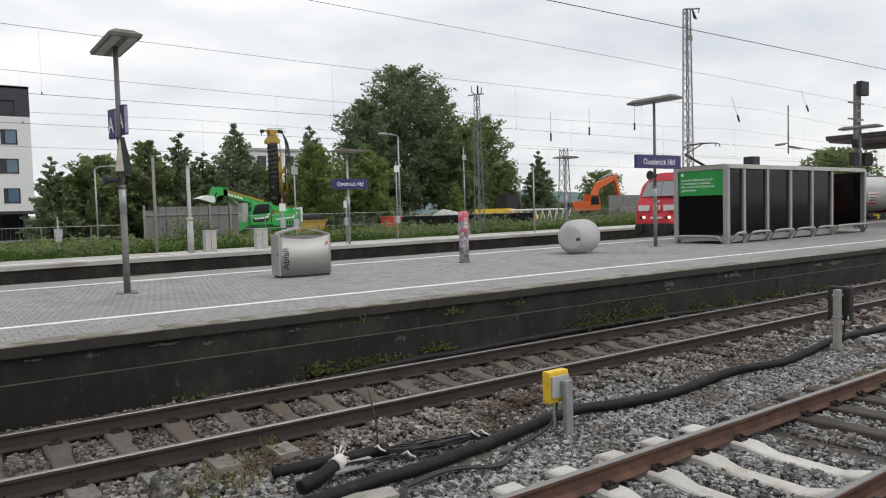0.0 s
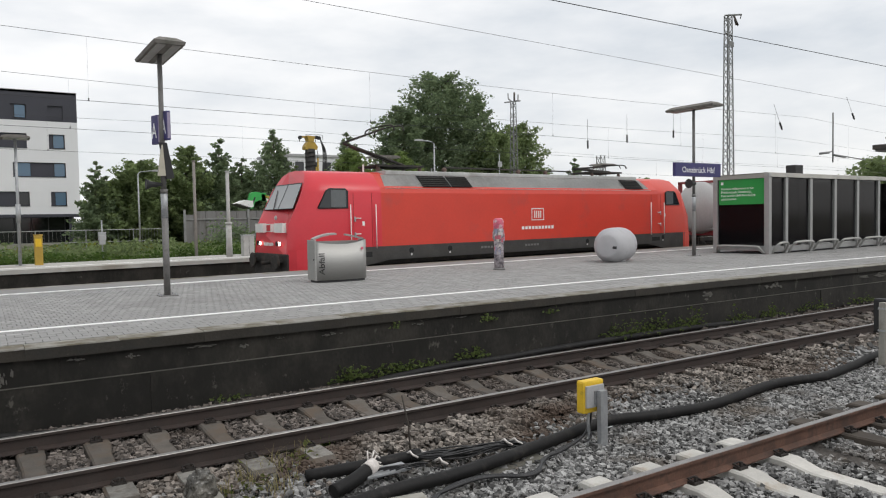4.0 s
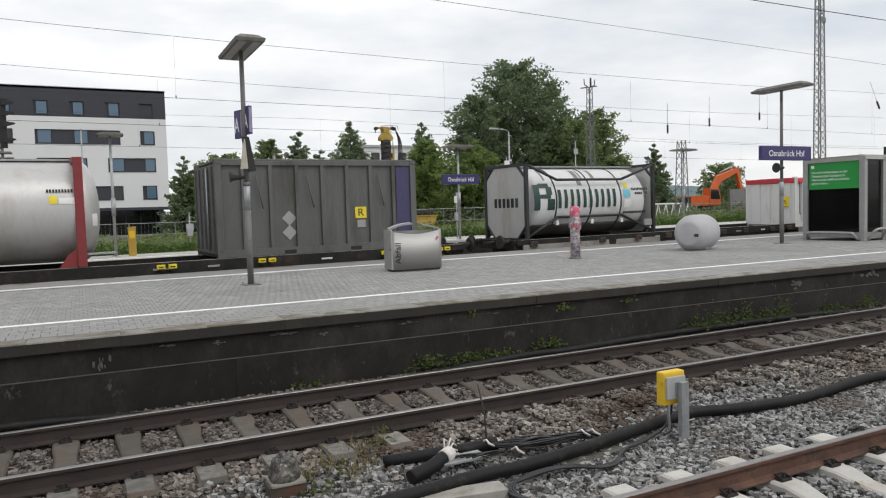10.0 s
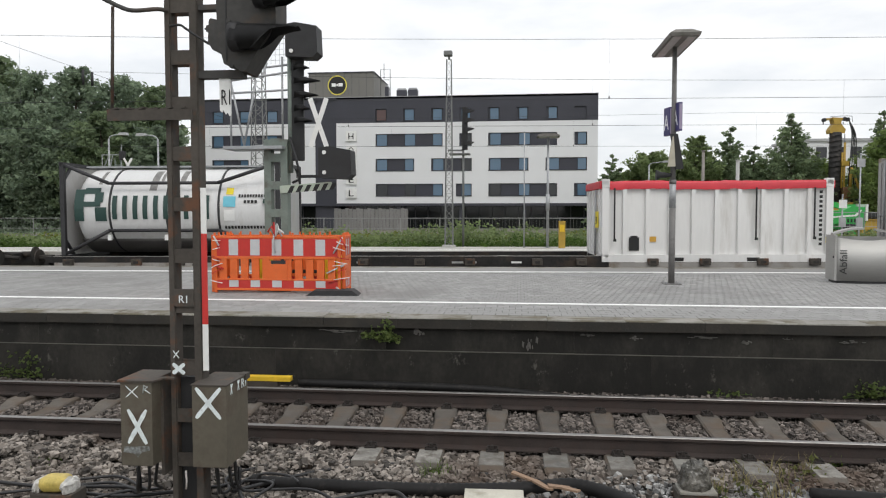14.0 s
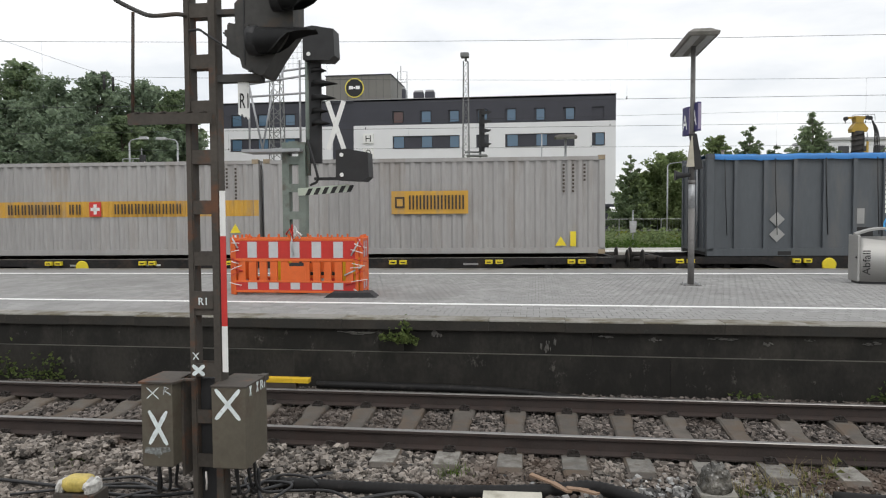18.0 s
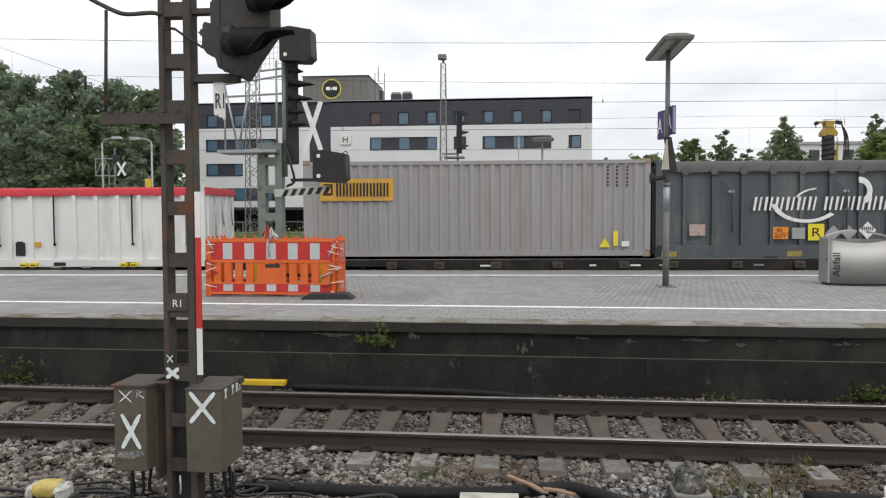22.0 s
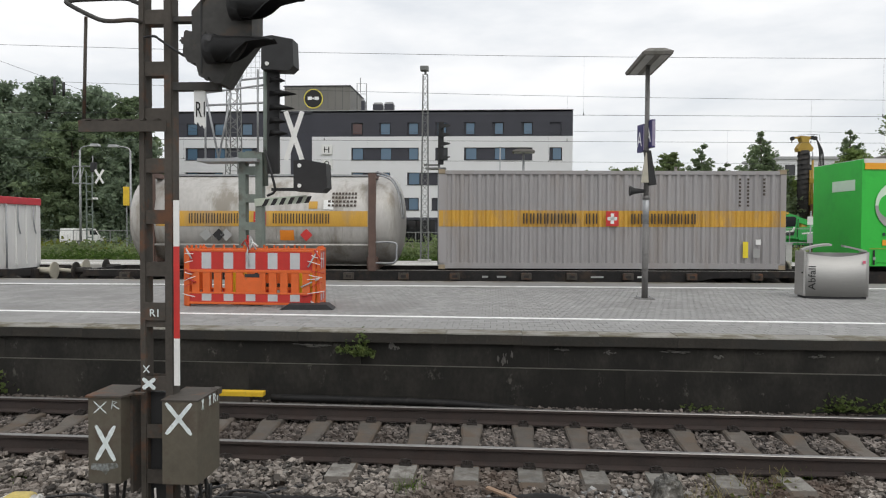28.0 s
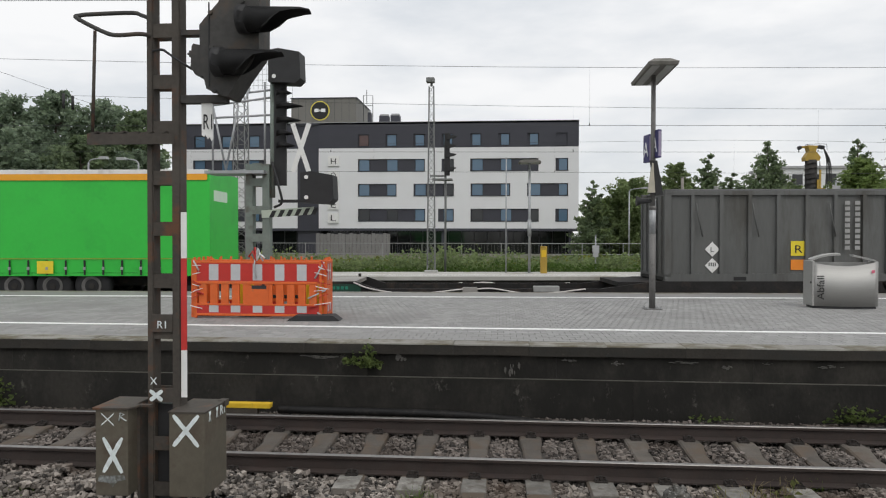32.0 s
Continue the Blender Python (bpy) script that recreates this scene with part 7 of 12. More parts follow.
    # side window, door
    for y in (-1.495, 1.495):
        o = -0.008 if y < 0 else 0.008
        bm = bmesh.new()
        m = 0.28 if s < 0 else 0.06
        xs_ = [(s * (8.28 + m), 2.5), (s * (7.32 + m), 2.5), (s * (7.32 + m), 3.0), (s * (7.4 + m), 3.07), (s * (7.92 + m), 3.07), (s * (8.02 + m), 3.0)]
        f = bm.faces.new([bm.verts.new((a, y + o, b)) for a, b in xs_])
        part("side_window", bm, M_CABGLASS, cab, "dark cab side window")
        part("window_gasket", pipe([(a, y + o, b) for a, b in xs_ + xs_[:1]], 0.022, 5), M_INK, cab)
        # lighter sheet on the dark glass: a sky reflection put in as colour
        part("window_blind", box(min(s * (7.38 + m), s * (7.86 + m)), max(s * (7.38 + m), s * (7.86 + m)), y + 1.3 * o - 0.002, y + 1.3 * o + 0.002, 2.53, 3.04), mat("painted_pane_reflection", (0.11, 0.12, 0.125), 0.08, vary=0.08, bump=0.0), cab, "paler patch for the sky's reflection in the cab window")
        m = 0.56 if s < 0 else 0.25
        for dx in (6.98 + m, 6.12 + m):
            part("handrail", tube((s * dx, y + 9 * o, 1.24), (s * dx, y + 9 * o, 2.6), 0.016, 8), M_WHITE, cab, "pale door handrail")
        for dx in (6.85 + m, 6.22 + m):
            part("door_seam", box(s * dx - 0.005, s * dx + 0.005, y - 0.004, y + 0.004, 1.3, 2.95), M_SEAM, cab)
        for z in (1.7, 2.18):
            part("door_handle", tube((s * (6.8 + m), y + 4 * o, z), (s * (6.62 + m), y + 4 * o, z), 0.016, 8), M_WHITE, cab)
            part("handle_plate", box(s * (6.81 + m) - 0.03, s * (6.81 + m) + 0.03, y + 2 * o - 0.008, y + 2 * o + 0.008, z - 0.1, z + 0.05, None, 0.006), M_GALV, cab)
        part("door_step", box(min(s * (6.25 + m), s * (6.75 + m)), max(s * (6.25 + m), s * (6.75 + m)), y + o - 0.01, y + o + 0.01, 0.98, 1.14, None, 0.008), M_INK, cab)
part("underframe", box(-8.9, 8.9, -1.3, 1.3, 0.72, 1.05), M_UNDER, loco)
# grey skirt band along both sides
for y in (-1.5, 1.5):
    o = -0.006 if y < 0 else 0.006
    bm = bmesh.new()
    prof = [(-8.5, 0.5), (-8.55, 0.9), (-8.46, 1.29), (8.72, 1.29), (8.64, 0.6), (7.7, 0.56), (7.2, 0.66), (6.5, 0.8), (6.2, 0.86), (-6.2, 0.86), (-6.9, 0.74), (-7.7, 0.52)]
    f = bm.faces.new([bm.verts.new((a, y + o, b)) for a, b in prof])
    bmesh.ops.solidify(bm, geom=[f], thickness=0.01)
    part("skirt", bm, M_LOCOGREY, loco, "dusty grey skirt band")
    for s in (-1, 1):
        bm = bmesh.new()
        line = [(8.6, 1.0), (8.72, 0.998), (9.0, 0.955), (9.2, 0.915), (9.38, 0.8)]
        lo, hi = [[bm.verts.new((s * a, y * b * 1.001 + o, z)) for a, b in line] for z in (0.48 if s < 0 else 0.6, 1.29)]
        for k in range(4):
            bm.faces.new((lo[k], lo[k + 1], hi[k + 1], hi[k]))
        part("nose_skirt", bm, M_LOCONOSE if s < 0 else M_LOCORED, loco, "red apron round the nose")
    for x in (-5.4, -3.9, 2.6, 7.2):
        part("skirt_port", tube((x, y + 2 * o, 1.12), (x, y + 3 * o, 1.12), 0.09, 14), M_INK, loco)
        part("skirt_plate", box(x - 0.03, x + 0.03, y + 2 * o - 0.004, y + 2 * o + 0.004, 0.96, 1.03), M_WHITE, loco)
    for x in (-2.6, -0.6, 3.6, 4.6):
        bars("skirt_marking", x, x + 0.7, 1.06, 0.07, 5, M_LABELGREY, loco, -1.5, 0.02)
tile("side_logo", -0.25, 0.35, 1.98, 2.42, M_WHITE, loco, -1.49, 0.01, "plain white company panel")
tile("side_logo_inner", -0.22, 0.32, 2.01, 2.39, M_LOCORED, loco, -1.49, 0.014)
blocks("logo_block", -0.13, 0.27, 2.07, 2.33, 2, M_WHITE, loco, -1.49, 0.018, 0.7)
bars("number_bar", -0.72, 0.88, 1.66, 0.11, 10, M_WHITE, loco, -1.49, 0.008)
tile("cab_digit", -6.9 - 0.22, -6.9 - 0.14, 1.95, 2.08, M_WHITE, loco, -1.49, 0.008)
write("cab_digit", "1", 0.2, pose(7.34, -1.502, 1.99), M_WHITE, loco, 0.05)
# roof
for y in (-1, 1):
    bm = bmesh.new()
    f = bm.faces.new([bm.verts.new(p) for p in ((-6.28, y * 1.455, 3.10), (6.5, y * 1.455, 3.10), (6.2, y * 1.035, 3.56), (-6.2, y * 1.035, 3.56))])
    bmesh.ops.solidify(bm, geom=[f], thickness=0.02)
    part("roof_slope", bm, M_LOCOROOF, loco, "grey roof slope")
    for x0, x1 in ((-4.85, -3.8), (-3.7, -2.9), (4.95, 6.0)):
        bm = bmesh.new()
        f = bm.faces.new([bm.verts.new(p) for p in ((x0, y * 1.44, 3.16), (x1 + 0.06, y * 1.44, 3.16), (x1 - 0.02, y * 1.08, 3.545), (x0 - 0.06, y * 1.08, 3.545))])
        bmesh.ops.solidify(bm, geom=[f], thickness=0.03)
        v = part("roof_grille", bm, M_INK, loco, "black ventilation grille")
        for k in range(5):
            z = 3.2 + 0.07 * k
            part("grille_slat", box(x0, x1, y * (1.44 - (z - 3.16) * 0.93) - 0.02 - 0.02 * (y < 0), y * (1.44 - (z - 3.16) * 0.93) + 0.02, z, z + 0.012), M_LOCOGREY, v)
part("roof_deck", box(-6.0, 6.1, -1.03, 1.03, 3.56, 3.70, None, 0.03), M_LOCOROOF, loco)


def pantograph(x, up, s):
    p = part("pantograph", box(x - 0.9, x + 0.9, -0.6, 0.6, 3.86, 3.92), M_UNDER, loco)
    for dx in (-0.8, 0.8):
        for y in (-0.5, 0.5):
            part("insulator", turned([(0.05, 0), (0.09, 0.03), (0.05, 0.06), (0.09, 0.09), (0.05, 0.12), (0.06, 0.16)], (x + dx, y, 3.70), "z", 12), M_FRAMEBROWN, p)
    if up:
        k1, k2 = (x - s * 1.75, 4.62), (x - s * 0.35, 5.20)
        k1 = (x + s * 1.75, 4.62)
        part("lower_arm", tube((x - s * 0.5, 0, 3.95), (k1[0], 0, k1[1]), 0.05, 8), M_UNDER, p)
        part("upper_arm", tube((k1[0], 0, k1[1]), (k2[0] + s * 0.6, 0, 5.18), 0.035, 8), M_UNDER, p)
        part("thrust_rod", tube((x - s * 0.2, 0, 3.95), (k1[0] - s * 0.2, 0, k1[1] - 0.12), 0.02, 6), M_UNDER, p)
        hx = k2[0] + s * 0.6
        for d in (-0.18, 0.18):
            part("contact_strip", pipe(smooth_path([(hx + d, -0.95, 5.0), (hx + d, -0.7, 5.2), (hx + d, 0.7, 5.2), (hx + d, 0.95, 5.0)], 4), 0.025, 6), M_UNDER, p)
    else:
        part("lower_arm", tube((x - s * 0.8, 0, 3.95), (x + s * 1.3, 0, 4.05), 0.05, 8), M_UNDER, p)
        part("upper_arm", tube((x + s * 1.3, 0, 4.05), (x - s * 0.6, 0, 4.18), 0.035, 8), M_UNDER, p)
        for d in (-0.18, 0.18):
            part("contact_strip", pipe(smooth_path([(x - s * 0.6 + d, -0.95, 4.05), (x - s * 0.6 + d, -0.7, 4.2), (x - s * 0.6 + d, 0.7, 4.2), (x - s * 0.6 + d, 0.95, 4.05)], 4), 0.025, 6), M_UNDER, p)
    return p


pantograph(-5.15, True, -1)
pantograph(4.8, False, -1)
for x in (-3.2, 0.2, 1.6):
    part("roof_insulator", turned([(0.06, 0), (0.1, 0.04), (0.06, 0.08), (0.1, 0.12), (0.05, 0.2)], (x, -0.3, 3.70), "z", 12), M_FRAMEBROWN, loco)
part("roof_bar", tube((-3.2, -0.3, 3.9), (3.0, -0.3, 3.9), 0.025, 6), M_UNDER, loco)
part("roof_aerial", tube((-6.2, 0, 3.68), (-6.2, 0, 3.95), 0.03, 6), M_WHITE, loco)
part("underframe", box(-8.6, 8.6, -1.3, 1.3, 0.2, 0.66), M_UNDER, loco)
for x in (-5.6, 5.6):
    part("bogie_frame", box(x - 1.9, x + 1.9, -1.25, -1.1, 0.2, 0.5, None, 0.04), M_UNDER, loco)
    for d in (-1.3, 1.3):
        wheelset(loco, x + d, 0.62)
for s in (-1, 1):
    buffers(loco, s * 9.2, s)

for ob in loco.children_recursive:
    if ob.type == "MESH" and ob.parent.name.split(".")[0] != "wheelset" and ob.name.split(".")[0] not in ("wheelset", "wheel", "axle"):
        for v in ob.data.vertices:
            v.co.x *= 1.036

# -- wagon 1: silver tank and an old grey open box --
CZ = 1.02
flat_wagon("container_wagon", -47.9, -28.75, "dark flat container wagon with yellow folding spigots", spigots=(-46.5, -44.2, -41.8, -37.8, -35.2, -31.5, -29.6))
tk = vehicle("tank_container", -42.78, "silver tank container held between dark red end frames", "tank container", "containers of the train")
vessel(tk, -3.62, 3.62, 2.37, 1.27, M_TANK, "tank", True, 0.42)
for x in (-3.09, 3.09):
    part("end_frame", box(x - 0.1, x + 0.1, NEAR - 0.045, NEAR + 0.075, CZ, 3.66, None, 0.01), M_FRAMERED, tk, "dark red end frame")
    part("end_frame", box(x - 0.1, x + 0.1, -NEAR - 0.12, -NEAR, CZ, 3.66), M_FRAMERED, tk)
    part("frame_head", box(x - 0.1, x + 0.1, NEAR, -NEAR, 3.56, 3.67), M_FRAMERED, tk)
    part("saddle", prism([(-1.2, CZ), (1.2, CZ), (1.2, CZ + 0.35), (0.6, CZ + 0.2), (-0.6, CZ + 0.2), (-1.2, CZ + 0.35)], "x", x - 0.14 if x > 0 else x - 0.1, x + 0.1 if x > 0 else x + 0.35), M_FRAMERED, tk)
    part("saddle_wing", prism([(x - math.copysign(0.1, x), CZ), (x - math.copysign(0.5, x), CZ), (x - math.copysign(0.3, x), CZ + 0.3), (x - math.copysign(0.1, x), CZ + 0.45)], "y", NEAR + 0.02, NEAR + 0.07), M_FRAMERED, tk)
part("ladder_plate", box(-4.0, -3.0, NEAR - 0.02, NEAR + 0.3, CZ + 0.32, CZ + 0.36), M_GALV, tk)
part("ladder_plate", box(3.2, 3.85, NEAR - 0.02, NEAR + 0.3, CZ + 0.28, CZ + 0.32), M_GALV, tk)
part("walkway", box(-3.0, 3.0, -0.35, 0.35, 3.63, 3.68), M_GALV, tk)
for x in (-1.2, 1.2):
    part("manhole", turned([(0.3, 0), (0.3, 0.12), (0.2, 0.16)], (x, 0, 3.6), "z", 16), M_GALV, tk)


def on_tank(name, x0, x1, z0, z1, zc, r, material, parent, proud=0.012, label=""):
    """A sheet bent round a tank's flank."""
    bm = bmesh.new()
    rows = []
    for k in range(9):
        z = z0 + (z1 - z0) * k / 8
        y = -math.sqrt(max(0.0, (r + proud) ** 2 - (z - zc) ** 2))
        rows.append([bm.verts.new((x, y, z)) for x in (x0, x1)])
    for a, b in zip(rows, rows[1:]):
        bm.faces.new((a[0], a[1], b[1], b[0]))
    return part(name, bm, material, parent, label)


def tank_blocks(name, x0, x1, z0, z1, n, zc, r, material, parent, fill=0.7, proud=0.02, paired=False):
    w = (x1 - x0) / n
    for k in range(n):
        a, b = x0 + k * w, x0 + (k + fill) * w
        for p, q in (((a, a + 0.32 * (b - a)), (b - 0.32 * (b - a), b)) if paired else ((a, b),)):
            on_tank(name, p, q, z0, z1, zc, r, material, parent, proud, "plain shape of the company mark")


on_tank("white_sign", -2.42, -0.72, 1.68, 2.48, 2.37, 1.27, M_WHITE, tk, 0.012, "white company sign with plain bars")
on_tank("red_strip", -2.42, -0.72, 1.68, 1.80, 2.37, 1.27, M_RED, tk, 0.016)
tank_blocks("sign_bar", -2.3, -1.2, 2.27, 2.39, 9, 2.37, 1.27, M_RED, tk)
on_tank("sign_mark", -1.1, -0.82, 2.24, 2.42, 2.37, 1.27, M_RED, tk, 0.02)
tank_blocks("sign_bar", -2.2, -0.85, 2.07, 2.15, 12, 2.37, 1.27, M_INK, tk)
tank_blocks("sign_bar", -2.2, -0.85, 1.87, 1.99, 10, 2.37, 1.27, M_INK, tk)
on_tank("side_hatch", 0.28, 1.35, 1.75, 2.75, 2.37, 1.27, mat("hatch_steel", (0.47, 0.47, 0.465), 0.4, 0.4, vary=0.08), tk, 0.01, "rectangular panel on the tank")
tank_blocks("hatch_bar", 0.6, 1.05, 2.18, 2.22, 5, 2.37, 1.27, M_INK, tk)
on_tank("yellow_label", 2.45, 2.62, 2.55, 2.75, 2.37, 1.27, M_LABELYELLOW, tk, 0.014)
on_tank("white_label", 2.65, 3.0, 2.55, 2.7, 2.37, 1.27, M_WHITE, tk, 0.014)
tank_blocks("code_bar", 2.4, 2.98, 2.82, 2.90, 9, 2.37, 1.27, M_INK, tk)
for x in (-3.3, 3.35):
    on_tank("end_label", x - 0.12, x + 0.12, 2.0, 2.3, 2.37, 1.14, M_WHITE, tk, 0.03)

g1 = ribbed_container("open_container", -36.5, -30.48, CZ, 3.62, M_COLD, "weathered grey open-top container with upright ribs", 8, None)
part("end_strip", box(2.36, 2.82, NEAR + 0.055, NEAR + 0.072, 1.2, 3.45), M_PURPLE, g1, "faded purple strip")
part("rim_tarp", box(-2.9, 2.95, -1.2, 1.2, 3.58, 3.66, None, 0.03), M_TARPGREY, g1)
for z in (1.62, 2.02):
    diamond("hazard_diamond", -1.0, z, 0.21, M_LABELGREY, g1, NEAR + 0.08)
tile("yellow_label", 1.0, 1.36, 1.95, 2.28, M_LABELYELLOW, g1, NEAR + 0.08, 0.01, "yellow label with a letter")
write("label_letter", "R", 0.3, pose(1.1, NEAR + 0.066, 2.02), M_INK, g1, 0.18)
tile("grey_label", 1.06, 1.32, 1.68, 1.9, M_LABELGREY, g1, NEAR + 0.08, 0.01)
for x in (-1.9, -0.45, 1.75):
    part("lever", pipe([(x, NEAR + 0.02, 3.2), (x + 0.03, NEAR - 0.01, 2.9), (x + 0.16, NEAR - 0.01, 2.3)], 0.02, 6), M_COLD, g1)

# -- wagon 2: white-lettered tank in a black frame, white open box --
wg = flat_wagon("container_wagon", -26.75, -4.55, "flat container wagon with grey side sills under its loads", M_WAGON, 0.22, pale=True, low=(-11.5, -5.44))
for u0, u1 in ((-26.5, -20.0), (-11.3, -4.8)):
    part("side_panel", box(u0 + 15.65, u1 + 15.65, -1.29, -1.271, 0.62, 0.835), M_WAGONGREY, wg, "pale grey sill panel")
for s in (-1, 1):
    part("dusty_top", box(-10.9, 4.1, s * 1.22 - 0.055, s * 1.22 + 0.055, 1.0, 1.008), M_WAGONGREY, wg, "dusty top of the sill")
rn = vehicle("framed_tank", -23.24, "silver tank in a black frame with dark lettering blocks", "tank container", "containers of the train")
vessel(rn, -2.93, 2.93, 2.27, 1.2, M_TANKPALE, "tank", True, 0.5)
FB = M_FRAMEBLACK
for x in (-3.0, 3.0):
    for y in (NEAR, -NEAR - 0.12):
        part("corner_post", box(x - 0.06, x + 0.06, y, y + 0.12, CZ - 0.08, 3.6, None, 0.008), FB, rn)
    for z in (CZ - 0.08, 3.5):
        part("end_beam", box(x - 0.06, x + 0.06, NEAR, -NEAR, z, z + 0.1), FB, rn)
    for sy in (-1, 1):
        for z0, z1 in ((CZ + 0.5, CZ - 0.0), (3.05, 3.55)):
            part("end_brace", tube((x, sy * 1.2, z0), (x, sy * 0.7, z1), 0.05, 6), FB, rn)
    part("end_plate", prism([(-1.15, 1.5), (-0.65, 1.05), (0.65, 1.05), (1.15, 1.5), (1.15, 3.05), (0.65, 3.5), (-0.65, 3.5), (-1.15, 3.05)], "x", x - 0.02, x + 0.02), M_TANK, rn, "pale end plate")
for y in (NEAR + 0.05, -NEAR - 0.05):
    part("side_rail", tube((-1.7, y, 3.02), (1.35, y, 3.02), 0.045, 8), FB, rn)
    part("side_rail", tube((-1.7, y, 1.72), (1.35, y, 1.72), 0.045, 8), FB, rn)
    for a, b in (((-3.0, 3.55), (-1.7, 3.02)), ((3.0, 3.55), (1.35, 3.02)), ((-3.0, 1.05), (-1.7, 1.72)), ((3.0, 1.05), (1.35, 1.72))):
        part("side_brace", tube((a[0], y, a[1]), (b[0], y, b[1]), 0.05, 8), FB, rn)
for x in (-1.7, -0.1, 1.35):
    hoop(rn, x, 2.27, 1.2, FB, 0.03)
    part("hoop_clip", box(x - 0.05, x + 0.05, NEAR + 0.02, NEAR + 0.09, 1.45, 1.6), M_WHITE, rn)
part("walkway", box(-2.8, 2.8, -0.3, 0.3, 3.5, 3.55), M_GALV, rn)
# dark sheet hugging the tank's belly: its underside shade, put in as colour
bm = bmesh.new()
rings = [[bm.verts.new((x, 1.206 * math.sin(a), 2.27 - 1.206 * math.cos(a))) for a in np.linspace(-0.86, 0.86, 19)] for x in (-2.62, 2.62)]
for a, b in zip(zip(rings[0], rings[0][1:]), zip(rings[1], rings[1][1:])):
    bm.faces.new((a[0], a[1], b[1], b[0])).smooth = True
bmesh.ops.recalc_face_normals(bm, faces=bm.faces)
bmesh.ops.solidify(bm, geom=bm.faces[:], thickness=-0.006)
part("low_shell", bm, M_TANKLOW, rn, "dark sheet with the shade of the tank's underside painted in")
for a, b, z0_, z1_ in ((-2.68, -2.42, 1.98, 2.86), (-2.42, -1.98, 2.74, 2.9), (-2.12, -1.88, 2.5, 2.78), (-2.42, -1.95, 2.38, 2.52), (-2.1, -1.78, 1.98, 2.36)):
    on_tank("mark_piece", a, b, z0_, z1_, 2.27, 1.2, M_LOGOGREEN, rn, 0.02, "dark green piece of the company mark")
tank_blocks("mark_block", -1.62, 1.25, 2.03, 2.68, 5, 2.27, 1.2, M_LOGOGREEN, rn, 0.72, 0.02, True)
M_SOOTSTREAK = mat("soot_streak", (0.22, 0.215, 0.205), 0.6, 0.1, vary=0.4, scale=6, streak=6)
for a, b, z in ((-0.62, -0.42, 2.82), (-0.36, -0.27, 3.0), (0.18, 0.34, 3.05), (-2.1, -2.0, 3.0)):
    on_tank("soot_streak", a, b, z, 3.38, 2.27, 1.2, M_SOOTSTREAK, rn, 0.004, "dark soot run down the tank")
on_tank("blue_label", 1.48, 1.82, 2.36, 2.65, 2.27, 1.2, M_LABELBLUE, rn, 0.014)
on_tank("warning_label", 1.55, 1.75, 2.7, 2.88, 2.27, 1.2, M_LABELYELLOW, rn, 0.014)
on_tank("paper_label", 1.5, 1.8, 1.98, 2.28, 2.27, 1.2, M_WHITE, rn, 0.014)
tank_blocks("code_bar", 1.9, 2.75, 2.62, 2.70, 11, 2.27, 1.2, M_INK, rn)
tank_blocks("code_bar", 2.05, 2.45, 2.46, 2.54, 4, 2.27, 1.2, M_INK, rn)
tank_blocks("code_bar", 1.5, 2.65, 1.76, 1.84, 13, 2.27, 1.2, M_INK, rn)
on_tank("green_dot", 2.58, 2.7, 2.45, 2.57, 2.27, 1.18, M_LOGOGREEN, rn, 0.03)
part("document_box", box(2.5, 2.9, NEAR + 0.02, NEAR + 0.12, 1.28, 1.52, None, 0.02), M_LABELGREY, rn)
for k in range(6):
    part("end_mark", box(-3.03, -3.022, -0.75 + k * 0.25, -0.75 + k * 0.25 + 0.16, 2.1, 2.42), M_LOGOGREEN if k == 0 else M_INK, rn)


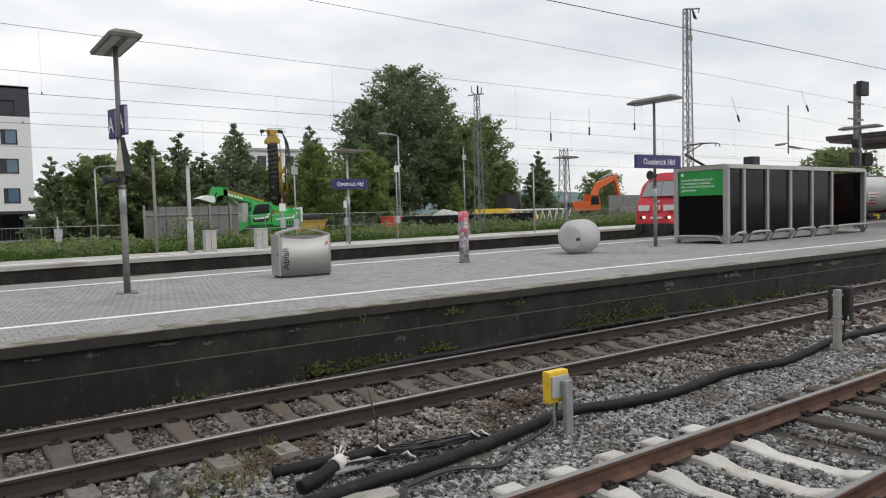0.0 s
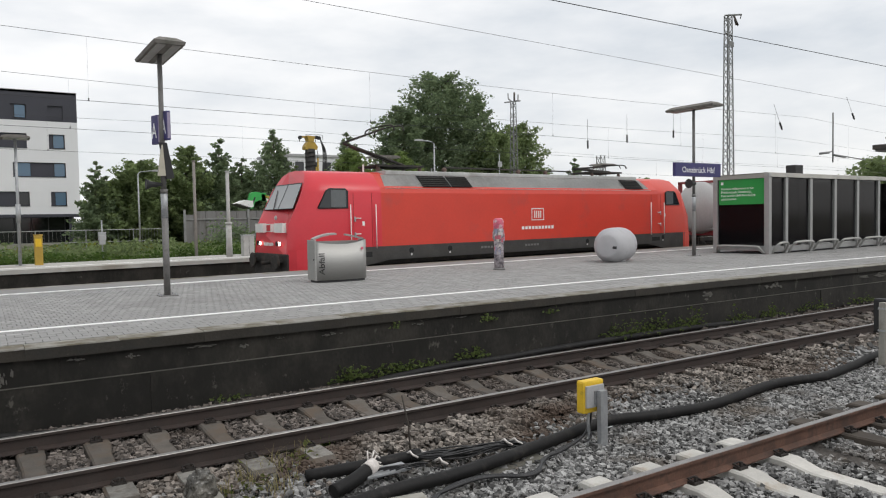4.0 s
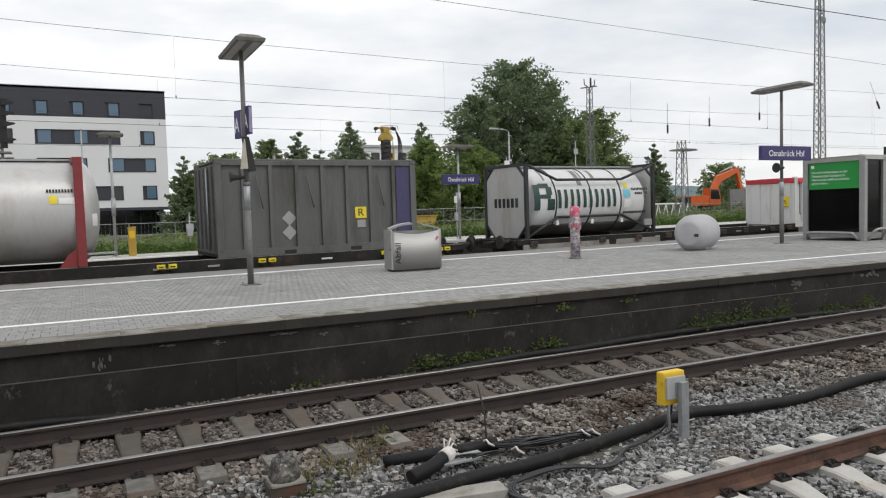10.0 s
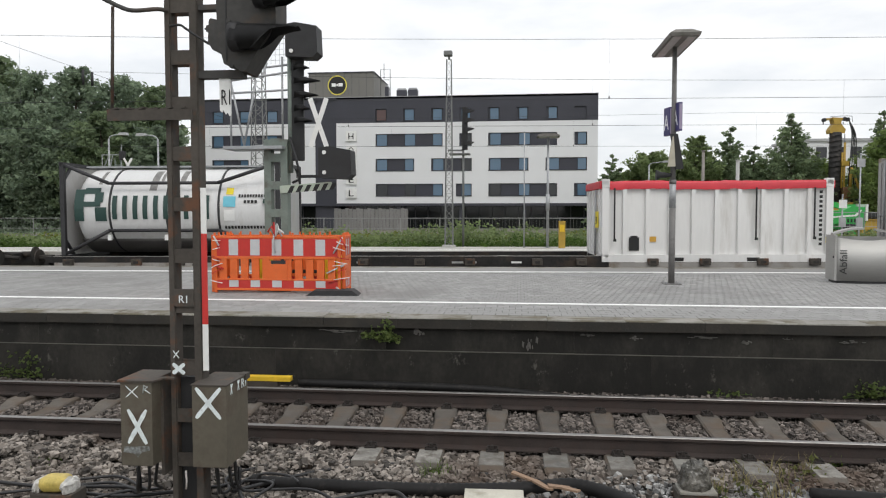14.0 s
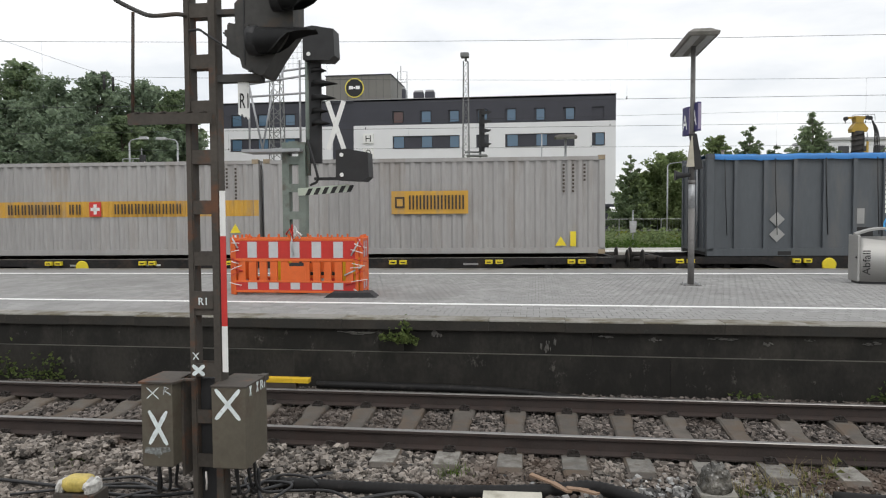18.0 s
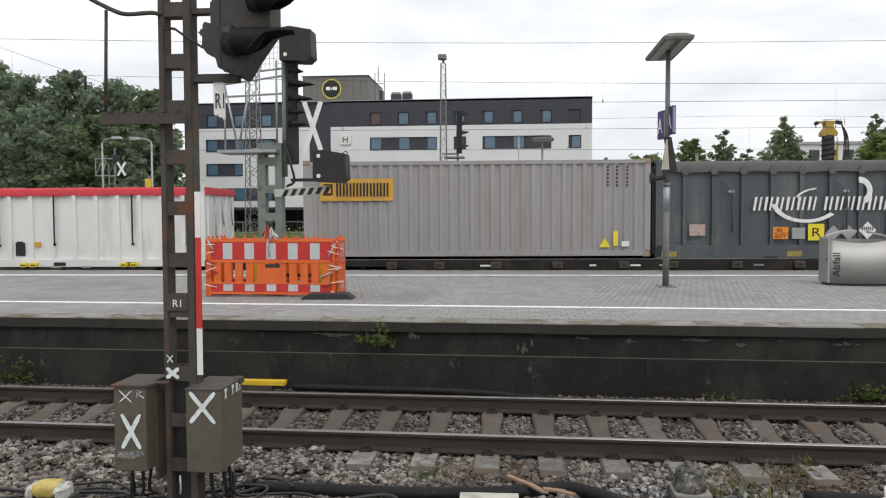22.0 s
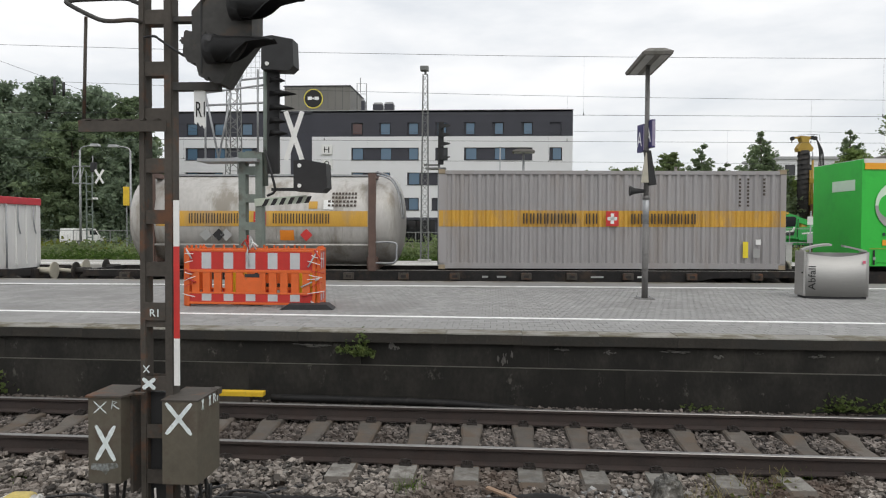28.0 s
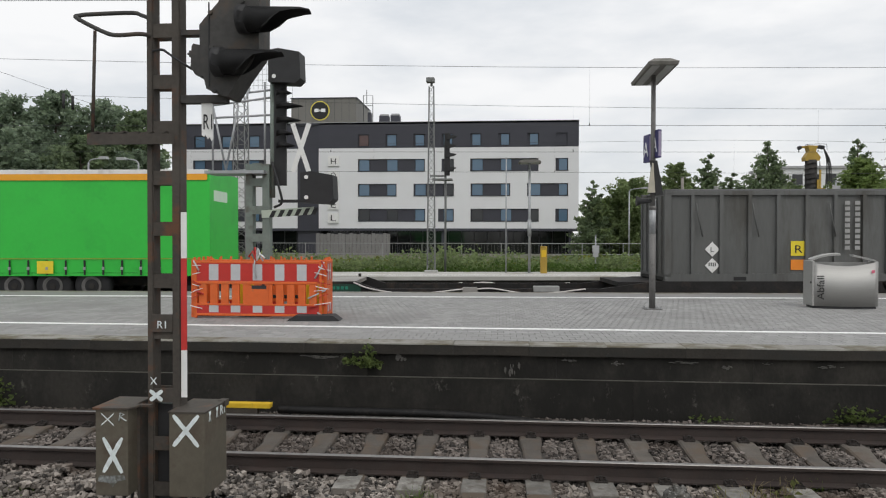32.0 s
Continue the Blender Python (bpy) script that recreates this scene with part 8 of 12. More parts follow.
def white_box(u0):
    z0, z1 = CZ - 0.18, 3.0
    c = ribbed_container("white_container", u0, u0 + 6.06, z0, z1, M_CWHITE, "white open-top container with a red tarpaulin over the rim", 10, M_TARPRED, 0.09, 0.2, False)
    L = 3.03
    for s in (-1, 1):
        part("end_tarp", box(min(s * 2.95, s * 3.09), max(s * 2.95, s * 3.09), -1.2, 1.2, z1 - 0.2, z1 + 0.01, None, 0.02), M_TARPRED, c, "red tarpaulin folded over the end")
        part("corner_head", box(min(s * L, s * (L - 0.2)), max(s * L, s * (L - 0.2)), NEAR - 0.012, NEAR + 0.16, z1 - 0.16, z1 + 0.06, None, 0.01), M_CWHITE, c)
    for f, d in ((0.054, 1.35), (0.309, 1.32), (0.669, 1.32), (0.919, 1.3)):
        x = -L + 2 * L * f
        st = part("strap", box(x - 0.022, x + 0.022, NEAR - 0.012, NEAR - 0.004, z1 - 0.2 - d, z1 - 0.18), M_INK, c, "black tarpaulin strap")
        part("strap_hook", box(x - 0.03, x + 0.05, NEAR - 0.02, NEAR - 0.004, z1 - 0.26 - d, z1 - 0.19 - d), M_INK, st)
    for y in (0.0, 0.78):
        part("end_strap", pipe([(3.1, y, z1 - 0.22), (3.11, y - 0.04, z1 - 0.6), (3.11, y, z1 - 0.85), (3.11, y + 0.08, z1 - 1.05)], 0.022, 5), M_GALV, c, "pale strap hanging down the end")
    tile("black_plate", -2.3, -2.03, 1.14, 1.5, M_INK, c, NEAR + 0.07)
    part("plate_cap", box(-2.26, -2.08, NEAR + 0.05, NEAR + 0.07, 1.5, 1.54), M_INK, c)
    tile("yellow_label", -1.82, -1.58, 1.38, 1.52, M_BAND, c, NEAR + 0.07)
    for k in range(12):
        tile("code_bar", 2.66, 2.74, 1.28 + 0.125 * k, 1.355 + 0.125 * k, M_INK, c, NEAR + 0.0)
    part("end_label", box(-3.1, -3.085, -1.0, -0.6, 1.75, 2.2), M_LABELYELLOW, c, "yellow end label with a letter")
    write("label_letter", "R", 0.3, pose(-3.105, -0.7, 1.85, 0, 0, -90), M_INK, c, 0.2)
    part("document_pouch", box(2.85, 2.95, NEAR - 0.01, NEAR + 0.02, 1.35, 1.5), M_LABELYELLOW, c)
    return c


white_box(-11.5)

# -- wagon 3: two pale grey 30-foot boxes --
flat_wagon("container_wagon", -3.0, 16.0, "dark flat container wagon with yellow folding spigots", spigots=(-2.0, 0.5, 3.2, 5.4, 8.4, 10.2, 12.8, 15.0))


def company(c, x0, xs_, x1, z0, z1, ink, shield=True):
    blocks("mark_block", x0, x0 + (xs_ - x0) * 0.86, z0, z1, 11, ink, c, NEAR, 0.045, 0.66, (8,))
    if shield:
        tile("shield", xs_ - 0.17, xs_ + 0.17, z0 - 0.06, z1 + 0.06, M_RED, c, NEAR, 0.045, "red shield with a white cross")
        tile("shield_cross", xs_ - 0.13, xs_ + 0.13, (z0 + z1) / 2 - 0.045, (z0 + z1) / 2 + 0.045, M_WHITE, c, NEAR, 0.05)
        tile("shield_cross", xs_ - 0.045, xs_ + 0.045, (z0 + z1) / 2 - 0.14, (z0 + z1) / 2 + 0.14, M_WHITE, c, NEAR, 0.05)
    blocks("mark_block", xs_ + (x1 - xs_) * 0.22, x1, z0, z1, 10, ink, c, NEAR, 0.045, 0.66)


def codes(c, x, z, n, step=0.1):
    for k in range(n):
        tile("code_bar", x, x + 0.055, z - k * step - 0.055, z - k * step, M_DIRTYINK, c, NEAR, 0.01)


b1 = box_container("dry_container", -2.95, 6.38, CZ + 0.08, 3.72, M_CGREYDIRTY, "dusty pale grey container with an ochre band")
banded(b1, 4.665, 2.18, 2.62)
company(b1, -2.5, 0.03, 2.55, 2.26, 2.54, M_DIRTYINK)
for x in (3.45, 3.75, 4.0):
    codes(b1, x, 3.5, 6 if x < 4 else 9)
part("warning_triangle", prism([(3.85, 1.72), (4.15, 1.72), (4.0, 1.97)], "y", NEAR - 0.045, NEAR - 0.04), M_LABELYELLOW, b1)
tile("paper_label", 3.9, 4.1, 1.52, 1.66, M_WHITE, b1, NEAR, 0.045)
b2 = box_container("dry_container", 6.5, 15.75, CZ + 0.08, 3.72, M_CGREYDIRTY, "dusty pale grey container with an ochre name panel")
tile("name_panel", -1.1, 0.98, 2.2, 2.82, M_BAND, b2, NEAR, 0.03, "ochre name panel")
blocks("mark_block", -0.62, 0.92, 2.32, 2.7, 8, M_DIRTYINK, b2, NEAR, 0.05, 0.74)
tile("mark_square", -1.0, -0.74, 2.36, 2.66, M_DIRTYINK, b2, NEAR, 0.05)
tile("mark_square_inner", -0.95, -0.79, 2.41, 2.61, M_BAND, b2, NEAR, 0.054)
for x in (3.5, 3.75, 4.05):
    codes(b2, x, 3.5, 5 if x > 4 else 8)
tile("yellow_label", 3.7, 3.85, 1.3, 1.7, M_LABELYELLOW, b2, NEAR, 0.045)
part("warning_triangle", prism([(3.3, 1.32), (3.6, 1.32), (3.45, 1.57)], "y", NEAR - 0.045, NEAR - 0.04), M_LABELYELLOW, b2)

# -- wagon 4: slate box with blue tarpaulin, white open box --
flat_wagon("container_wagon", 17.2, 36.0, "dark flat container wagon with yellow folding spigots", spigots=(17.8, 20.8, 23.6, 26.6, 29.8, 32.6, 35.2), low=(28.62, 34.68))
vb = ribbed_container("tarped_container", 18.38, 24.44, CZ, 3.7, M_CDARK, "slate grey open-top container with a bright blue tarpaulin rim", 8, M_TARPBLUE, 0.02)
for z in (1.58, 1.98):
    diamond("hazard_diamond", -1.2, z, 0.2, M_LABELGREY, vb, NEAR + 0.07)
tile("document_plate", 0.82, 1.02, 1.85, 2.25, M_LABELGREY, vb, NEAR + 0.07)
tile("black_plate", 0.82, 1.24, 1.45, 1.76, M_INK, vb, NEAR + 0.07)
for x, n, w in ((1.5, 10, 0.13), (1.72, 11, 0.13)):
    for k in range(n):
        tile("mark_block", x, x + w, 2.12 + 0.125 * k, 2.12 + 0.125 * k + 0.095, M_WHITE, vb, NEAR, 0.004)
ring("round_logo", 1.68, 1.82, 0.17, 0.22, M_LOGOBLUE, vb, 0, 2 * math.pi, NEAR, 0.004)
tile("logo_stroke", 1.62, 1.72, 1.58, 1.92, M_LOGOBLUE, vb, NEAR, 0.006)
tile("yellow_label", 2.2, 2.36, 1.5, 1.9, M_LABELYELLOW, vb, NEAR + 0.07)
for k in range(14):
    tile("code_bar", 2.72, 2.78, 2.2 + 0.09 * k, 2.25 + 0.09 * k, M_WHITE, vb, NEAR, 0.004)
white_box(28.62)

# -- wagon 5: pale grey box with yellow panel, long grey-green open box --
flat_wagon("container_wagon", 37.2, 56.3, "dark brown flat container wagon", spigots=(38.2,), pale=True)
b3 = box_container("dry_container", 37.38, 46.72, CZ + 0.05, 3.68, M_CGREY, "light grey container with an ochre name panel")
tile("name_panel", -4.2, -2.22, 2.6, 3.2, M_BAND, b3, NEAR, 0.03, "ochre name panel")
blocks("mark_block", -3.76, -2.3, 2.72, 3.08, 8, M_INK, b3, NEAR, 0.05, 0.74)
tile("mark_square", -4.12, -3.86, 2.76, 3.06, M_INK, b3, NEAR, 0.05)
tile("mark_square_inner", -4.07, -3.91, 2.81, 3.01, M_BAND, b3, NEAR, 0.054)
for x in (3.5, 3.75, 4.02):
    codes(b3, x, 3.5, 6)
part("warning_triangle", prism([(3.3, 1.32), (3.6, 1.32), (3.45, 1.57)], "y", NEAR - 0.045, NEAR - 0.04), M_LABELYELLOW, b3)
tile("yellow_label", 3.68, 3.8, 1.35, 1.75, M_LABELYELLOW, b3, NEAR, 0.045)
tile("paper_label", 3.9, 4.1, 1.34, 1.48, M_WHITE, b3, NEAR, 0.045)
vz = ribbed_container("long_container", 46.84, 56.06, CZ - 0.08, 3.6, M_CTEAL, "long grey-green open-top container with a sweeping white mark", 12, M_TARPGREY, 0.16, 0.42, False)
for k in range(1, 12):
    x = -4.61 + 9.22 * k / 12
    part("rim_bracket", prism([(x - 0.07, 3.24), (x + 0.07, 3.24), (x + 0.1, 3.32), (x + 0.05, 3.46), (x - 0.05, 3.46), (x - 0.1, 3.32)], "y", NEAR - 0.03, NEAR + 0.02), M_TARPGREY, vz, "dark clamp over the rolled tarpaulin")
for x in (-4.25, -0.95, 1.95, 4.0):
    tile("yellow_label", x - 0.2, x + 0.2, 1.06, 1.2, mat("grimy_yellow_label", (0.3, 0.24, 0.06), 0.6, vary=0.3, scale=9), vz, NEAR, 0.008)
for x0, n in ((-2.05, 6), (-0.2, 6)):
    for k in range(n):
        x = x0 + 0.285 * k
        bm = prism([(x, 2.28), (x + 0.06, 2.28), (x + 0.12, 2.64), (x + 0.05, 2.64)], "y", NEAR - 0.004, NEAR + 0.001)
        prism([(x + 0.13, 2.28), (x + 0.18, 2.28), (x + 0.25, 2.64), (x + 0.2, 2.64)], "y", NEAR - 0.004, NEAR + 0.001, bm)
        part("mark_block", bm, M_WHITE, vz, "plain slanted shape of the company mark")
ring("swoosh", -0.65, 2.52, 0.78, 0.92, M_WHITE, vz, math.radians(188), math.radians(322), NEAR, 0.006, 24, 0.62)
ring("swoosh", 0.72, 2.78, 0.2, 0.34, M_WHITE, vz, math.radians(-60), math.radians(95), NEAR, 0.006, 20, 1.1)
ring("swoosh", -0.35, 2.4, 0.62, 0.68, M_WHITE, vz, math.radians(95), math.radians(150), NEAR, 0.006, 14, 0.7)
tile("orange_plate", -1.52, -1.12, 1.52, 1.84, M_LABELORANGE, vz, NEAR + 0.05, 0.06)
tile("plate_rule", -1.5, -1.14, 1.675, 1.687, M_INK, vz, NEAR + 0.05, 0.064)
write("plate_number", "90", 0.14, pose(-1.43, NEAR - 0.016, 1.705), M_INK, vz, 0.15)
write("plate_number", "3077", 0.14, pose(-1.48, NEAR - 0.016, 1.545), M_INK, vz, 0.3)
tile("grey_label", -1.02, -0.68, 1.52, 1.82, M_LABELGREY, vz, NEAR + 0.05, 0.06)
tile("yellow_label", -0.6, -0.18, 1.48, 1.92, M_LABELYELLOW, vz, NEAR + 0.05, 0.06, "yellow label with a letter")
write("label_letter", "R", 0.34, pose(-0.49, NEAR - 0.012, 1.58), M_INK, vz, 0.22)
for x in (0.06, 0.46):
    diamond("hazard_diamond", x, 1.68, 0.2, M_LABELGREY, vz, NEAR + 0.05, 0.06)
diamond("hazard_diamond", 0.95, 1.74, 0.23, M_WHITE, vz, NEAR + 0.05, 0.06)
for k in range(6):
    tile("diamond_stripe", 0.79 + 0.055 * k, 0.82 + 0.055 * k, 1.74, 1.84, M_INK, vz, NEAR + 0.05, 0.064)
diamond("hazard_diamond", 1.68, 1.76, 0.22, M_WHITE, vz, NEAR + 0.05, 0.06)
write("label_letter", "L", 0.2, pose(1.63, NEAR - 0.016, 1.68), M_INK, vz, 0.09)
tile("paper_patch", -3.72, -3.3, 1.62, 1.92, mat("torn_paper", (0.42, 0.33, 0.29), 0.8, vary=0.3, scale=12), vz, NEAR + 0.05, 0.06)
for x in (-2.6, 0.4, 2.5):
    part("lever", pipe([(x - 0.25, NEAR, 3.05), (x, NEAR - 0.02, 2.8), (x, NEAR - 0.02, 1.7)], 0.02, 6), M_CTEAL, vz)
    part("lever_head", box(x - 0.1, x + 0.05, NEAR - 0.03, NEAR + 0.01, 2.76, 2.82), M_LABELGREY, vz)
for k in range(12):
    tile("code_bar", 3.52, 3.58, 2.0 + 0.1 * k, 2.06 + 0.1 * k, M_WHITE, vz, NEAR + 0.05, 0.06)
part("warning_triangle", prism([(3.7, 2.25), (3.94, 2.25), (3.82, 2.44)], "y", NEAR - 0.02, NEAR - 0.015), M_LABELYELLOW, vz)

# -- wagon 6: pale grey banded box, white open box --
w6 = flat_wagon("container_wagon", 57.3, 76.6, "dark brown flat container wagon with a grey equipment box", spigots=(59.8,), pale=True, low=(69.38, 75.44))
part("equipment_box", box(-5.47, -3.84, -1.34, -1.275, 0.58, 0.9, None, 0.015), M_WAGONGREY, w6, "dusty grey equipment box")
part("box_hinge", box(-4.9, -4.8, -1.352, -1.338, 0.72, 0.86), M_SOOT, w6)
part("air_pipe", tube((-3.57, -1.34, 0.93), (-1.62, -1.34, 0.91), 0.04, 8), M_WAGONGREY, w6, "grey air pipe along the sill")
for x in (-3.3, -2.5, -1.8):
    part("pipe_clamp", box(x - 0.03, x + 0.03, -1.385, -1.28, 0.85, 0.98), M_SOOT, w6)
b4 = box_container("dry_container", 57.9, 67.2, CZ, 3.70, M_CGREY, "light grey container with an ochre band")
banded(b4, 4.65, 2.2, 2.6)
company(b4, -2.5, 0.0, 2.45, 2.26, 2.54, M_DIRTYINK)
for x in (3.3, 3.6, 3.9):
    codes(b4, x, 3.5, 6 if x < 3.9 else 9)
part("warning_triangle", prism([(3.55, 1.72), (3.85, 1.72), (3.7, 1.97)], "y", NEAR - 0.045, NEAR - 0.04), M_LABELYELLOW, b4)
tile("paper_label", 3.6, 3.8, 1.52, 1.66, M_WHITE, b4, NEAR, 0.045)
white_box(69.38)

# -- wagon 7: dirty banded tank, pale grey striped box --
flat_wagon("container_wagon", 78.0, 97.6, "dark brown flat container wagon", spigots=(), pale=True)
t2 = vehicle("banded_tank", 82.83, "grimy steel tank with an ochre band and brown end frames", "tank container", "containers of the train")
vessel(t2, -3.85, 3.85, 2.35, 1.27, M_TANKDIRTY, "tank", True, 0.45)
for x in (-3.0, 3.0):
    for y in (NEAR, -NEAR - 0.12):
        part("end_frame", box(x - 0.1, x + 0.1, y - 0.045 if y < 0 else y, y + 0.12, CZ - 0.04, 3.62, None, 0.01), M_FRAMEBROWN, t2, "brown end frame")
    part("frame_head", box(x - 0.1, x + 0.1, NEAR, -NEAR, 3.5, 3.62), M_FRAMEBROWN, t2)
    part("saddle", prism([(-1.2, CZ), (1.2, CZ), (1.2, CZ + 0.35), (0.6, CZ + 0.2), (-0.6, CZ + 0.2), (-1.2, CZ + 0.35)], "x", x - 0.15, x + 0.15), M_FRAMEBROWN, t2)
on_tank("ochre_band", -2.85, 2.88, 2.18, 2.6, 2.35, 1.27, M_BAND, t2, 0.01, "ochre band round the tank")
tank_blocks("mark_block", -1.95, -0.42, 2.26, 2.53, 10, 2.35, 1.27, M_DIRTYINK, t2, 0.66, 0.02, True)
on_tank("shield", -0.2, 0.14, 2.22, 2.57, 2.35, 1.27, M_RED, t2, 0.018)
on_tank("shield_cross", -0.15, 0.09, 2.36, 2.43, 2.35, 1.27, M_WHITE, t2, 0.022)
on_tank("shield_cross", -0.065, 0.005, 2.27, 2.52, 2.35, 1.27, M_WHITE, t2, 0.022)
tank_blocks("mark_block", 0.32, 1.9, 2.26, 2.53, 10, 2.35, 1.27, M_DIRTYINK, t2, 0.66, 0.02, True)
on_tank("orange_plate", 0.5, 0.88, 1.8, 2.08, 2.35, 1.27, M_LABELORANGE, t2, 0.014)
for x, m_ in ((-1.5, M_LABELGREY), (-1.15, M_INK), (-0.95, M_LABELGREY), (1.22, M_RED)):
    diamond("hazard_label", x, 1.95, 0.17, m_, t2, -1.24, 0.02)
on_tank("yellow_label", -0.15, 0.08, 1.86, 2.06, 2.35, 1.27, M_LABELYELLOW, t2, 0.014)
on_tank("yellow_label", 1.28, 1.52, 2.66, 2.86, 2.35, 1.27, M_BAND, t2, 0.014)
on_tank("white_label", 1.68, 1.95, 2.64, 2.9, 2.35, 1.27, M_WHITE, t2, 0.014)
for k in range(4):
    tank_blocks("code_bar", 1.8 + 0.1 * (k > 1), 2.6, 2.72 + 0.11 * k, 2.78 + 0.11 * k, 8, 2.35, 1.27, M_DIRTYINK, t2)
part("rope_rail", pipe(smooth_path([(2.9, NEAR - 0.02, 1.75), (3.6, NEAR - 0.02, 1.75), (3.66, NEAR - 0.02, 1.5), (3.6, NEAR - 0.02, 1.22), (3.1, NEAR - 0.02, 1.2)], 5), 0.025, 8), M_GALV, t2)
part("side_pipe", tube((-2.9, NEAR, 1.68), (2.9, NEAR, 1.68), 0.03, 8), M_TANKDIRTY, t2)
part("ladder_rail", pipe(smooth_path([(3.05, -0.9, 3.62), (3.5, -0.95, 3.45), (3.72, -1.0, 3.0), (3.8, -1.0, 2.4)], 4), 0.025, 6), M_GALV, t2)
part("ladder_rail", pipe(smooth_path([(3.05, -0.5, 3.72), (3.5, -0.55, 3.52), (3.76, -0.6, 3.0), (3.82, -0.6, 2.4)], 4), 0.025, 6), M_GALV, t2)
for k in range(6):
    part("tank_seam", turned([(1.272, 0), (1.276, 0.012), (1.272, 0.024)], (-2.3 + 0.9 * k, 0, 2.35), "x", 36), M_TANKDIRTY, t2)
part("walkway", box(-2.8, 2.8, -0.35, 0.35, 3.6, 3.65), M_GALV, t2)
b5 = box_container("dry_container", 87.6, 96.95, CZ + 0.02, 3.72, M_CGREY, "light grey container with a striped ochre band", 0.235)
banded(b5, 4.675, 2.19, 2.63, 0.235)
company(b5, -2.4, 0.0, 2.3, 2.27, 2.55, M_DIRTYINK)
for x in (3.4, 3.62, 4.05):
    codes(b5, x, 3.5, 8 if x < 4 else 5)
tile("yellow_label", 3.52, 3.66, 1.36, 1.8, M_LABELYELLOW, b5, NEAR, 0.03)
tile("paper_label", 3.86, 4.0, 1.72, 1.86, M_WHITE, b5, NEAR, 0.03)
tile("grey_label", 3.8, 3.98, 1.36, 1.6, M_LABELGREY, b5, NEAR, 0.03)

# -- wagon 8: low pocket wagon with a green curtain trailer, then an old grey box --
pw = vehicle("pocket_wagon", 112.5, "long low pocket wagon with black side beams and hanging ropes", "wagon", "wagons of the train")
for s in (-1, 1):
    prof = [(-14.2, 1.0), (-14.2, 0.7), (-11.5, 0.62), (-10.5, 0.35), (10.5, 0.35), (11.5, 0.62), (14.2, 0.7), (18.5, 0.7), (18.5, 1.0), (12.5, 1.0), (11.0, 0.8), (5.0, 0.8), (4.4, 1.0), (0.2, 1.0), (-0.5, 0.72), (-11.0, 0.72), (-12.5, 1.0)]
    part("side_beam", prism(prof, "y", s * 1.26 - 0.06, s * 1.26 + 0.06), M_WAGON, pw)
part("pocket_floor", box(-12, 12, -1.2, 1.2, 0.3, 0.36), M_WAGON, pw)
part("deck", box(11.5, 18.5, -1.2, 1.2, 0.86, 0.98), M_WAGON, pw)
part("deck", box(-14.2, -11.8, -1.2, 1.2, 0.86, 0.98), M_WAGON, pw)
part("deck", box(0.25, 4.4, -1.2, 1.2, 0.9, 1.004), M_WAGONGREY, pw, "dusty grey deck over the middle bogie")
part("deck_hatch", box(2.5, 3.1, -0.9, -0.5, 1.004, 1.02), M_BLACK, pw, "black opening in the deck")
part("deck_hatch", box(2.6, 2.95, -0.85, -0.6, 1.02, 1.035), M_WAGONGREY, pw)
for x in (0.9, 4.2):
    part("edge_lug", box(x - 0.04, x + 0.04, 1.16, 1.22, 1.0, 1.1), M_WAGON, pw)
part("lettered_panel", box(3.3, 4.55, -1.327, -1.323, 0.72, 0.93), mat("dark_green_panel", (0.008, 0.05, 0.03), 0.5, vary=0.3, scale=3), pw)
bars("panel_text", 3.78, 4.25, 0.79, 0.08, 4, mat("faded_teal_paint", (0.02, 0.2, 0.13), 0.6, vary=0.3, scale=8), pw, -1.323, 0.008)
part("slack_chain", pipe(smooth_path([(2.1, -1.34, 0.9), (2.4, -1.36, 0.74), (2.55, -1.36, 0.72), (2.75, -1.36, 0.86), (3.05, -1.34, 0.88)], 4), 0.016, 6), M_TAPE, pw, "pale slack chain over the bogie")
for x0, x1 in ((4.36, 7.33), (7.67, 10.6)):
    for y in (-1.35, 1.3):
        top = 0.98 if x0 < 5 else 0.8
        part("hanging_rope", pipe(smooth_path([(x0, y, top), (x0 + 0.45, y - 0.01, 0.81), (x0 + 1.25, y - 0.02, 0.69), (x0 + 2.05, y - 0.02, 0.70), (x1, y, 0.8)], 5), 0.022, 6), M_TAPE, pw, "pale hanging rope")
part("rope_bracket", box(7.3, 7.7, -1.38, -1.3, 0.7, 0.85, None, 0.015), M_WAGONGREY, pw)
part("data_grid", box(0.85, 1.75, -1.327, -1.323, 0.62, 0.82), M_LABELGREY, pw, "pale stencilled data grid")
part("data_plate", box(4.62, 4.82, -1.327, -1.323, 0.6, 0.7), M_LABELGREY, pw)
for k in range(9):
    part("marking", box(-9 + 2.1 * k, -8.5 + 2.1 * k, -1.328, -1.322, 0.5, 0.6), M_LABELGREY, pw)
part("container_lock", box(9.2, 9.9, -1.36, -1.2, 0.72, 0.88, None, 0.02), M_LABELGREY, pw, "grey folding container lock")
for x in (-12.9, 2.8, 14.0):
    bogie(pw, x)
buffers(pw, -14.2, -1)
buffers(pw, 18.5, 1)
tr = vehicle("curtain_trailer", 105.95, "bright green curtain-sided road trailer with an amber top stripe", "trailer")
TL, TB, TT = 6.98, 1.2, 4.02
bm = bmesh.new()
rows = []
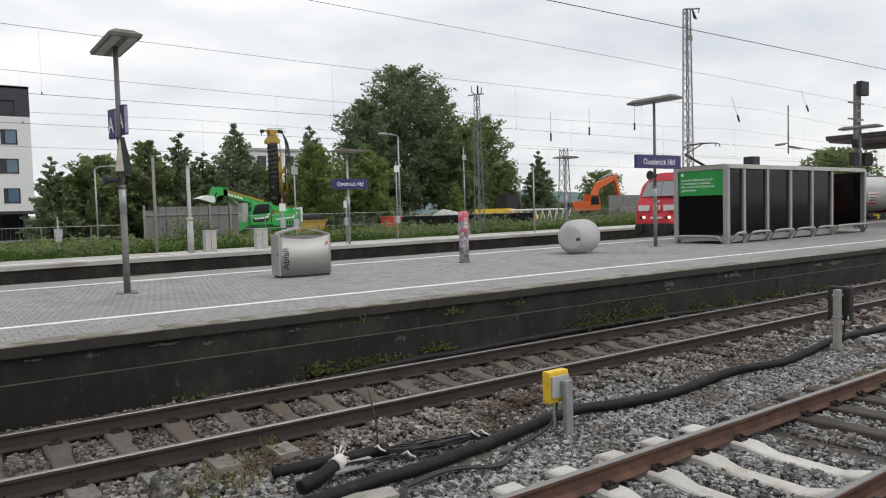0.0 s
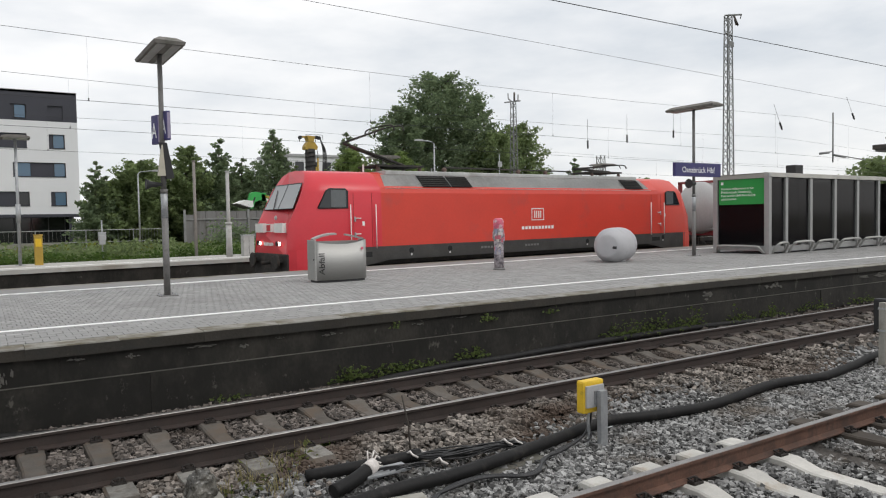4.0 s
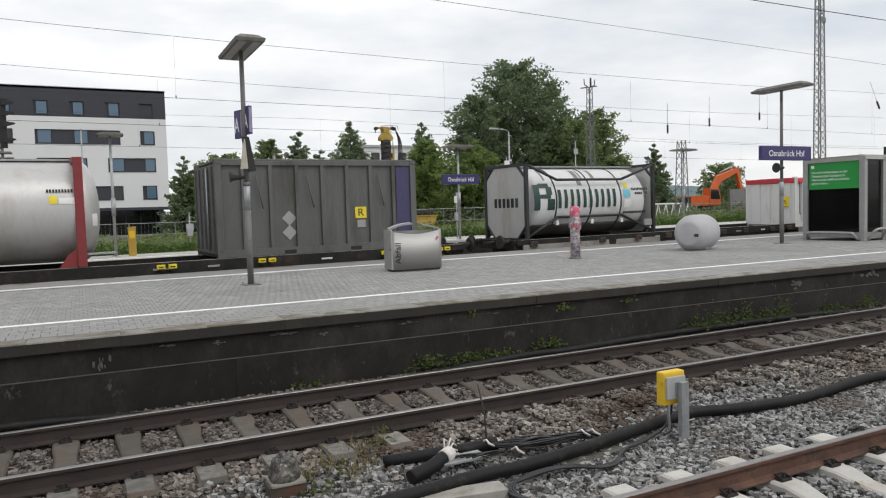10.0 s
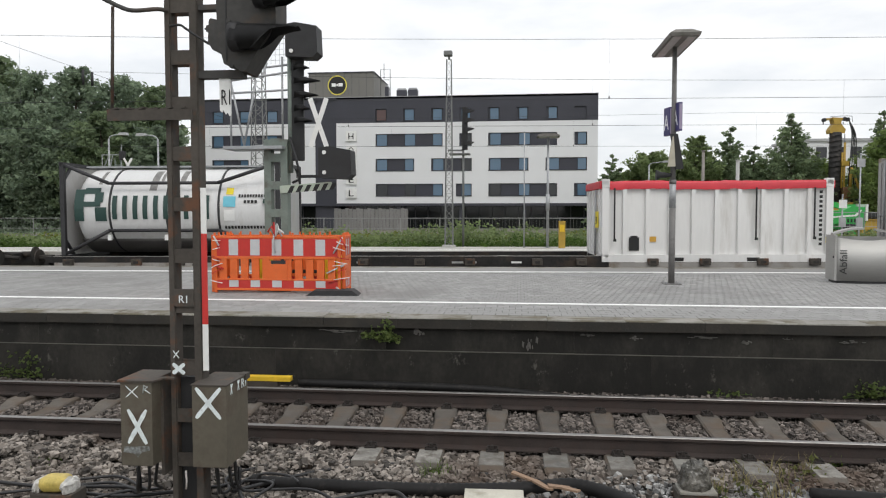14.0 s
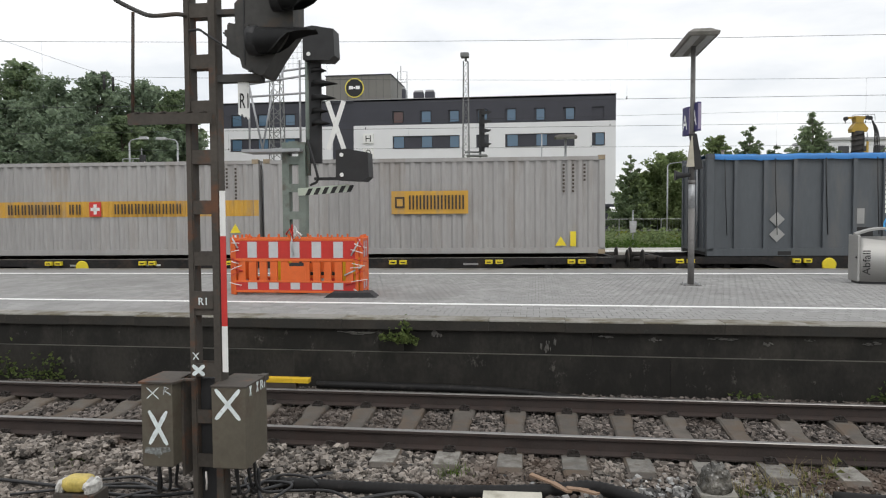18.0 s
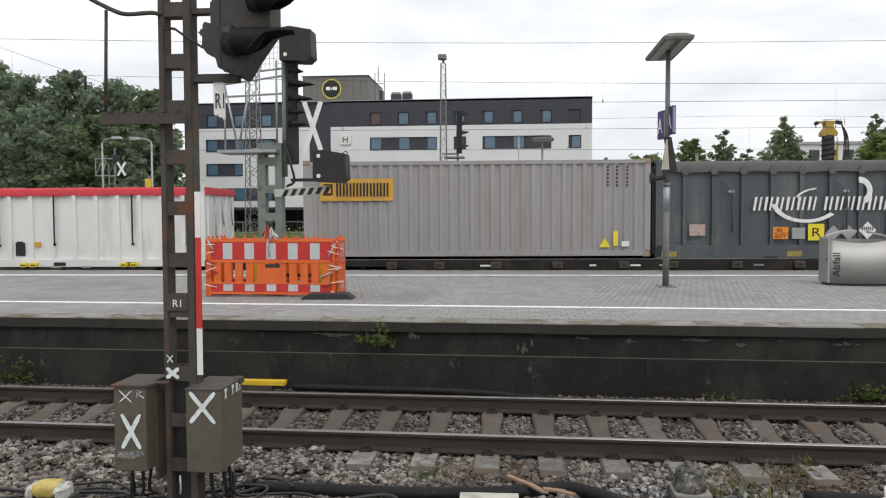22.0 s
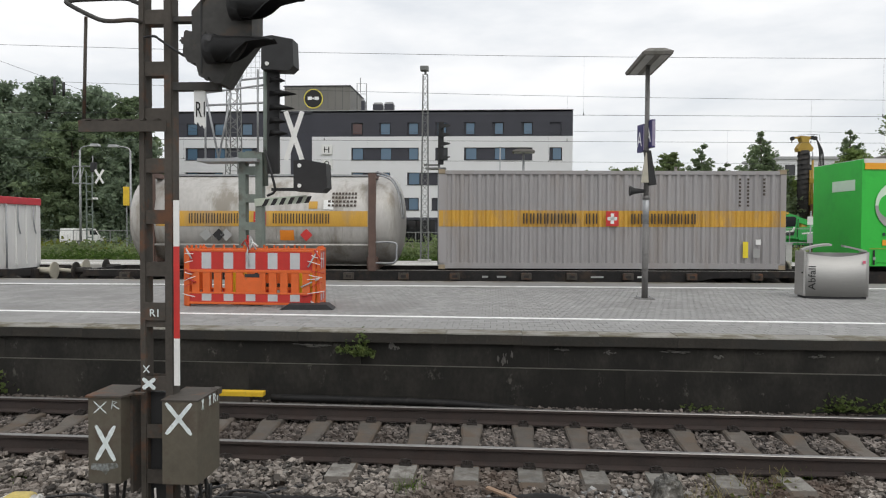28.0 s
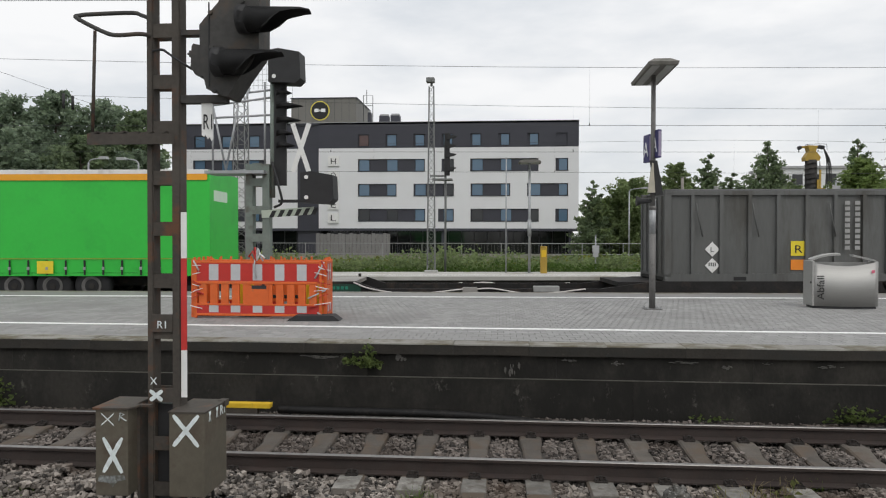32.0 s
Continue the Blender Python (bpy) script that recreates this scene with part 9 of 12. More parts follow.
for k in range(121):
    x = -TL + 2 * TL * k / 120
    d = 0.014 * math.sin(k * 1.9) * (0.6 + 0.4 * noise.noise((x, 0, 0)))
    rows.append([bm.verts.new((x, NEAR - 0.02 + d * e, z)) for z, e in ((TB + 0.04 + 0.015 * noise.noise((x * 3, 1, 0)), 1.0), (TB + 0.32, 0.6), (2.4, 0.3), (3.4, 0.2), (TT - 0.14, 0.1))])
for a, b in zip(rows, rows[1:]):
    for j in range(4):
        bm.faces.new((a[j], b[j], b[j + 1], a[j + 1])).smooth = True
part("curtain", bm, M_BRIGHTGREEN, tr, "bright green side curtain")
part("back_curtain", box(-TL, TL, -NEAR - 0.02, -NEAR + 0.01, TB, TT - 0.14), M_BRIGHTGREEN, tr)
part("roof", box(-TL, TL, NEAR - 0.03, -NEAR + 0.03, TT - 0.04, TT + 0.02, None, 0.02), M_CWHITE, tr, "white roof edge")
part("roof_lip", box(-TL, TL, NEAR - 0.034, NEAR, TT - 0.10, TT - 0.035), M_CWHITE, tr)
part("amber_stripe", box(-TL + 0.02, TL - 0.02, NEAR - 0.05, NEAR - 0.04, TT - 0.27, TT - 0.10), M_AMBER, tr, "amber stripe under the roof")
for s in (-1, 1):
    part("end_wall", box(s * TL - 0.04, s * TL + 0.04, NEAR - 0.02, -NEAR + 0.02, TB, TT), M_BRIGHTGREEN, tr, "green end wall")
    part("end_mark", box(min(s * (TL + 0.04), s * (TL + 0.05)), max(s * (TL + 0.04), s * (TL + 0.05)), -0.95, 0.2, 3.2, 3.5), M_PALEGREEN, tr)
ring("round_mark", -5.98, 2.78, 0.0, 0.69, M_PALEGREEN, tr, 0, math.pi, NEAR - 0.03, 0.018, 24)
ring("round_mark", -5.98, 2.78, 0.0, 0.69, M_LABELGREY, tr, math.pi, 2 * math.pi, NEAR - 0.03, 0.018, 24)
ring("mark_cut", -6.25, 2.77, 0.0, 0.335, M_BRIGHTGREEN, tr, 0, 2 * math.pi, NEAR - 0.03, 0.022, 24)
for x0, x1, z0, z1 in ((-5.17, -4.59, 2.16, 2.96), (-4.54, -4.1, 2.16, 2.75), (-4.02, -3.85, 2.16, 2.96), (-3.79, -3.24, 2.16, 2.76), (-3.19, -2.61, 1.94, 2.76)):
    w = min(0.2, x1 - x0)
    bm = box(x0, x0 + w, NEAR - 0.048, NEAR - 0.043, z0, z1)
    if x1 - x0 > 0.3:
        box(x1 - w, x1, NEAR - 0.048, NEAR - 0.043, z0, min(z1, 2.75), bm)
    part("mark_block", bm, M_PALEGREEN, tr, "plain shape of the company mark")
tile("faded_patch", -6.46, -5.78, 1.71, 1.86, M_AMBER, tr, NEAR - 0.03, 0.018)
tile("paper_label", -6.18, -5.88, 1.49, 1.56, M_WHITE, tr, NEAR - 0.03, 0.018)
bars("code_bar", -6.46, -5.48, 1.97, 0.08, 9, M_LOGOGREEN, tr, NEAR - 0.03, 0.018)
tile("yellow_plate", -2.71, -2.31, TB + 0.02, TB + 0.31, M_LABELYELLOW, tr, NEAR - 0.03, 0.03)
write("slogan", "Finding New Ways", 0.36, pose(-2.45, NEAR - 0.05, 2.46), M_PALEGREEN, tr, 2.35, "white slogan")
tile("amber_rule", -2.45, -0.1, 2.86, 2.91, M_AMBER, tr, NEAR - 0.03, 0.018)
bars("amber_text", -2.45, -1.5, 2.2, 0.12, 7, M_AMBER, tr, NEAR - 0.03, 0.018)
tile("amber_rule", -6.8, 6.9, 1.61, 1.635, mat("faded_olive_rule", (0.25, 0.36, 0.03), 0.5, vary=0.2, scale=4), tr, NEAR - 0.03, 0.018)
for k in range(3):
    diamond("faded_patch", -0.4 + 0.6 * k, 1.98, 0.2, mat("dull_green_patch", (0.03, 0.4, 0.05), 0.5, vary=0.1), tr, NEAR - 0.03, 0.016)
for k in range(27):
    x = -TL + 0.3 + k * (2 * TL - 0.6) / 26
    st = part("strap", box(x - 0.025, x + 0.025, NEAR - 0.05, NEAR - 0.04, TB - 0.02, TB + 0.38), M_INK, tr, "black curtain strap")
    part("strap_buckle", box(x - 0.035, x + 0.035, NEAR - 0.065, NEAR - 0.05, TB + 0.12, TB + 0.2), M_GALV, st)
tile("yellow_plate", 2.3, 2.75, TB + 0.02, TB + 0.36, M_LABELYELLOW, tr, NEAR - 0.03, 0.03)
part("chassis", box(-TL + 0.3, TL - 0.2, -0.55, 0.55, 0.85, TB), M_WAGON, tr)
part("side_rave", box(-TL, TL, NEAR - 0.02, NEAR + 0.06, TB - 0.05, TB + 0.03), M_BRIGHTGREEN, tr)
for x in (1.6, 2.66, 3.73):
    for y in (-1.0, 1.0):
        ty = part("tyre", turned([(0.28, -0.17), (0.46, -0.17), (0.5, -0.1), (0.5, 0.1), (0.46, 0.17), (0.28, 0.17)], (x, y, 0.87), "y", 24), M_TYRE, tr)
        part("rim", turned([(0.05, -0.12), (0.16, -0.14), (0.22, -0.2), (0.27, -0.21), (0.27, 0.21), (0.22, 0.2), (0.16, 0.14), (0.05, 0.12)], (x, y, 0.87), "y", 20), M_LOCOGREY, ty, "dull dusty wheel rim")
        part("hub", tube((x, y - 0.2, 0.87), (x, y + 0.2, 0.87), 0.08, 12), M_UNDER, ty)
    part("axle", tube((x, -1.0, 0.84), (x, 1.0, 0.84), 0.06, 8), M_UNDER, tr)
part("landing_leg", box(-3.9, -3.75, -1.0, -0.85, 0.4, TB), M_UNDER, tr)
g2 = ribbed_container("open_container", 125.2, 131.3, CZ - 0.02, 3.45, M_COLD, "weathered grey open-top container with white hazard labels", 8, None)
part("rim_tarp", box(-2.9, 2.95, -1.2, 1.2, 3.4, 3.48, None, 0.03), M_TARPGREY, g2)
for z, r in ((1.42, 0.2), (1.86, 0.2)):
    diamond("hazard_diamond", -1.75, z, r, M_WHITE, g2, NEAR + 0.08)
write("label_letter", "L", 0.18, pose(-1.8, NEAR + 0.068, 1.79), M_INK, g2, 0.09)
for k in range(4):
    tile("diamond_stripe", -1.85 + 0.055 * k, -1.82 + 0.055 * k, 1.4, 1.5, M_INK, g2, NEAR + 0.08, 0.01)
tile("yellow_label", 0.35, 0.78, 1.68, 2.08, M_LABELYELLOW, g2, NEAR + 0.08, 0.01, "yellow label with a letter")
write("label_letter", "R", 0.3, pose(0.46, NEAR + 0.066, 1.76), M_INK, g2, 0.2)
tile("orange_plate", 0.35, 0.78, 1.3, 1.58, M_LABELORANGE, g2, NEAR + 0.08, 0.01)
for x, n in ((1.75, 9), (2.02, 9)):
    for k in range(n):
        tile("mark_block", x, x + 0.13, 1.85 + 0.15 * k, 1.85 + 0.15 * k + 0.1, M_LABELGREY, g2, NEAR, 0.004)
for x in (-2.2, -0.7, 1.35):
    part("lever", pipe([(x, NEAR + 0.02, 3.1), (x + 0.03, NEAR - 0.01, 2.8), (x + 0.16, NEAR - 0.01, 2.2)], 0.02, 6), M_COLD, g2)

# ---- beyond the tracks: overhead wires, masts, hotel, trees, building site ----
M_HOTELWHITE = mat("white_render", (0.73, 0.735, 0.745), 0.85, vary=0.03, scale=0.4, fine=20)
M_HOTELDARK = mat("anthracite_cladding", (0.042, 0.043, 0.056), 0.6, vary=0.1, scale=0.5, fine=15)
M_HOTELGREY = mat("grey_penthouse_cladding", (0.16, 0.155, 0.14), 0.6, vary=0.08, scale=0.6)
M_PANEBLUE = glass("sky_reflecting_pane", (0.10, 0.17, 0.25), 0.08)
M_PANEDARK = glass("dark_pane", (0.02, 0.022, 0.025), 0.08)
M_PANERED = glass("curtained_pane", (0.09, 0.045, 0.04), 0.1)
M_PALECONC = mat("pale_concrete_pole", (0.44, 0.435, 0.42), 0.8, vary=0.12, scale=4, second=(0.3, 0.29, 0.27), amount=0.25)
M_LATTICE = mat("dull_galvanised_lattice", (0.19, 0.195, 0.19), 0.6, 0.3, vary=0.15, scale=3)
M_NOISEWALL = mat("grey_noise_wall", (0.20, 0.195, 0.19), 0.8, vary=0.15, scale=2, streak=6, second=(0.14, 0.13, 0.12), amount=0.3)
M_LIME = mat("lime_green_machine_paint", (0.04, 0.38, 0.08), 0.45, vary=0.08, scale=2)
M_CONSTR = mat("orange_machine_paint", (0.62, 0.12, 0.025), 0.5, vary=0.12, scale=2)
M_MACHYEL = mat("dusty_yellow_machine_paint", (0.40, 0.26, 0.04), 0.55, vary=0.15, scale=2)
M_BARK = mat("grey_brown_bark", (0.10, 0.082, 0.062), 0.9, vary=0.3, scale=6, streak=4)
M_LEAFDARK = leaves("dark_foliage", (0.19, 0.255, 0.15))
M_LEAFMID = leaves("green_foliage", (0.2, 0.265, 0.125))
M_LEAFFRESH = leaves("fresh_foliage", (0.21, 0.29, 0.105))
M_LEAFWOOD = leaves("grove_foliage", (0.23, 0.3, 0.215))
M_WEED = leaves("weed_leaves", (0.075, 0.135, 0.033))
M_WEEDYEL = leaves("yellow_green_weed_leaves", (0.17, 0.20, 0.045))
M_WIRE = mat("overhead_wire", (0.05, 0.052, 0.055), 0.5, 0.6, vary=0.1)
M_FENCE = mat("galvanised_fence", (0.28, 0.285, 0.28), 0.5, 0.4, vary=0.1)
M_TARP = mat("dark_blue_fence_tarp", (0.085, 0.09, 0.115), 0.7, vary=0.2, scale=2)
M_HILL = mat("distant_wooded_hill", (0.13, 0.19, 0.20), 0.95, vary=0.2, scale=0.02, fine=0.15, bump=0)


def gz(x, y):
    """Height of the ground beyond the far platform."""
    v = y - 0.10 * max(-150, min(250, x))
    for (a, za), (b, zb) in zip(prof_ground, prof_ground[1:]):
        if a <= v <= b:
            return za + (zb - za) * (v - a) / (b - a)
    return 0.3


# -- overhead line --
def wire_pair(name, y0, skew, z_low, z_high, x0, x1, label, drops=True, sag=0.35, mast=12):
    t = empty(name, pose(0, 0, 0), label, "overhead line", "overhead wires")
    if z_low:
        part("contact_wire", tube((x0, y0 + skew * x0, z_low), (x1, y0 + skew * x1, z_low), 0.0065, 5), M_WIRE, t)
    if z_high:
        pts = []
        n = int((x1 - x0) / 5)
        for k in range(n + 1):
            x = x0 + (x1 - x0) * k / n
            f = ((x - mast) / 62) % 1.0
            pts.append((x, y0 + skew * x, z_high - sag * 4 * f * (1 - f)))
        part("messenger_wire", pipe(pts, 0.006, 5), M_WIRE, t)
        if drops and z_low:
            x = x0 + 3
            while x < x1:
                f = ((x - mast) / 62) % 1.0
                part("dropper", tube((x, y0 + skew * x, z_low), (x, y0 + skew * x, z_high - sag * 4 * f * (1 - f)), 0.0022, 4), M_WIRE, t)
                part("dropper_clamp", tube((x, y0 + skew * x, z_low - 0.01), (x, y0 + skew * x, z_low + 0.07), 0.016, 5), M_WIRE, t)
                x += 8.5
    return t


main_line = wire_pair("overhead_line", TRAIN_Y, SLOPE, 5.39, 7.59, -60, 130, "contact wires and a carrying wire over the tracks", True, 0.56, 39)
part("near_contact_wire", tube((-60, 0.75, 5.2), (130, 0.75, 5.2), 0.0065, 5), M_WIRE, main_line)
wire_pair("overhead_line", 18.3, SLOPE, 5.2, 7.22, -60, 130, "contact wire and carrying wire over the second track", True, 0.53, 46)
wire_pair("overhead_line", 9.0, SLOPE, None, 7.47, -60, 130, "single tight wire high above the platform", False, 0.02)
cross_wire = empty("cross_wire", pose(0, 0, 0), "slanting tension wire with a pair of insulators before the grove", "overhead line", "overhead wires")
part("wire", tube((-36.0, 23.4, 14.4), (-20.4, 25.0, 8.86), 0.008, 5), M_WIRE, cross_wire)
part("wire", tube((-20.4, 25.0, 8.86), (-13.75, 30.0, 6.6), 0.008, 5), M_WIRE, cross_wire)
for dx in (0.0, 0.45):
    part("insulator", tube((-20.4 + dx, 25.0, 8.2 - 0.14 * dx), (-20.4 + dx, 25.0, 8.9 - 0.3 * dx), 0.06, 8), M_BLACK, cross_wire)
wire_pair("overhead_line", 27.0, 0.1, 5.3, 6.9, -60, 130, "pair of wires beyond the far platform")
for x, y, z, tilt in ((24.7, 18.3, 5.6, 0), (27.4, 18.3, 6.0, 0), (30.9, 18.3, 6.4, 0), (33.7, 14.0, 6.46, 30), (40.5, 14.0, 7.37, 35)):
    t = empty("wire_insulator", pose(x, y, z, 0, -tilt, 0), "dark rod insulator hanging in the overhead wires", "insulator", "insulators in the wires")
    part("insulator_body", tube((0, 0, -0.2), (0, 0, 0.2), 0.035, 8), M_BLACK, t)
    for k in range(4):
        part("insulator_disc", tube((0, 0, -0.14 + 0.09 * k), (0, 0, -0.11 + 0.09 * k), 0.055, 10), M_BLACK, t)
    part("hanger", tube((0, 0, 0.2), (0, 0, 1.2), 0.008, 5), M_WIRE, t)
rod_ = empty("wire_support", pose(49.46, 20, 5.55), "upright rod with slanted steady arms in the overhead wires", "wire support")
part("upright", tube((0, 0, 0), (0, 0, 3.4), 0.05, 8), M_LATTICE, rod_)
for a, b, r in (((-1.5, 0, 0.55), (0, 0, 0.75), 0.04), ((0, 0, 0.55), (4.3, 0, 0.3), 0.035), ((0.2, 0, 0.5), (1.6, 0, 0.42), 0.08), ((-1.6, 0, 0.55), (-0.5, 0, 0.66), 0.08)):
    part("steady_arm", tube(a, b, r, 8), M_LATTICE, rod_)


def lattice_mast(name, x, y, z0, z1, w0, w1, label, head="", bays=0, legs=0.04):
    t = empty(name, pose(x, y, z0), label, "lattice mast", "lattice masts")
    h = z1 - z0
    n = bays or int(h / (1.1 * (w0 + w1) / 2)) + 1
    at = lambda k, sx, sy: Vector((sx * (w0 + (w1 - w0) * k / n) / 2, sy * (w0 + (w1 - w0) * k / n) / 2, h * k / n))
    for sx in (-1, 1):
        for sy in (-1, 1):
            part("leg", tube(at(0, sx, sy), at(n, sx, sy), legs, 5), M_LATTICE, t)
    for a, b in (((-1, -1), (1, -1)), ((1, -1), (1, 1)), ((1, 1), (-1, 1)), ((-1, 1), (-1, -1))):
        for k in range(n):
            p, q = (a, b) if k % 2 else (b, a)
            part("brace", tube(at(k, *p), at(k + 1, *q), legs * 0.6, 4, None, None, False), M_LATTICE, t)
    part("footing", box(-w0 * 0.8, w0 * 0.8, -w0 * 0.8, w0 * 0.8, -0.5, 0.12), M_PALECONC, t)
    if head == "lamp":
        part("flood_lamp", box(-0.22, 0.14, -0.2, 0.15, h + 0.15, h + 0.36, None, 0.04), M_LATTICE, t)
        part("lamp_bracket", tube((0, 0, h), (0, 0, h + 0.2), 0.05, 8), M_LATTICE, t)
    for k in range(1, n + 1):
        part("cross_tie", tube(at(k, -1, -1), at(k, 1, -1), legs * 0.5, 4, None, None, False), M_LATTICE, t)
    if head == "arm":
        part("wire_arm", tube((-0.35, 0, h - 0.05), (1.75, 0, h + 0.3), 0.07, 6), M_LATTICE, t)
        part("arm_end", tube((1.75, 0, h + 0.3), (1.6, 0, h - 0.05), 0.05, 6), M_LATTICE, t)
        for dx in (0.55, 0.8):
            part("insulator", tube((0.75, 0, h + 0.1), (dx + 0.5, 0, h - 0.65), 0.07, 8), M_RUST, t)
        part("box", box(-0.3, 0.3, -0.32, -0.24, h - 2.6, h - 2.2), M_LATTICE, t)
    if head == "horns":
        for s in (-1, 1):
            part("horn", pipe([(s * 0.1, 0, h), (s * 0.4, 0, h + 0.15), (s * 0.42, 0, h + 0.5)], 0.04, 6), M_LATTICE, t)
        part("cross_arm", tube((-0.7, 0, h - 0.1), (0.6, 0, h + 0.1), 0.04, 6), M_LATTICE, t)
        part("insulator", tube((0.1, 0, h), (0.1, 0, h + 0.6), 0.06, 8), M_RUST, t)
    return t


lattice_mast("lattice_mast", 52.0, 30, gz(52.0, 30), 18.35, 0.68, 0.42, "tall grey lattice mast with a wire arm behind the tracks", "arm", 34, 0.05)
lattice_mast("lattice_mast", 29.5, 30, gz(29.5, 30), 9.7, 0.5, 0.24, "grey lattice mast with horned top amid weeds", "horns", 16, 0.026)
lattice_mast("lattice_mast", -13.75, 30, gz(-13.75, 30), 13.6, 0.75, 0.45, "grey lattice mast rising behind the platform signal", "", 26, 0.032)
lattice_mast("lamp_mast", -3.04, 24, 0.66, 8.75, 0.34, 0.2, "slim lattice lamp mast with a floodlight on top", "lamp", 24, 0.02)
lattice_mast("lattice_mast", 47.5, 40, gz(47.5, 40), 7.6, 0.9, 0.5, "low grey lattice mast among the building machines", "", 8, 0.045)

far_signal = empty("far_signal", pose(-2.5, 25.0, 0.66), "grey post carrying black signal lamp boxes", "signal")
part("post", tube((0, 0, 0), (0, 0, 6.2), 0.05, 8), M_LATTICE, far_signal)
part("back_board", box(-0.05, 0.2, -0.12, -0.06, 4.3, 6.2, None, 0.02), M_BLACK, far_signal)
for z in (6.0, 5.6, 5.2, 4.6):
    part("lamp_hood", prism([(0.1, z - 0.1), (0.1, z + 0.12), (0.5, z + 0.05), (0.45, z)], "y", -0.24, -0.1), M_BLACK, far_signal)
part("platform_grate", box(-0.6, 0.3, -0.3, 0.3, 4.1, 4.16), M_LATTICE, far_signal)
part("side_arm", tube((-0.7, 0, 4.3), (0, 0, 4.3), 0.04, 6), M_LATTICE, far_signal)

# -- lamps and posts on and behind the far platform --
lamp_post("lamp_post", 37.0, 9.6, 4.85, 0.52, "grey platform lamp post beyond the waiting shelter", 0, 0.92)


def far_lamp(x, y, z0, top, length, label, sign=None):
    t = empty("lamp_post", pose(x, y, z0), label, "street lamp", "far platform lamps")
    h = top - z0
    part("post", tube((0, 0, 0), (0, 0, h), 0.06, 10, 0.05), M_GALV, t)
    part("collar", tube((0, 0, 1.6), (0, 0, 2.3), 0.085, 10), M_GALV, t)
    part("base_plate", box(-0.16, 0.16, -0.16, 0.16, 0, 0.02), M_GALV, t)
    shade = part("shade", prism([(-length / 2, h), (length / 2, h), (length / 2 - 0.03, h + 0.06), (length / 2 - 0.2, h + 0.11), (-length / 2 + 0.2, h + 0.11), (-length / 2 + 0.03, h + 0.06)], "y", -0.45, 0.45), M_LAMPTOP, t, "flat grimy lamp shade")
    part("diffuser", box(-length / 2 + 0.08, length / 2 - 0.08, -0.38, 0.38, h - 0.012, h + 0.001), M_DIFF, shade)
    if sign:
        station_sign(t, *sign)
    return t


far_lamp(1.2, 24, 0.676, 5.4, 0.95, "grey lamp post on the far platform")
far_lamp(16.6, 24, 0.676, 5.15, 1.5, "grey lamp post with a small station name board", (-0.95, 1.05, -0.12, 2.69, 3.16))
far_lamp(33.5, 26, 0.676, 5.35, 1.5, "grey lamp post beside the weeds on the far platform")


def far_post(name, x, y, top, r, material, label, square=False, z0=None):
    z0 = (0.676 if 21 + 0.12 * x < y < 25 + 0.12 * x else gz(x, y)) if z0 is None else z0
    t = empty(name, pose(x, y, z0), label, "post")
    part("post", box(-r, r, -r, r, -0.1, top - z0, None, r * 0.2) if square else tube((0, 0, -0.1), (0, 0, top - z0), r, 10, r * 0.85), material, t)
    part("cap", tube((0, 0, top - z0), (0, 0, top - z0 + 0.05), r * 1.15, 10), material, t)
    return t


far_post("thin_post", 0.2, 24, 5.6, 0.03, M_GALV, "thin galvanised post on the far platform")
yp = far_post("yellow_post", 1.81, 24, 1.78, 0.14, M_MACHYEL, "squat bright yellow post on the far platform", True)
part("post_plate", box(-0.1, 0.1, -0.15, -0.14, 0.7, 1.0), M_BARYELLOW, yp)
wp = far_post("white_pole", 9.0, 24, 4.32, 0.085, M_PALECONC, "pale round pole with a thicker foot")
part("foot_sleeve", tube((0, 0, 0), (0, 0, 1.45), 0.14, 14, 0.12), M_PALECONC, wp)
part("collar", tube((0, 0, 1.4), (0, 0, 1.5), 0.15, 14), M_PALECONC, wp)
far_post("concrete_pole", 8.1, 26, 4.9, 0.075, mat("brown_grey_pole", (0.24, 0.22, 0.2), 0.85, vary=0.15, scale=4), "weathered concrete pole in the weeds")
far_post("sign_post", 30.66, 26, 4.75, 0.055, M_GALV, "galvanised post on the far platform")
for x, y, top in ((14.1, 24.6, 4.6), (13.55, 24.9, 2.9), (17.2, 25.4, 3.0), (21.0, 26.6, 4.9), (4.4, 27.0, 2.3), (28.3, 30, 6.2)):
    t = far_post("sign_post", x, y, top, 0.035, M_GALV, "thin galvanised post with a small plate")
    part("plate", box(-0.16, 0.16, -0.06, -0.045, top - 1.2, top - 0.85), M_WHITE if int(x) % 2 else M_GREY, t)
    part("small_box", box(-0.12, 0.12, -0.1, 0.05, 0.9, 1.3, None, 0.02), M_GREY, t)
for x, w in ((9.9, 0.24), (12.22, 0.26)):
    t = empty("grey_cabinet", pose(x, 24.3 if x < 13 else 25.0, 0.676), "pale grey steel equipment cabinet", "cabinet", "trackside cabinets")
    part("body", box(-w, w, -0.2, 0.2, 0.0, 0.88, None, 0.015), M_PALECONC, t)
    part("lid", box(-w - 0.02, w + 0.02, -0.23, 0.23, 0.88, 0.93, None, 0.01), M_GREY, t)
    part("door_gap", box(-0.006, 0.006, -0.206, -0.198, 0.08, 0.82), M_DARKSTEEL, t)


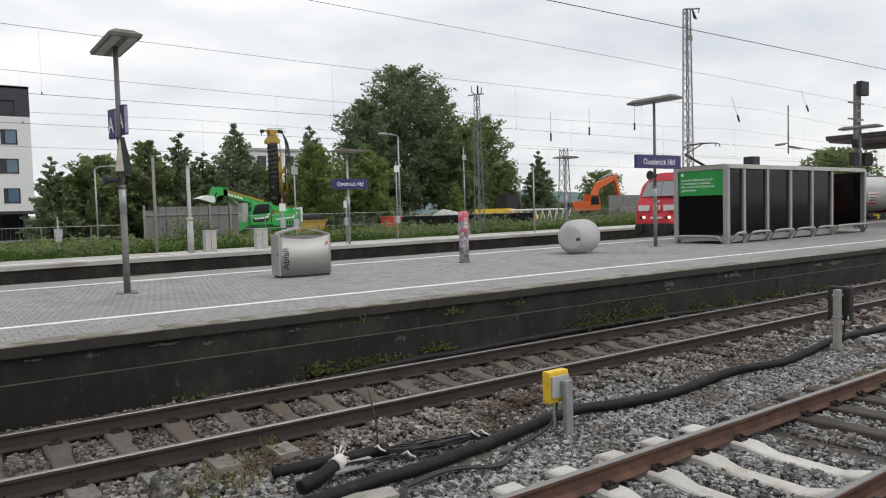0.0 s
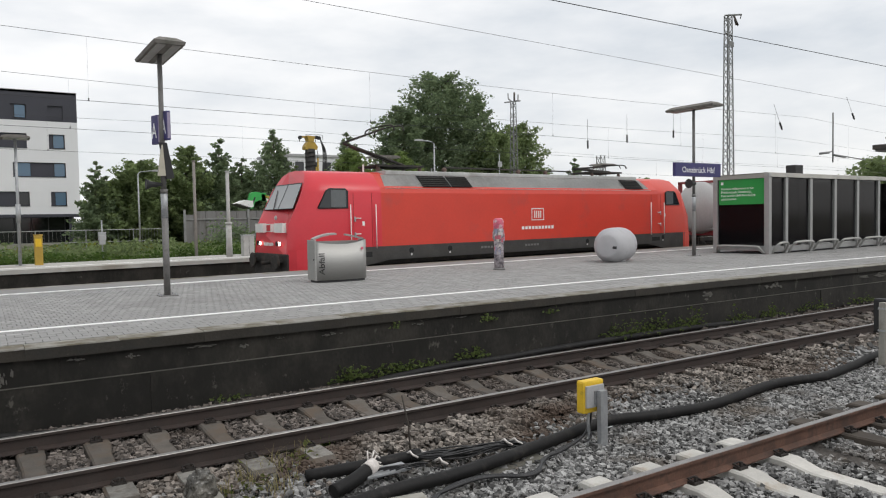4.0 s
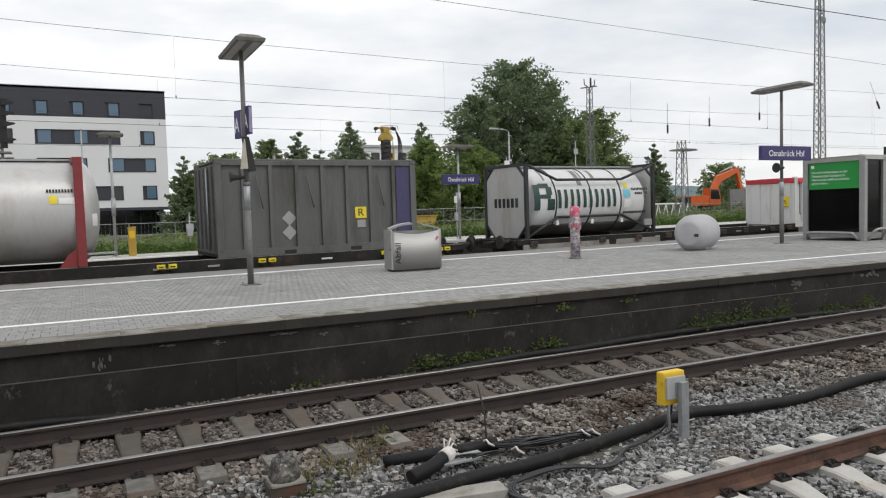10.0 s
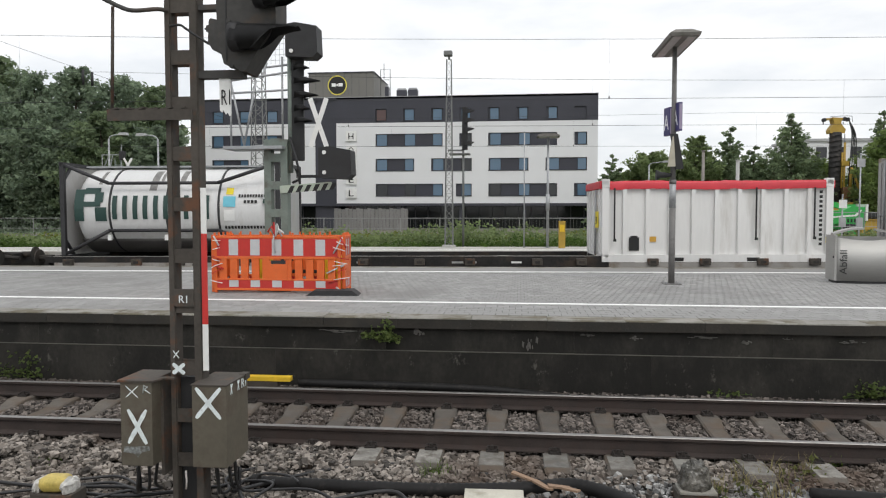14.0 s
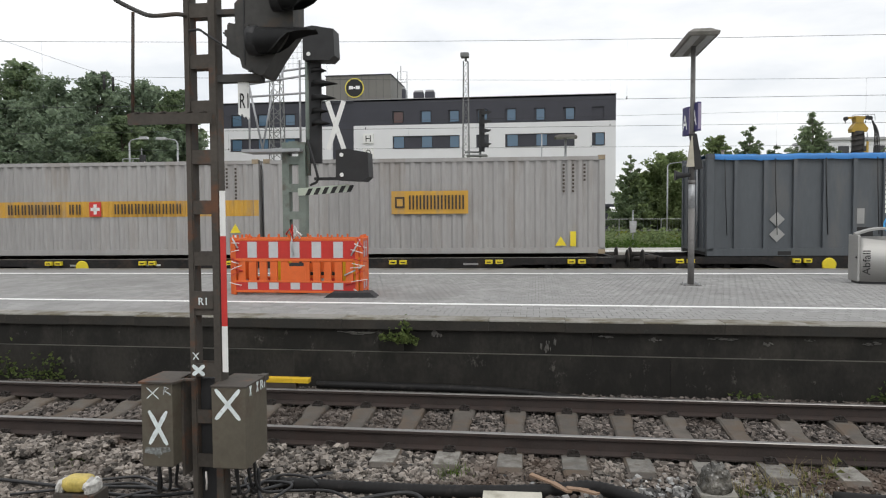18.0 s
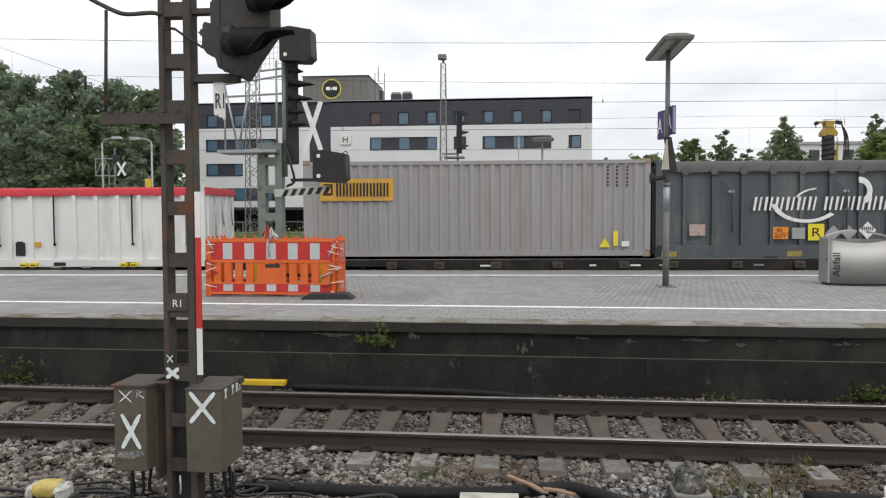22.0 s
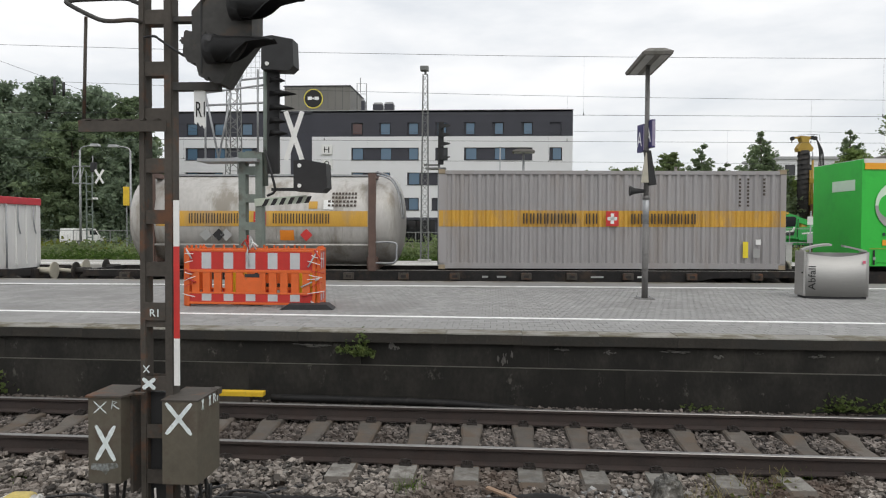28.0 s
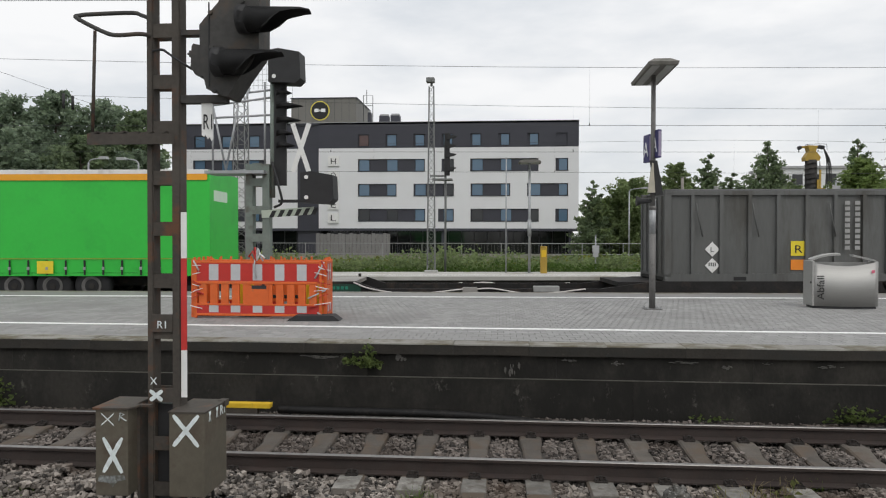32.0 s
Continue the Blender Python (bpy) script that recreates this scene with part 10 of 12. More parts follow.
def street_lamp(x, y, top, reach, label, thick=0.07):
    z0 = gz(x, y)
    t = empty("street_lamp", pose(x, y, z0), label, "street lamp", "street lamps")
    h = top - z0
    part("pole", tube((0, 0, -0.1), (0, 0, h - 0.25), thick, 8, thick * 0.7), M_GALV, t)
    part("arm", pipe(smooth_path([(0, 0, h - 0.28), (reach * 0.12, 0, h - 0.1), (reach * 0.6, 0, h)], 4), thick * 0.5, 6), M_GALV, t)
    part("lamp_head", prism([(min(reach * 0.55, reach), h - 0.06), (max(reach * 0.55, reach), h - 0.06), (max(reach * 0.6, reach * 0.95), h + 0.08), (min(reach * 0.6, reach * 0.95), h + 0.08)], "y", -0.14, 0.14), M_GREY, t)
    return t


street_lamp(32.8, 45, 8.8, -1.9, "tall grey street lamp before the big tree", 0.09)
street_lamp(9.6, 48, 6.0, 1.8, "slim curved street lamp by the trees")
street_lamp(-22.2, 30, 6.45, 1.1, "grey street lamp in front of the dark trees")
street_lamp(-19.4, 30, 6.4, -1.2, "grey street lamp in front of the dark trees")
street_lamp(-26.6, 45, 2.9, -0.5, "small street lamp by the car park", 0.05)
street_lamp(-24.9, 45, 2.5, -0.4, "small street lamp by the car park", 0.05)
ys = empty("yellow_sign_post", pose(-19.62, 30, gz(-19.62, 30)), "thin post with a yellow board", "sign")
part("post", tube((0, 0, -0.1), (0, 0, 3.8), 0.03, 6), M_GALV, ys)
part("board", box(-0.17, 0.17, -0.06, -0.03, 2.7, 3.7), M_YELLOW, ys)

ls = empty("ladder_signal", pose(-21.4, 29.5, gz(-21.4, 29.5)), "slim ladder signal with a wire cage and white cross", "signal")
for sx in (-0.16, 0.16):
    part("channel", tube((sx, 0, -0.1), (sx, 0, 4.5), 0.04, 6), M_GREEN, ls)
for k in range(11):
    part("rung", tube((-0.16, 0, 0.2 + 0.4 * k), (0.16, 0, 0.2 + 0.4 * k), 0.03, 5), M_GREEN, ls)
for a, b in (((-0.9, 3.85), (-0.9, 4.75)), ((0.2, 3.85), (0.2, 5.3)), ((-0.9, 4.75), (0.2, 4.75)), ((-0.9, 3.85), (0.2, 3.85)), ((-0.9, 3.9), (-0.5, 4.7)), ((-0.5, 3.9), (-0.3, 4.7))):
    part("cage_bar", tube((a[0], 0, a[1]), (b[0], 0, b[1]), 0.025, 5), M_GALV, ls)
for s in (-1, 1):
    bm = box(-0.42, 0.42, -0.02, 0.0, -0.06, 0.06)
    bm.transform(Matrix.Translation((0.62, -0.1 - 0.022 * (s > 0), 4.2)) @ Matrix.Rotation(s * radians(58), 4, "Y"))
    part("cross_bar", bm, M_WHITE, ls, "white bar of the cross")
part("lamp_head", box(0.12, 0.4, -0.12, 0.1, 4.45, 4.95, None, 0.03), M_BLACK, ls)
part("side_box", box(0.2, 0.45, -0.05, 0.05, 3.0, 3.1), M_WHITE, ls)

van = empty("parked_van", pose(-35.2, 52, gz(-35.2, 52), 0, 0, 76) @ Matrix.Scale(0.8, 4), "white van parked beyond the fence", "van")
part("van_body", prism([(-2.2, 0.35), (2.2, 0.35), (2.2, 0.95), (1.4, 1.15), (0.8, 1.85), (-2.1, 1.9), (-2.2, 1.2)], "y", -0.9, 0.9), M_WHITE, van)
part("side_window", prism([(0.0, 1.2), (1.15, 1.2), (0.7, 1.7), (0.0, 1.7)], "y", -0.91, -0.89), M_PANEDARK, van)
for x in (-1.4, 1.4):
    w = part("wheel", tube((x, -0.92, 0.33), (x, -0.7, 0.33), 0.33, 16), M_RUBBER, van)
    part("rim", tube((x, -0.93, 0.33), (x, -0.9, 0.33), 0.2, 12), M_GALV, w)
for x in (-1.4, 1.4):
    part("wheel", tube((x, 0.7, 0.33), (x, 0.92, 0.33), 0.33, 16), M_RUBBER, van)

# -- canopy and signal at the far end of the island platform --
canopy = empty("platform_canopy", pose(39.2, 9.2, PZ - 0.38), "flat dark platform roof on steel columns", "platform canopy")
part("roof", box(0, 34, -3.2, 3.0, 4.85, 5.05), M_POLE, canopy)
part("fascia", box(-0.1, 34, -3.3, 3.1, 4.95, 5.2, None, 0.02), M_SOOT, canopy)
for x in (3.5, 14, 25):
    part("column", box(x - 0.12, x + 0.12, -0.12, 0.12, 0, 4.85, None, 0.01), M_POLE, canopy)
    part("cross_beam", box(x - 0.1, x + 0.1, -2.9, 2.8, 4.55, 4.85), M_POLE, canopy)
es = empty("end_signal", pose(38.2, 10.3, PZ), "tall signal mast with black lamp boxes by the canopy", "signal")
for sx in (-0.2, 0.2):
    part("channel", box(sx - 0.04, sx + 0.04, -0.08, 0.08, 0, 7.2), M_LATTICE, es)
for k in range(14):
    part("batten_plate", box(-0.2, 0.2, -0.085, -0.075, 0.3 + 0.5 * k, 0.42 + 0.5 * k), M_LATTICE, es)
for z0, z1, x0 in ((3.1, 3.75, -1.1), (3.1, 3.75, 0.1), (6.6, 7.3, -0.35), (4.0, 4.4, -0.8)):
    part("lamp_box", box(x0, x0 + 0.85, -0.35, -0.1, z0, z1, None, 0.04), M_BLACK, es)
for z in (2.5, 5.4, 6.2):
    part("arm", box(-1.0, 0.6, -0.06, 0.0, z, z + 0.07), M_LATTICE, es)

# -- hotel --
hotel = empty("hotel", pose(0, 76.5, 0.3), "five-storey white hotel with dark top storey and window bands", "hotel")
HX0, HX1, HD = -38.6, 8.85, 15.0
ROWS = [
    (12.5, 15.5, 12.7, 14.1, [(x, x + 1.35) for x in (-36.8, -33.45, -30.1, -16.9, -13.6, -10.3, -7.0, -3.7, -0.4, 2.95, 6.2)], M_HOTELDARK),
    (9.2, 12.5, 9.75, 11.2, [(-37.0, -28.2), (-16.9, -8.95), (-7.0, -5.55), (-3.65, 4.25), (6.2, 7.65)], M_HOTELWHITE),
    (6.3, 9.2, 6.85, 8.3, [(-37.0, -32.4), (-16.9, -12.3), (-10.3, -5.55), (-3.6, 1.0), (2.95, 7.65)], M_HOTELWHITE),
    (3.05, 6.3, 3.89, 5.35, [(-37.0, -28.2), (-16.9, -8.9), (-7.4, -5.55), (-3.6, 4.3), (6.2, 7.65)], M_HOTELWHITE),
]
GAP = (-24.2, -21.6)
PITCH = [-36.8 + 3.335 * k for k in range(14)]


def wall_strip(x0, x1, z0, z1, material):
    for a, b in ((x0, min(x1, GAP[0])), (max(x0, GAP[1]), x1)):
        if b - a > 0.01:
            part("wall_panel", box(a, b, 0, 0.35, z0, z1), material, hotel)


rw = random.Random(4)
for z0, z1, w0, w1, bands, m_ in ROWS:
    wall_strip(HX0, HX1, z0, w0, m_)
    wall_strip(HX0, HX1, w1, z1, m_)
    edges = [HX0] + [e for b in bands for e in b] + [HX1]
    for a, b in zip(edges[::2], edges[1::2]):
        wall_strip(a, b, w0, w1, m_)
    for a, b in bands:
        win = part("window_band", box(a, b, 0.16, 0.24, w0, w1), M_HOTELDARK, hotel, "dark window band")
        part("window_sill", box(a - 0.03, b + 0.03, -0.05, 0.18, w0 - 0.04, w0), M_HOTELDARK, win)
        for p in PITCH:
            if p > a - 0.25 and p + 1.3 < b + 0.25:
                p = max(p, a + 0.06)
                e = min(p + 1.3, b - 0.06)
                m2 = M_PANERED if z0 > 12 and -17.2 < p < -16 else (M_PANEBLUE if rw.random() < 0.86 or z0 > 12 or p > 4 else M_PANEDARK)
                part("pane", box(p + 0.05, e - 0.05, 0.13, 0.158, w0 + 0.08, w1 - 0.08), m2, win)
                for f in ((p, p + 0.05, w0 + 0.03, w1 - 0.03), (e - 0.05, e, w0 + 0.03, w1 - 0.03)):
                    part("frame", box(f[0], f[1], 0.1, 0.159, f[2], f[3]), M_BLACK, win)
part("core", box(HX0 + 0.02, HX1 - 0.02, 0.26, HD, 3.05, 15.4), M_HOTELDARK, hotel)
part("side_wall", box(HX1 - 0.36, HX1 - 0.001, 0.36, HD, 3.05, 12.5), M_HOTELWHITE, hotel)
part("recess", box(GAP[0], GAP[1], 0.2, 0.5, 0.0, 15.5), M_HOTELDARK, hotel, "dark recessed stairwell front")
part("parapet", box(HX0 - 0.05, HX1 + 0.05, -0.05, HD, 15.5, 15.56), M_GREY, hotel)
part("roof", box(HX0, HX1, 0.0, HD, 15.3, 15.5), M_HOTELDARK, hotel)
part("soffit", box(HX0, HX1 + 2.2, -0.1, 3.0, 2.75, 3.05), M_HOTELDARK, hotel, "dark overhanging soffit")
part("ground_floor", box(HX0 + 1, HX1 - 0.4, 2.6, HD, 0, 2.75), M_PANEDARK, hotel, "recessed glazed ground floor")
for k in range(30):
    x = HX0 + 1.2 + 1.55 * k
    part("mullion", box(x, x + 0.09, 2.5, 2.6, 0, 2.75), M_HOTELDARK, hotel)
for k in range(7):
    part("column", box(HX0 + 2 + 7.4 * k, HX0 + 2.35 + 7.4 * k, 0.2, 0.6, 0, 2.75), M_HOTELDARK, hotel)
pent = part("penthouse", box(-25.8, -17.7, 3, 12, 15.5, 19.0), M_HOTELGREY, hotel, "grey rooftop plant house")
part("penthouse_cap", box(-25.9, -17.6, 2.9, 12.1, 19.0, 19.1), M_HOTELDARK, pent)
for k in range(1, 9):
    part("cladding_joint", box(-25.8 + 0.9 * k - 0.015, -25.8 + 0.9 * k + 0.015, 2.985, 3.0, 15.5, 19.0), M_HOTELDARK, pent)
part("logo_ring", tube((-22.2, 2.95, 17.5), (-22.2, 2.97, 17.5), 1.2, 32), mat("logo_yellow", (0.75, 0.65, 0.1), 0.5), pent, "yellow ring of a round sign")
part("logo_disc", tube((-22.2, 2.90, 17.5), (-22.2, 2.94, 17.5), 1.06, 32), M_INK, pent, "black disc of a round sign")
for dx in (-0.42, 0.42):
    part("logo_bar", box(-22.2 + dx - 0.26, -22.2 + dx + 0.26, 2.87, 2.9, 17.34, 17.74), M_SIGNTXT, pent, "plain white block of the sign")
part("logo_bar", box(-22.3, -22.1, 2.87, 2.9, 17.42, 17.62), M_SIGNTXT, pent)
part("aerial_frame", pipe([(-17.4, 6, 15.5), (-17.4, 6, 19.9), (-16.2, 6, 19.9), (-16.2, 6, 15.5)], 0.05, 5), M_LATTICE, hotel, "thin aerial frame on the roof")
part("aerial_rung", tube((-17.4, 6, 18.6), (-16.2, 6, 18.6), 0.04, 5), M_LATTICE, hotel)
for x0, x1, zt in ((-15.06, -13.86, 16.95), (-13.65, -12.5, 17.0), (-16.5, -16.1, 17.4)):
    part("chimney", box(x0, x1, 4, 5, 15.5, zt), M_HOTELDARK, hotel)
    part("chimney_cap", box(x0 + 0.08, x1 - 0.08, 4.1, 4.9, zt, zt + 0.25, None, 0.05), M_GREY, hotel, "pale ventilator cap")
part("roof_mast", tube((-16.6, 4, 18.4), (-16.6, 4, 20.2), 0.05, 6), M_LATTICE, hotel)
for ch, z in zip("HOTEL", (10.4, 8.72, 7.0, 5.3, 3.7)):
    bx = part("letter_box", box(-20.42, -19.15, -0.22, -0.02, z, z + 1.15), M_WHITE, hotel, "white letter box")
    write("letter", ch, 1.05, pose(-20.1, -0.24, z + 0.2), M_INK, bx, 0.62, f"black letter {ch}")

bf = empty("board_fence", pose(0, 0, 0), "grey weathered board fence before the hotel", "fence", kind="structure")
for k in range(20):
    x = -19.7 + 0.4 * k
    part("board", box(x, x + 0.37, 68.0, 68.06, gz(x, 68.0), 2.72 - 0.06 * (k % 3)), M_NOISEWALL, bf)
part("fence_rail", box(-19.7, -11.7, 68.06, 68.14, 2.2, 2.32), M_NOISEWALL, bf)

# -- apartment block peeping over the trees --
apt = empty("apartment_block", pose(50, 112, 0.3), "pale flat-roofed block of flats behind the trees", "house")
part("wall", box(-7, 7, 0, 9, 0, 13.2), M_HOTELWHITE, apt)
part("roof", box(-7.3, 7.3, -0.3, 9.3, 13.2, 13.6), M_GREY, apt)
for z in (10.6, 7.6):
    for k in range(5):
        wd = part("window", box(-6.2 + 2.6 * k, -4.6 + 2.6 * k, -0.06, 0.02, z, z + 1.7), M_PANEDARK, apt)
        part("sill", box(-6.3 + 2.6 * k, -4.5 + 2.6 * k, -0.16, 0.0, z - 0.08, z), M_GREY, wd)


# -- trees --
def tree(x, y, top, width, shape, material, label, n=4000, leaf=0.2, seed=1, low=0.1, kind="tree", cat="tree"):
    """A tapered trunk with limbs that carry sprays of small leaves; shape: cone, round, tall."""
    g = np.random.default_rng(seed)
    z0 = gz(x, y)
    h = (top - z0) * 1.035
    t = empty(kind, pose(x, y, z0), label, cat, "trees")
    lean = [(0, 0, -0.2), (g.uniform(-0.15, 0.15), 0, h * 0.3), (g.uniform(-0.25, 0.25), 0, h * 0.62), (g.uniform(-0.15, 0.15), 0, h * 0.93)]
    bm = bmesh.new()
    for a, b, r1, r2 in zip(lean, lean[1:], (0.024 * h, 0.018 * h, 0.01 * h), (0.018 * h, 0.01 * h, 0.003 * h)):
        tube(a, b, r1, 7, r2, bm, False)
    part("trunk", bm, M_BARK, t)
    # boughs: even over the height, golden-angle round the trunk, of uneven reach
    nb = int(26 + 5.5 * width) if shape != "cone" else int(50 + 9 * width)
    k = np.arange(nb)
    if shape == "cone":
        f = low + (1.0 - low) * (1 - np.sqrt(1 - (k + 0.5) / nb))
        reach = 0.5 * width * np.clip(1.0 - f, 0.015, 1) ** 0.82 * np.clip(0.5 + 2.6 * f, 0, 1)
    elif shape == "round":
        f = low + (1.0 - low) * (k + 0.5) / nb
        reach = 0.5 * width * np.sqrt(np.clip(1 - ((f - 0.5) / 0.52) ** 2, 0.03, 1))
    else:
        f = low + (1.0 - low) * (k + 0.5) / nb
        reach = 0.5 * width * np.clip(np.sin(np.pi * np.clip(f * 0.9 + 0.1, 0, 1)), 0.1, 1) ** 0.65
    ang = k * 2.39996 + g.uniform(-0.4, 0.4, nb)
    reach = reach * g.uniform(0.6, 1.1, nb)
    up = 0.05 if shape == "cone" else 0.16
    tip = np.stack([np.cos(ang) * reach, np.sin(ang) * reach, np.minimum(f * h + up * reach, h)], 1)
    root = np.stack([0 * reach, 0 * reach, np.maximum(0.1 * h, f * h - 0.45 * reach)], 1)
    for j in range(0, nb, max(1, nb // 12)):
        part("limb", tube(Vector(root[j]), Vector(tip[j]), 0.006 * h, 5, 0.002 * h), M_BARK, t)
    # sprays sit along each bough, thickest at its tip
    weight = reach + 0.12 * width
    pick = g.choice(nb, n, p=weight / weight.sum())
    s = g.uniform(0.12, 1.0, n) ** 0.55
    c = root[pick] + (tip[pick] - root[pick]) * s[:, None]
    puff = ((0.026 if shape == "cone" else 0.05) * width + 0.16 * reach[pick]) * g.uniform(0.4, 1.0, n)
    d = g.normal(size=(n, 3))
    d /= np.linalg.norm(d, axis=1, keepdims=True)
    p = c + d * puff[:, None] * [1, 1, 0.62]
    p = p[p[:, 2] > 0.25]
    size = np.where(g.uniform(size=len(p)) < 0.22, 1.9, 1.0) * leaf
    deep = np.linalg.norm(p[:, :2], axis=1) < 0.55 * np.interp(p[:, 2] / h, f, reach)
    v, fc = cards(g, p, np.where(deep, 2.0 * leaf, size))
    tagged(soup("crown", v, fc, material, t), "", kind="stuff")
    return t


CON = "dense dark green conical tree beyond the tracks"
tree(8.0, 57, 7.4, 5.2, "cone", M_LEAFDARK, CON, 6500, 0.16, 11)
tree(11.2, 57, 7.1, 6.4, "round", M_LEAFMID, "bushy green tree beyond the tracks", 9000, 0.18, 12)
tree(15.2, 57, 8.4, 5.0, "tall", M_LEAFMID, "bushy green tree beyond the tracks", 8000, 0.18, 13)
tree(17.9, 57, 9.6, 7.4, "cone", M_LEAFDARK, CON, 11000, 0.17, 14)
tree(19.9, 57, 8.0, 5.6, "cone", M_LEAFDARK, CON, 8000, 0.17, 24)
tree(22.9, 57, 10.6, 9.6, "cone", M_LEAFDARK, CON, 15000, 0.17, 15)
tree(25.4, 58, 7.6, 5.0, "cone", M_LEAFMID, CON, 5000, 0.18, 16)
tree(30.6, 57.5, 10.9, 8.4, "cone", M_LEAFDARK, CON, 12000, 0.17, 17)
for k, (x, top, w) in enumerate(((9.8, 5.6, 4.6), (13.1, 6.9, 5.4), (16.6, 6.2, 5.2), (20.6, 6.3, 5.4), (26.2, 6.6, 5.6), (32.2, 7.0, 6.0), (36.6, 6.6, 6.0))):
    tree(x, 59.5, top, w, "round", M_LEAFMID if k % 2 else M_LEAFFRESH, "bushy green tree filling the row beyond the tracks", 5500, 0.19, 80 + k)
tree(28.9, 53, 8.3, 5.8, "tall", M_LEAFFRESH, "round fresh green tree by the building site", 9500, 0.17, 18)
tree(34.2, 53, 8.3, 5.2, "tall", M_LEAFFRESH, "upright fresh green tree by the building site", 9000, 0.17, 19)
tree(42.6, 50, 5.0, 3.2, "cone", M_LEAFFRESH, "small fresh green tree by the building site", 3000, 0.16, 20)
tree(58.4, 55, 9.0, 6.2, "cone", M_LEAFDARK, "dark green tree by the building site", 8000, 0.19, 21, 0.1)
tree(75.0, 60, 6.8, 6.5, "round", M_LEAFMID, "green tree behind the excavator", 4500, 0.22, 22)
tree(119.0, 50, 10.0, 13, "round", M_LEAFMID, "far green tree beyond the canopy", 4500, 0.4, 23)
BIG = "huge broadleaf tree with a ragged open crown"
tree(45.6, 64, 18.2, 12.6, "round", M_LEAFDARK, BIG, 24000, 0.21, 31, 0.14)
tree(39.9, 63, 14.2, 8.0, "round", M_LEAFDARK, BIG, 11000, 0.22, 34, 0.08)
tree(51.6, 65, 16.6, 7.4, "tall", M_LEAFDARK, BIG, 9500, 0.22, 36, 0.2)
tree(50.4, 60, 11.6, 8.6, "round", M_LEAFMID, BIG, 12000, 0.21, 32, 0.1)
tree(56.4, 63, 13.2, 8.4, "round", M_LEAFMID, BIG, 9000, 0.22, 33, 0.16)
tree(50.5, 52, 7.0, 4.4, "round", M_LEAFMID, "green tree at the foot of the mast", 4500, 0.18, 35)
for k, (x, y, top, w) in enumerate(((-35.2, 60, 13.9, 8.4), (-39.4, 61.5, 15.2, 9), (-43.6, 60, 15.9, 9.5), (-47.9, 60, 15.5, 9.5), (-52.4, 61, 17.4, 11), (-57.6, 60, 18.3, 12), (-64, 62, 19, 13), (-33.9, 57, 9.8, 7.5), (-38.6, 56, 11.0, 8.5), (-44.2, 56, 11.8, 9), (-50.2, 56, 12.8, 10), (-56.6, 56, 13.6, 10))):
    tree(x, y, top, w, "round" if k % 2 else "tall", M_LEAFWOOD if k % 4 else M_LEAFDARK, "tall dense broadleaf tree in a dark grove", 11500, 0.25, 50 + k, 0.05)


def thicket(name, x0, x1, y_of, depth, h0, h1, n, leaf, material, seed, label, skip=None):
    """A strip of bushes and weeds, made of leaf clumps."""
    g = np.random.default_rng(seed)
    m = n // 40
    cx, cd = g.uniform(x0, x1, m), g.uniform(0, depth, m)
    ch = g.uniform(h0, h1, m) * (0.55 + 0.75 * np.abs(np.sin(cx * 0.35 + seed)) * np.abs(np.sin(cx * 0.083 + 1.3 * seed)) + 0.1)
    cy = np.array([y_of(a) for a in cx]) + cd
    cz = np.array([gz(a, b) for a, b in zip(cx, cy)])
    u = g.normal(size=(m, 40, 3)) * np.stack([0.25 + ch * 0.28, 0.25 + ch * 0.25, ch * 0.2], 1)[:, None, :]
    u[:, :, 2] = np.abs(g.uniform(0, 1, (m, 40)) ** 0.8) * ch[:, None] * np.exp(-(u[:, :, 0] ** 2 + u[:, :, 1] ** 2) * 0.5)
    p = (np.stack([cx, cy, cz], 1)[:, None, :] + u).reshape(-1, 3)
    v, f = cards(g, p, leaf)
    return tagged(soup(name, v, f, material), label, "bushes", kind="stuff")


edge_y = lambda x: 25.25 + 0.12 * x
thicket("weed_strip", -45, 80, edge_y, 2.2, 0.3, 0.75, 36000, 0.13, M_WEED, 61, "knee-high green weeds behind the far platform")
thicket("bramble_strip", -45, 85, lambda x: 27.2 + 0.12 * x, 4.5, 0.5, 1.1, 46000, 0.16, M_LEAFMID, 62, "tangled green brambles behind the far platform")
thicket("grass_strip", -45, 85, lambda x: 31.5 + 0.12 * x, 3.5, 0.3, 0.8, 22000, 0.15, M_WEEDYEL, 63, "pale grass and weeds along the fence")
thicket("bush_row", 8.5, 42, lambda x: 59, 4, 3.8, 6.4, 34000, 0.32, M_LEAFMID, 64, "dark undergrowth beneath the conical trees")
thicket("undergrowth", -75, -31.6, lambda x: 54, 8, 3.0, 7.5, 34000, 0.3, M_LEAFWOOD, 65, "dense dark undergrowth at the foot of the grove")
thicket("site_bushes", 30, 62, lambda x: 50, 5, 0.8, 2.6, 9000, 0.26, M_LEAFDARK, 66, "low dark bushes round the building site")
thicket("bank_bushes", 60, 120, lambda x: 44, 8, 0.6, 1.6, 9000, 0.28, M_LEAFMID, 67, "low bushes on the far bank")
thicket("wall_bush", 11.2, 12.6, lambda x: 33.0, 0.8, 2.0, 2.8, 1400, 0.16, M_LEAFDARK, 68, "dark bush growing before the grey wall")

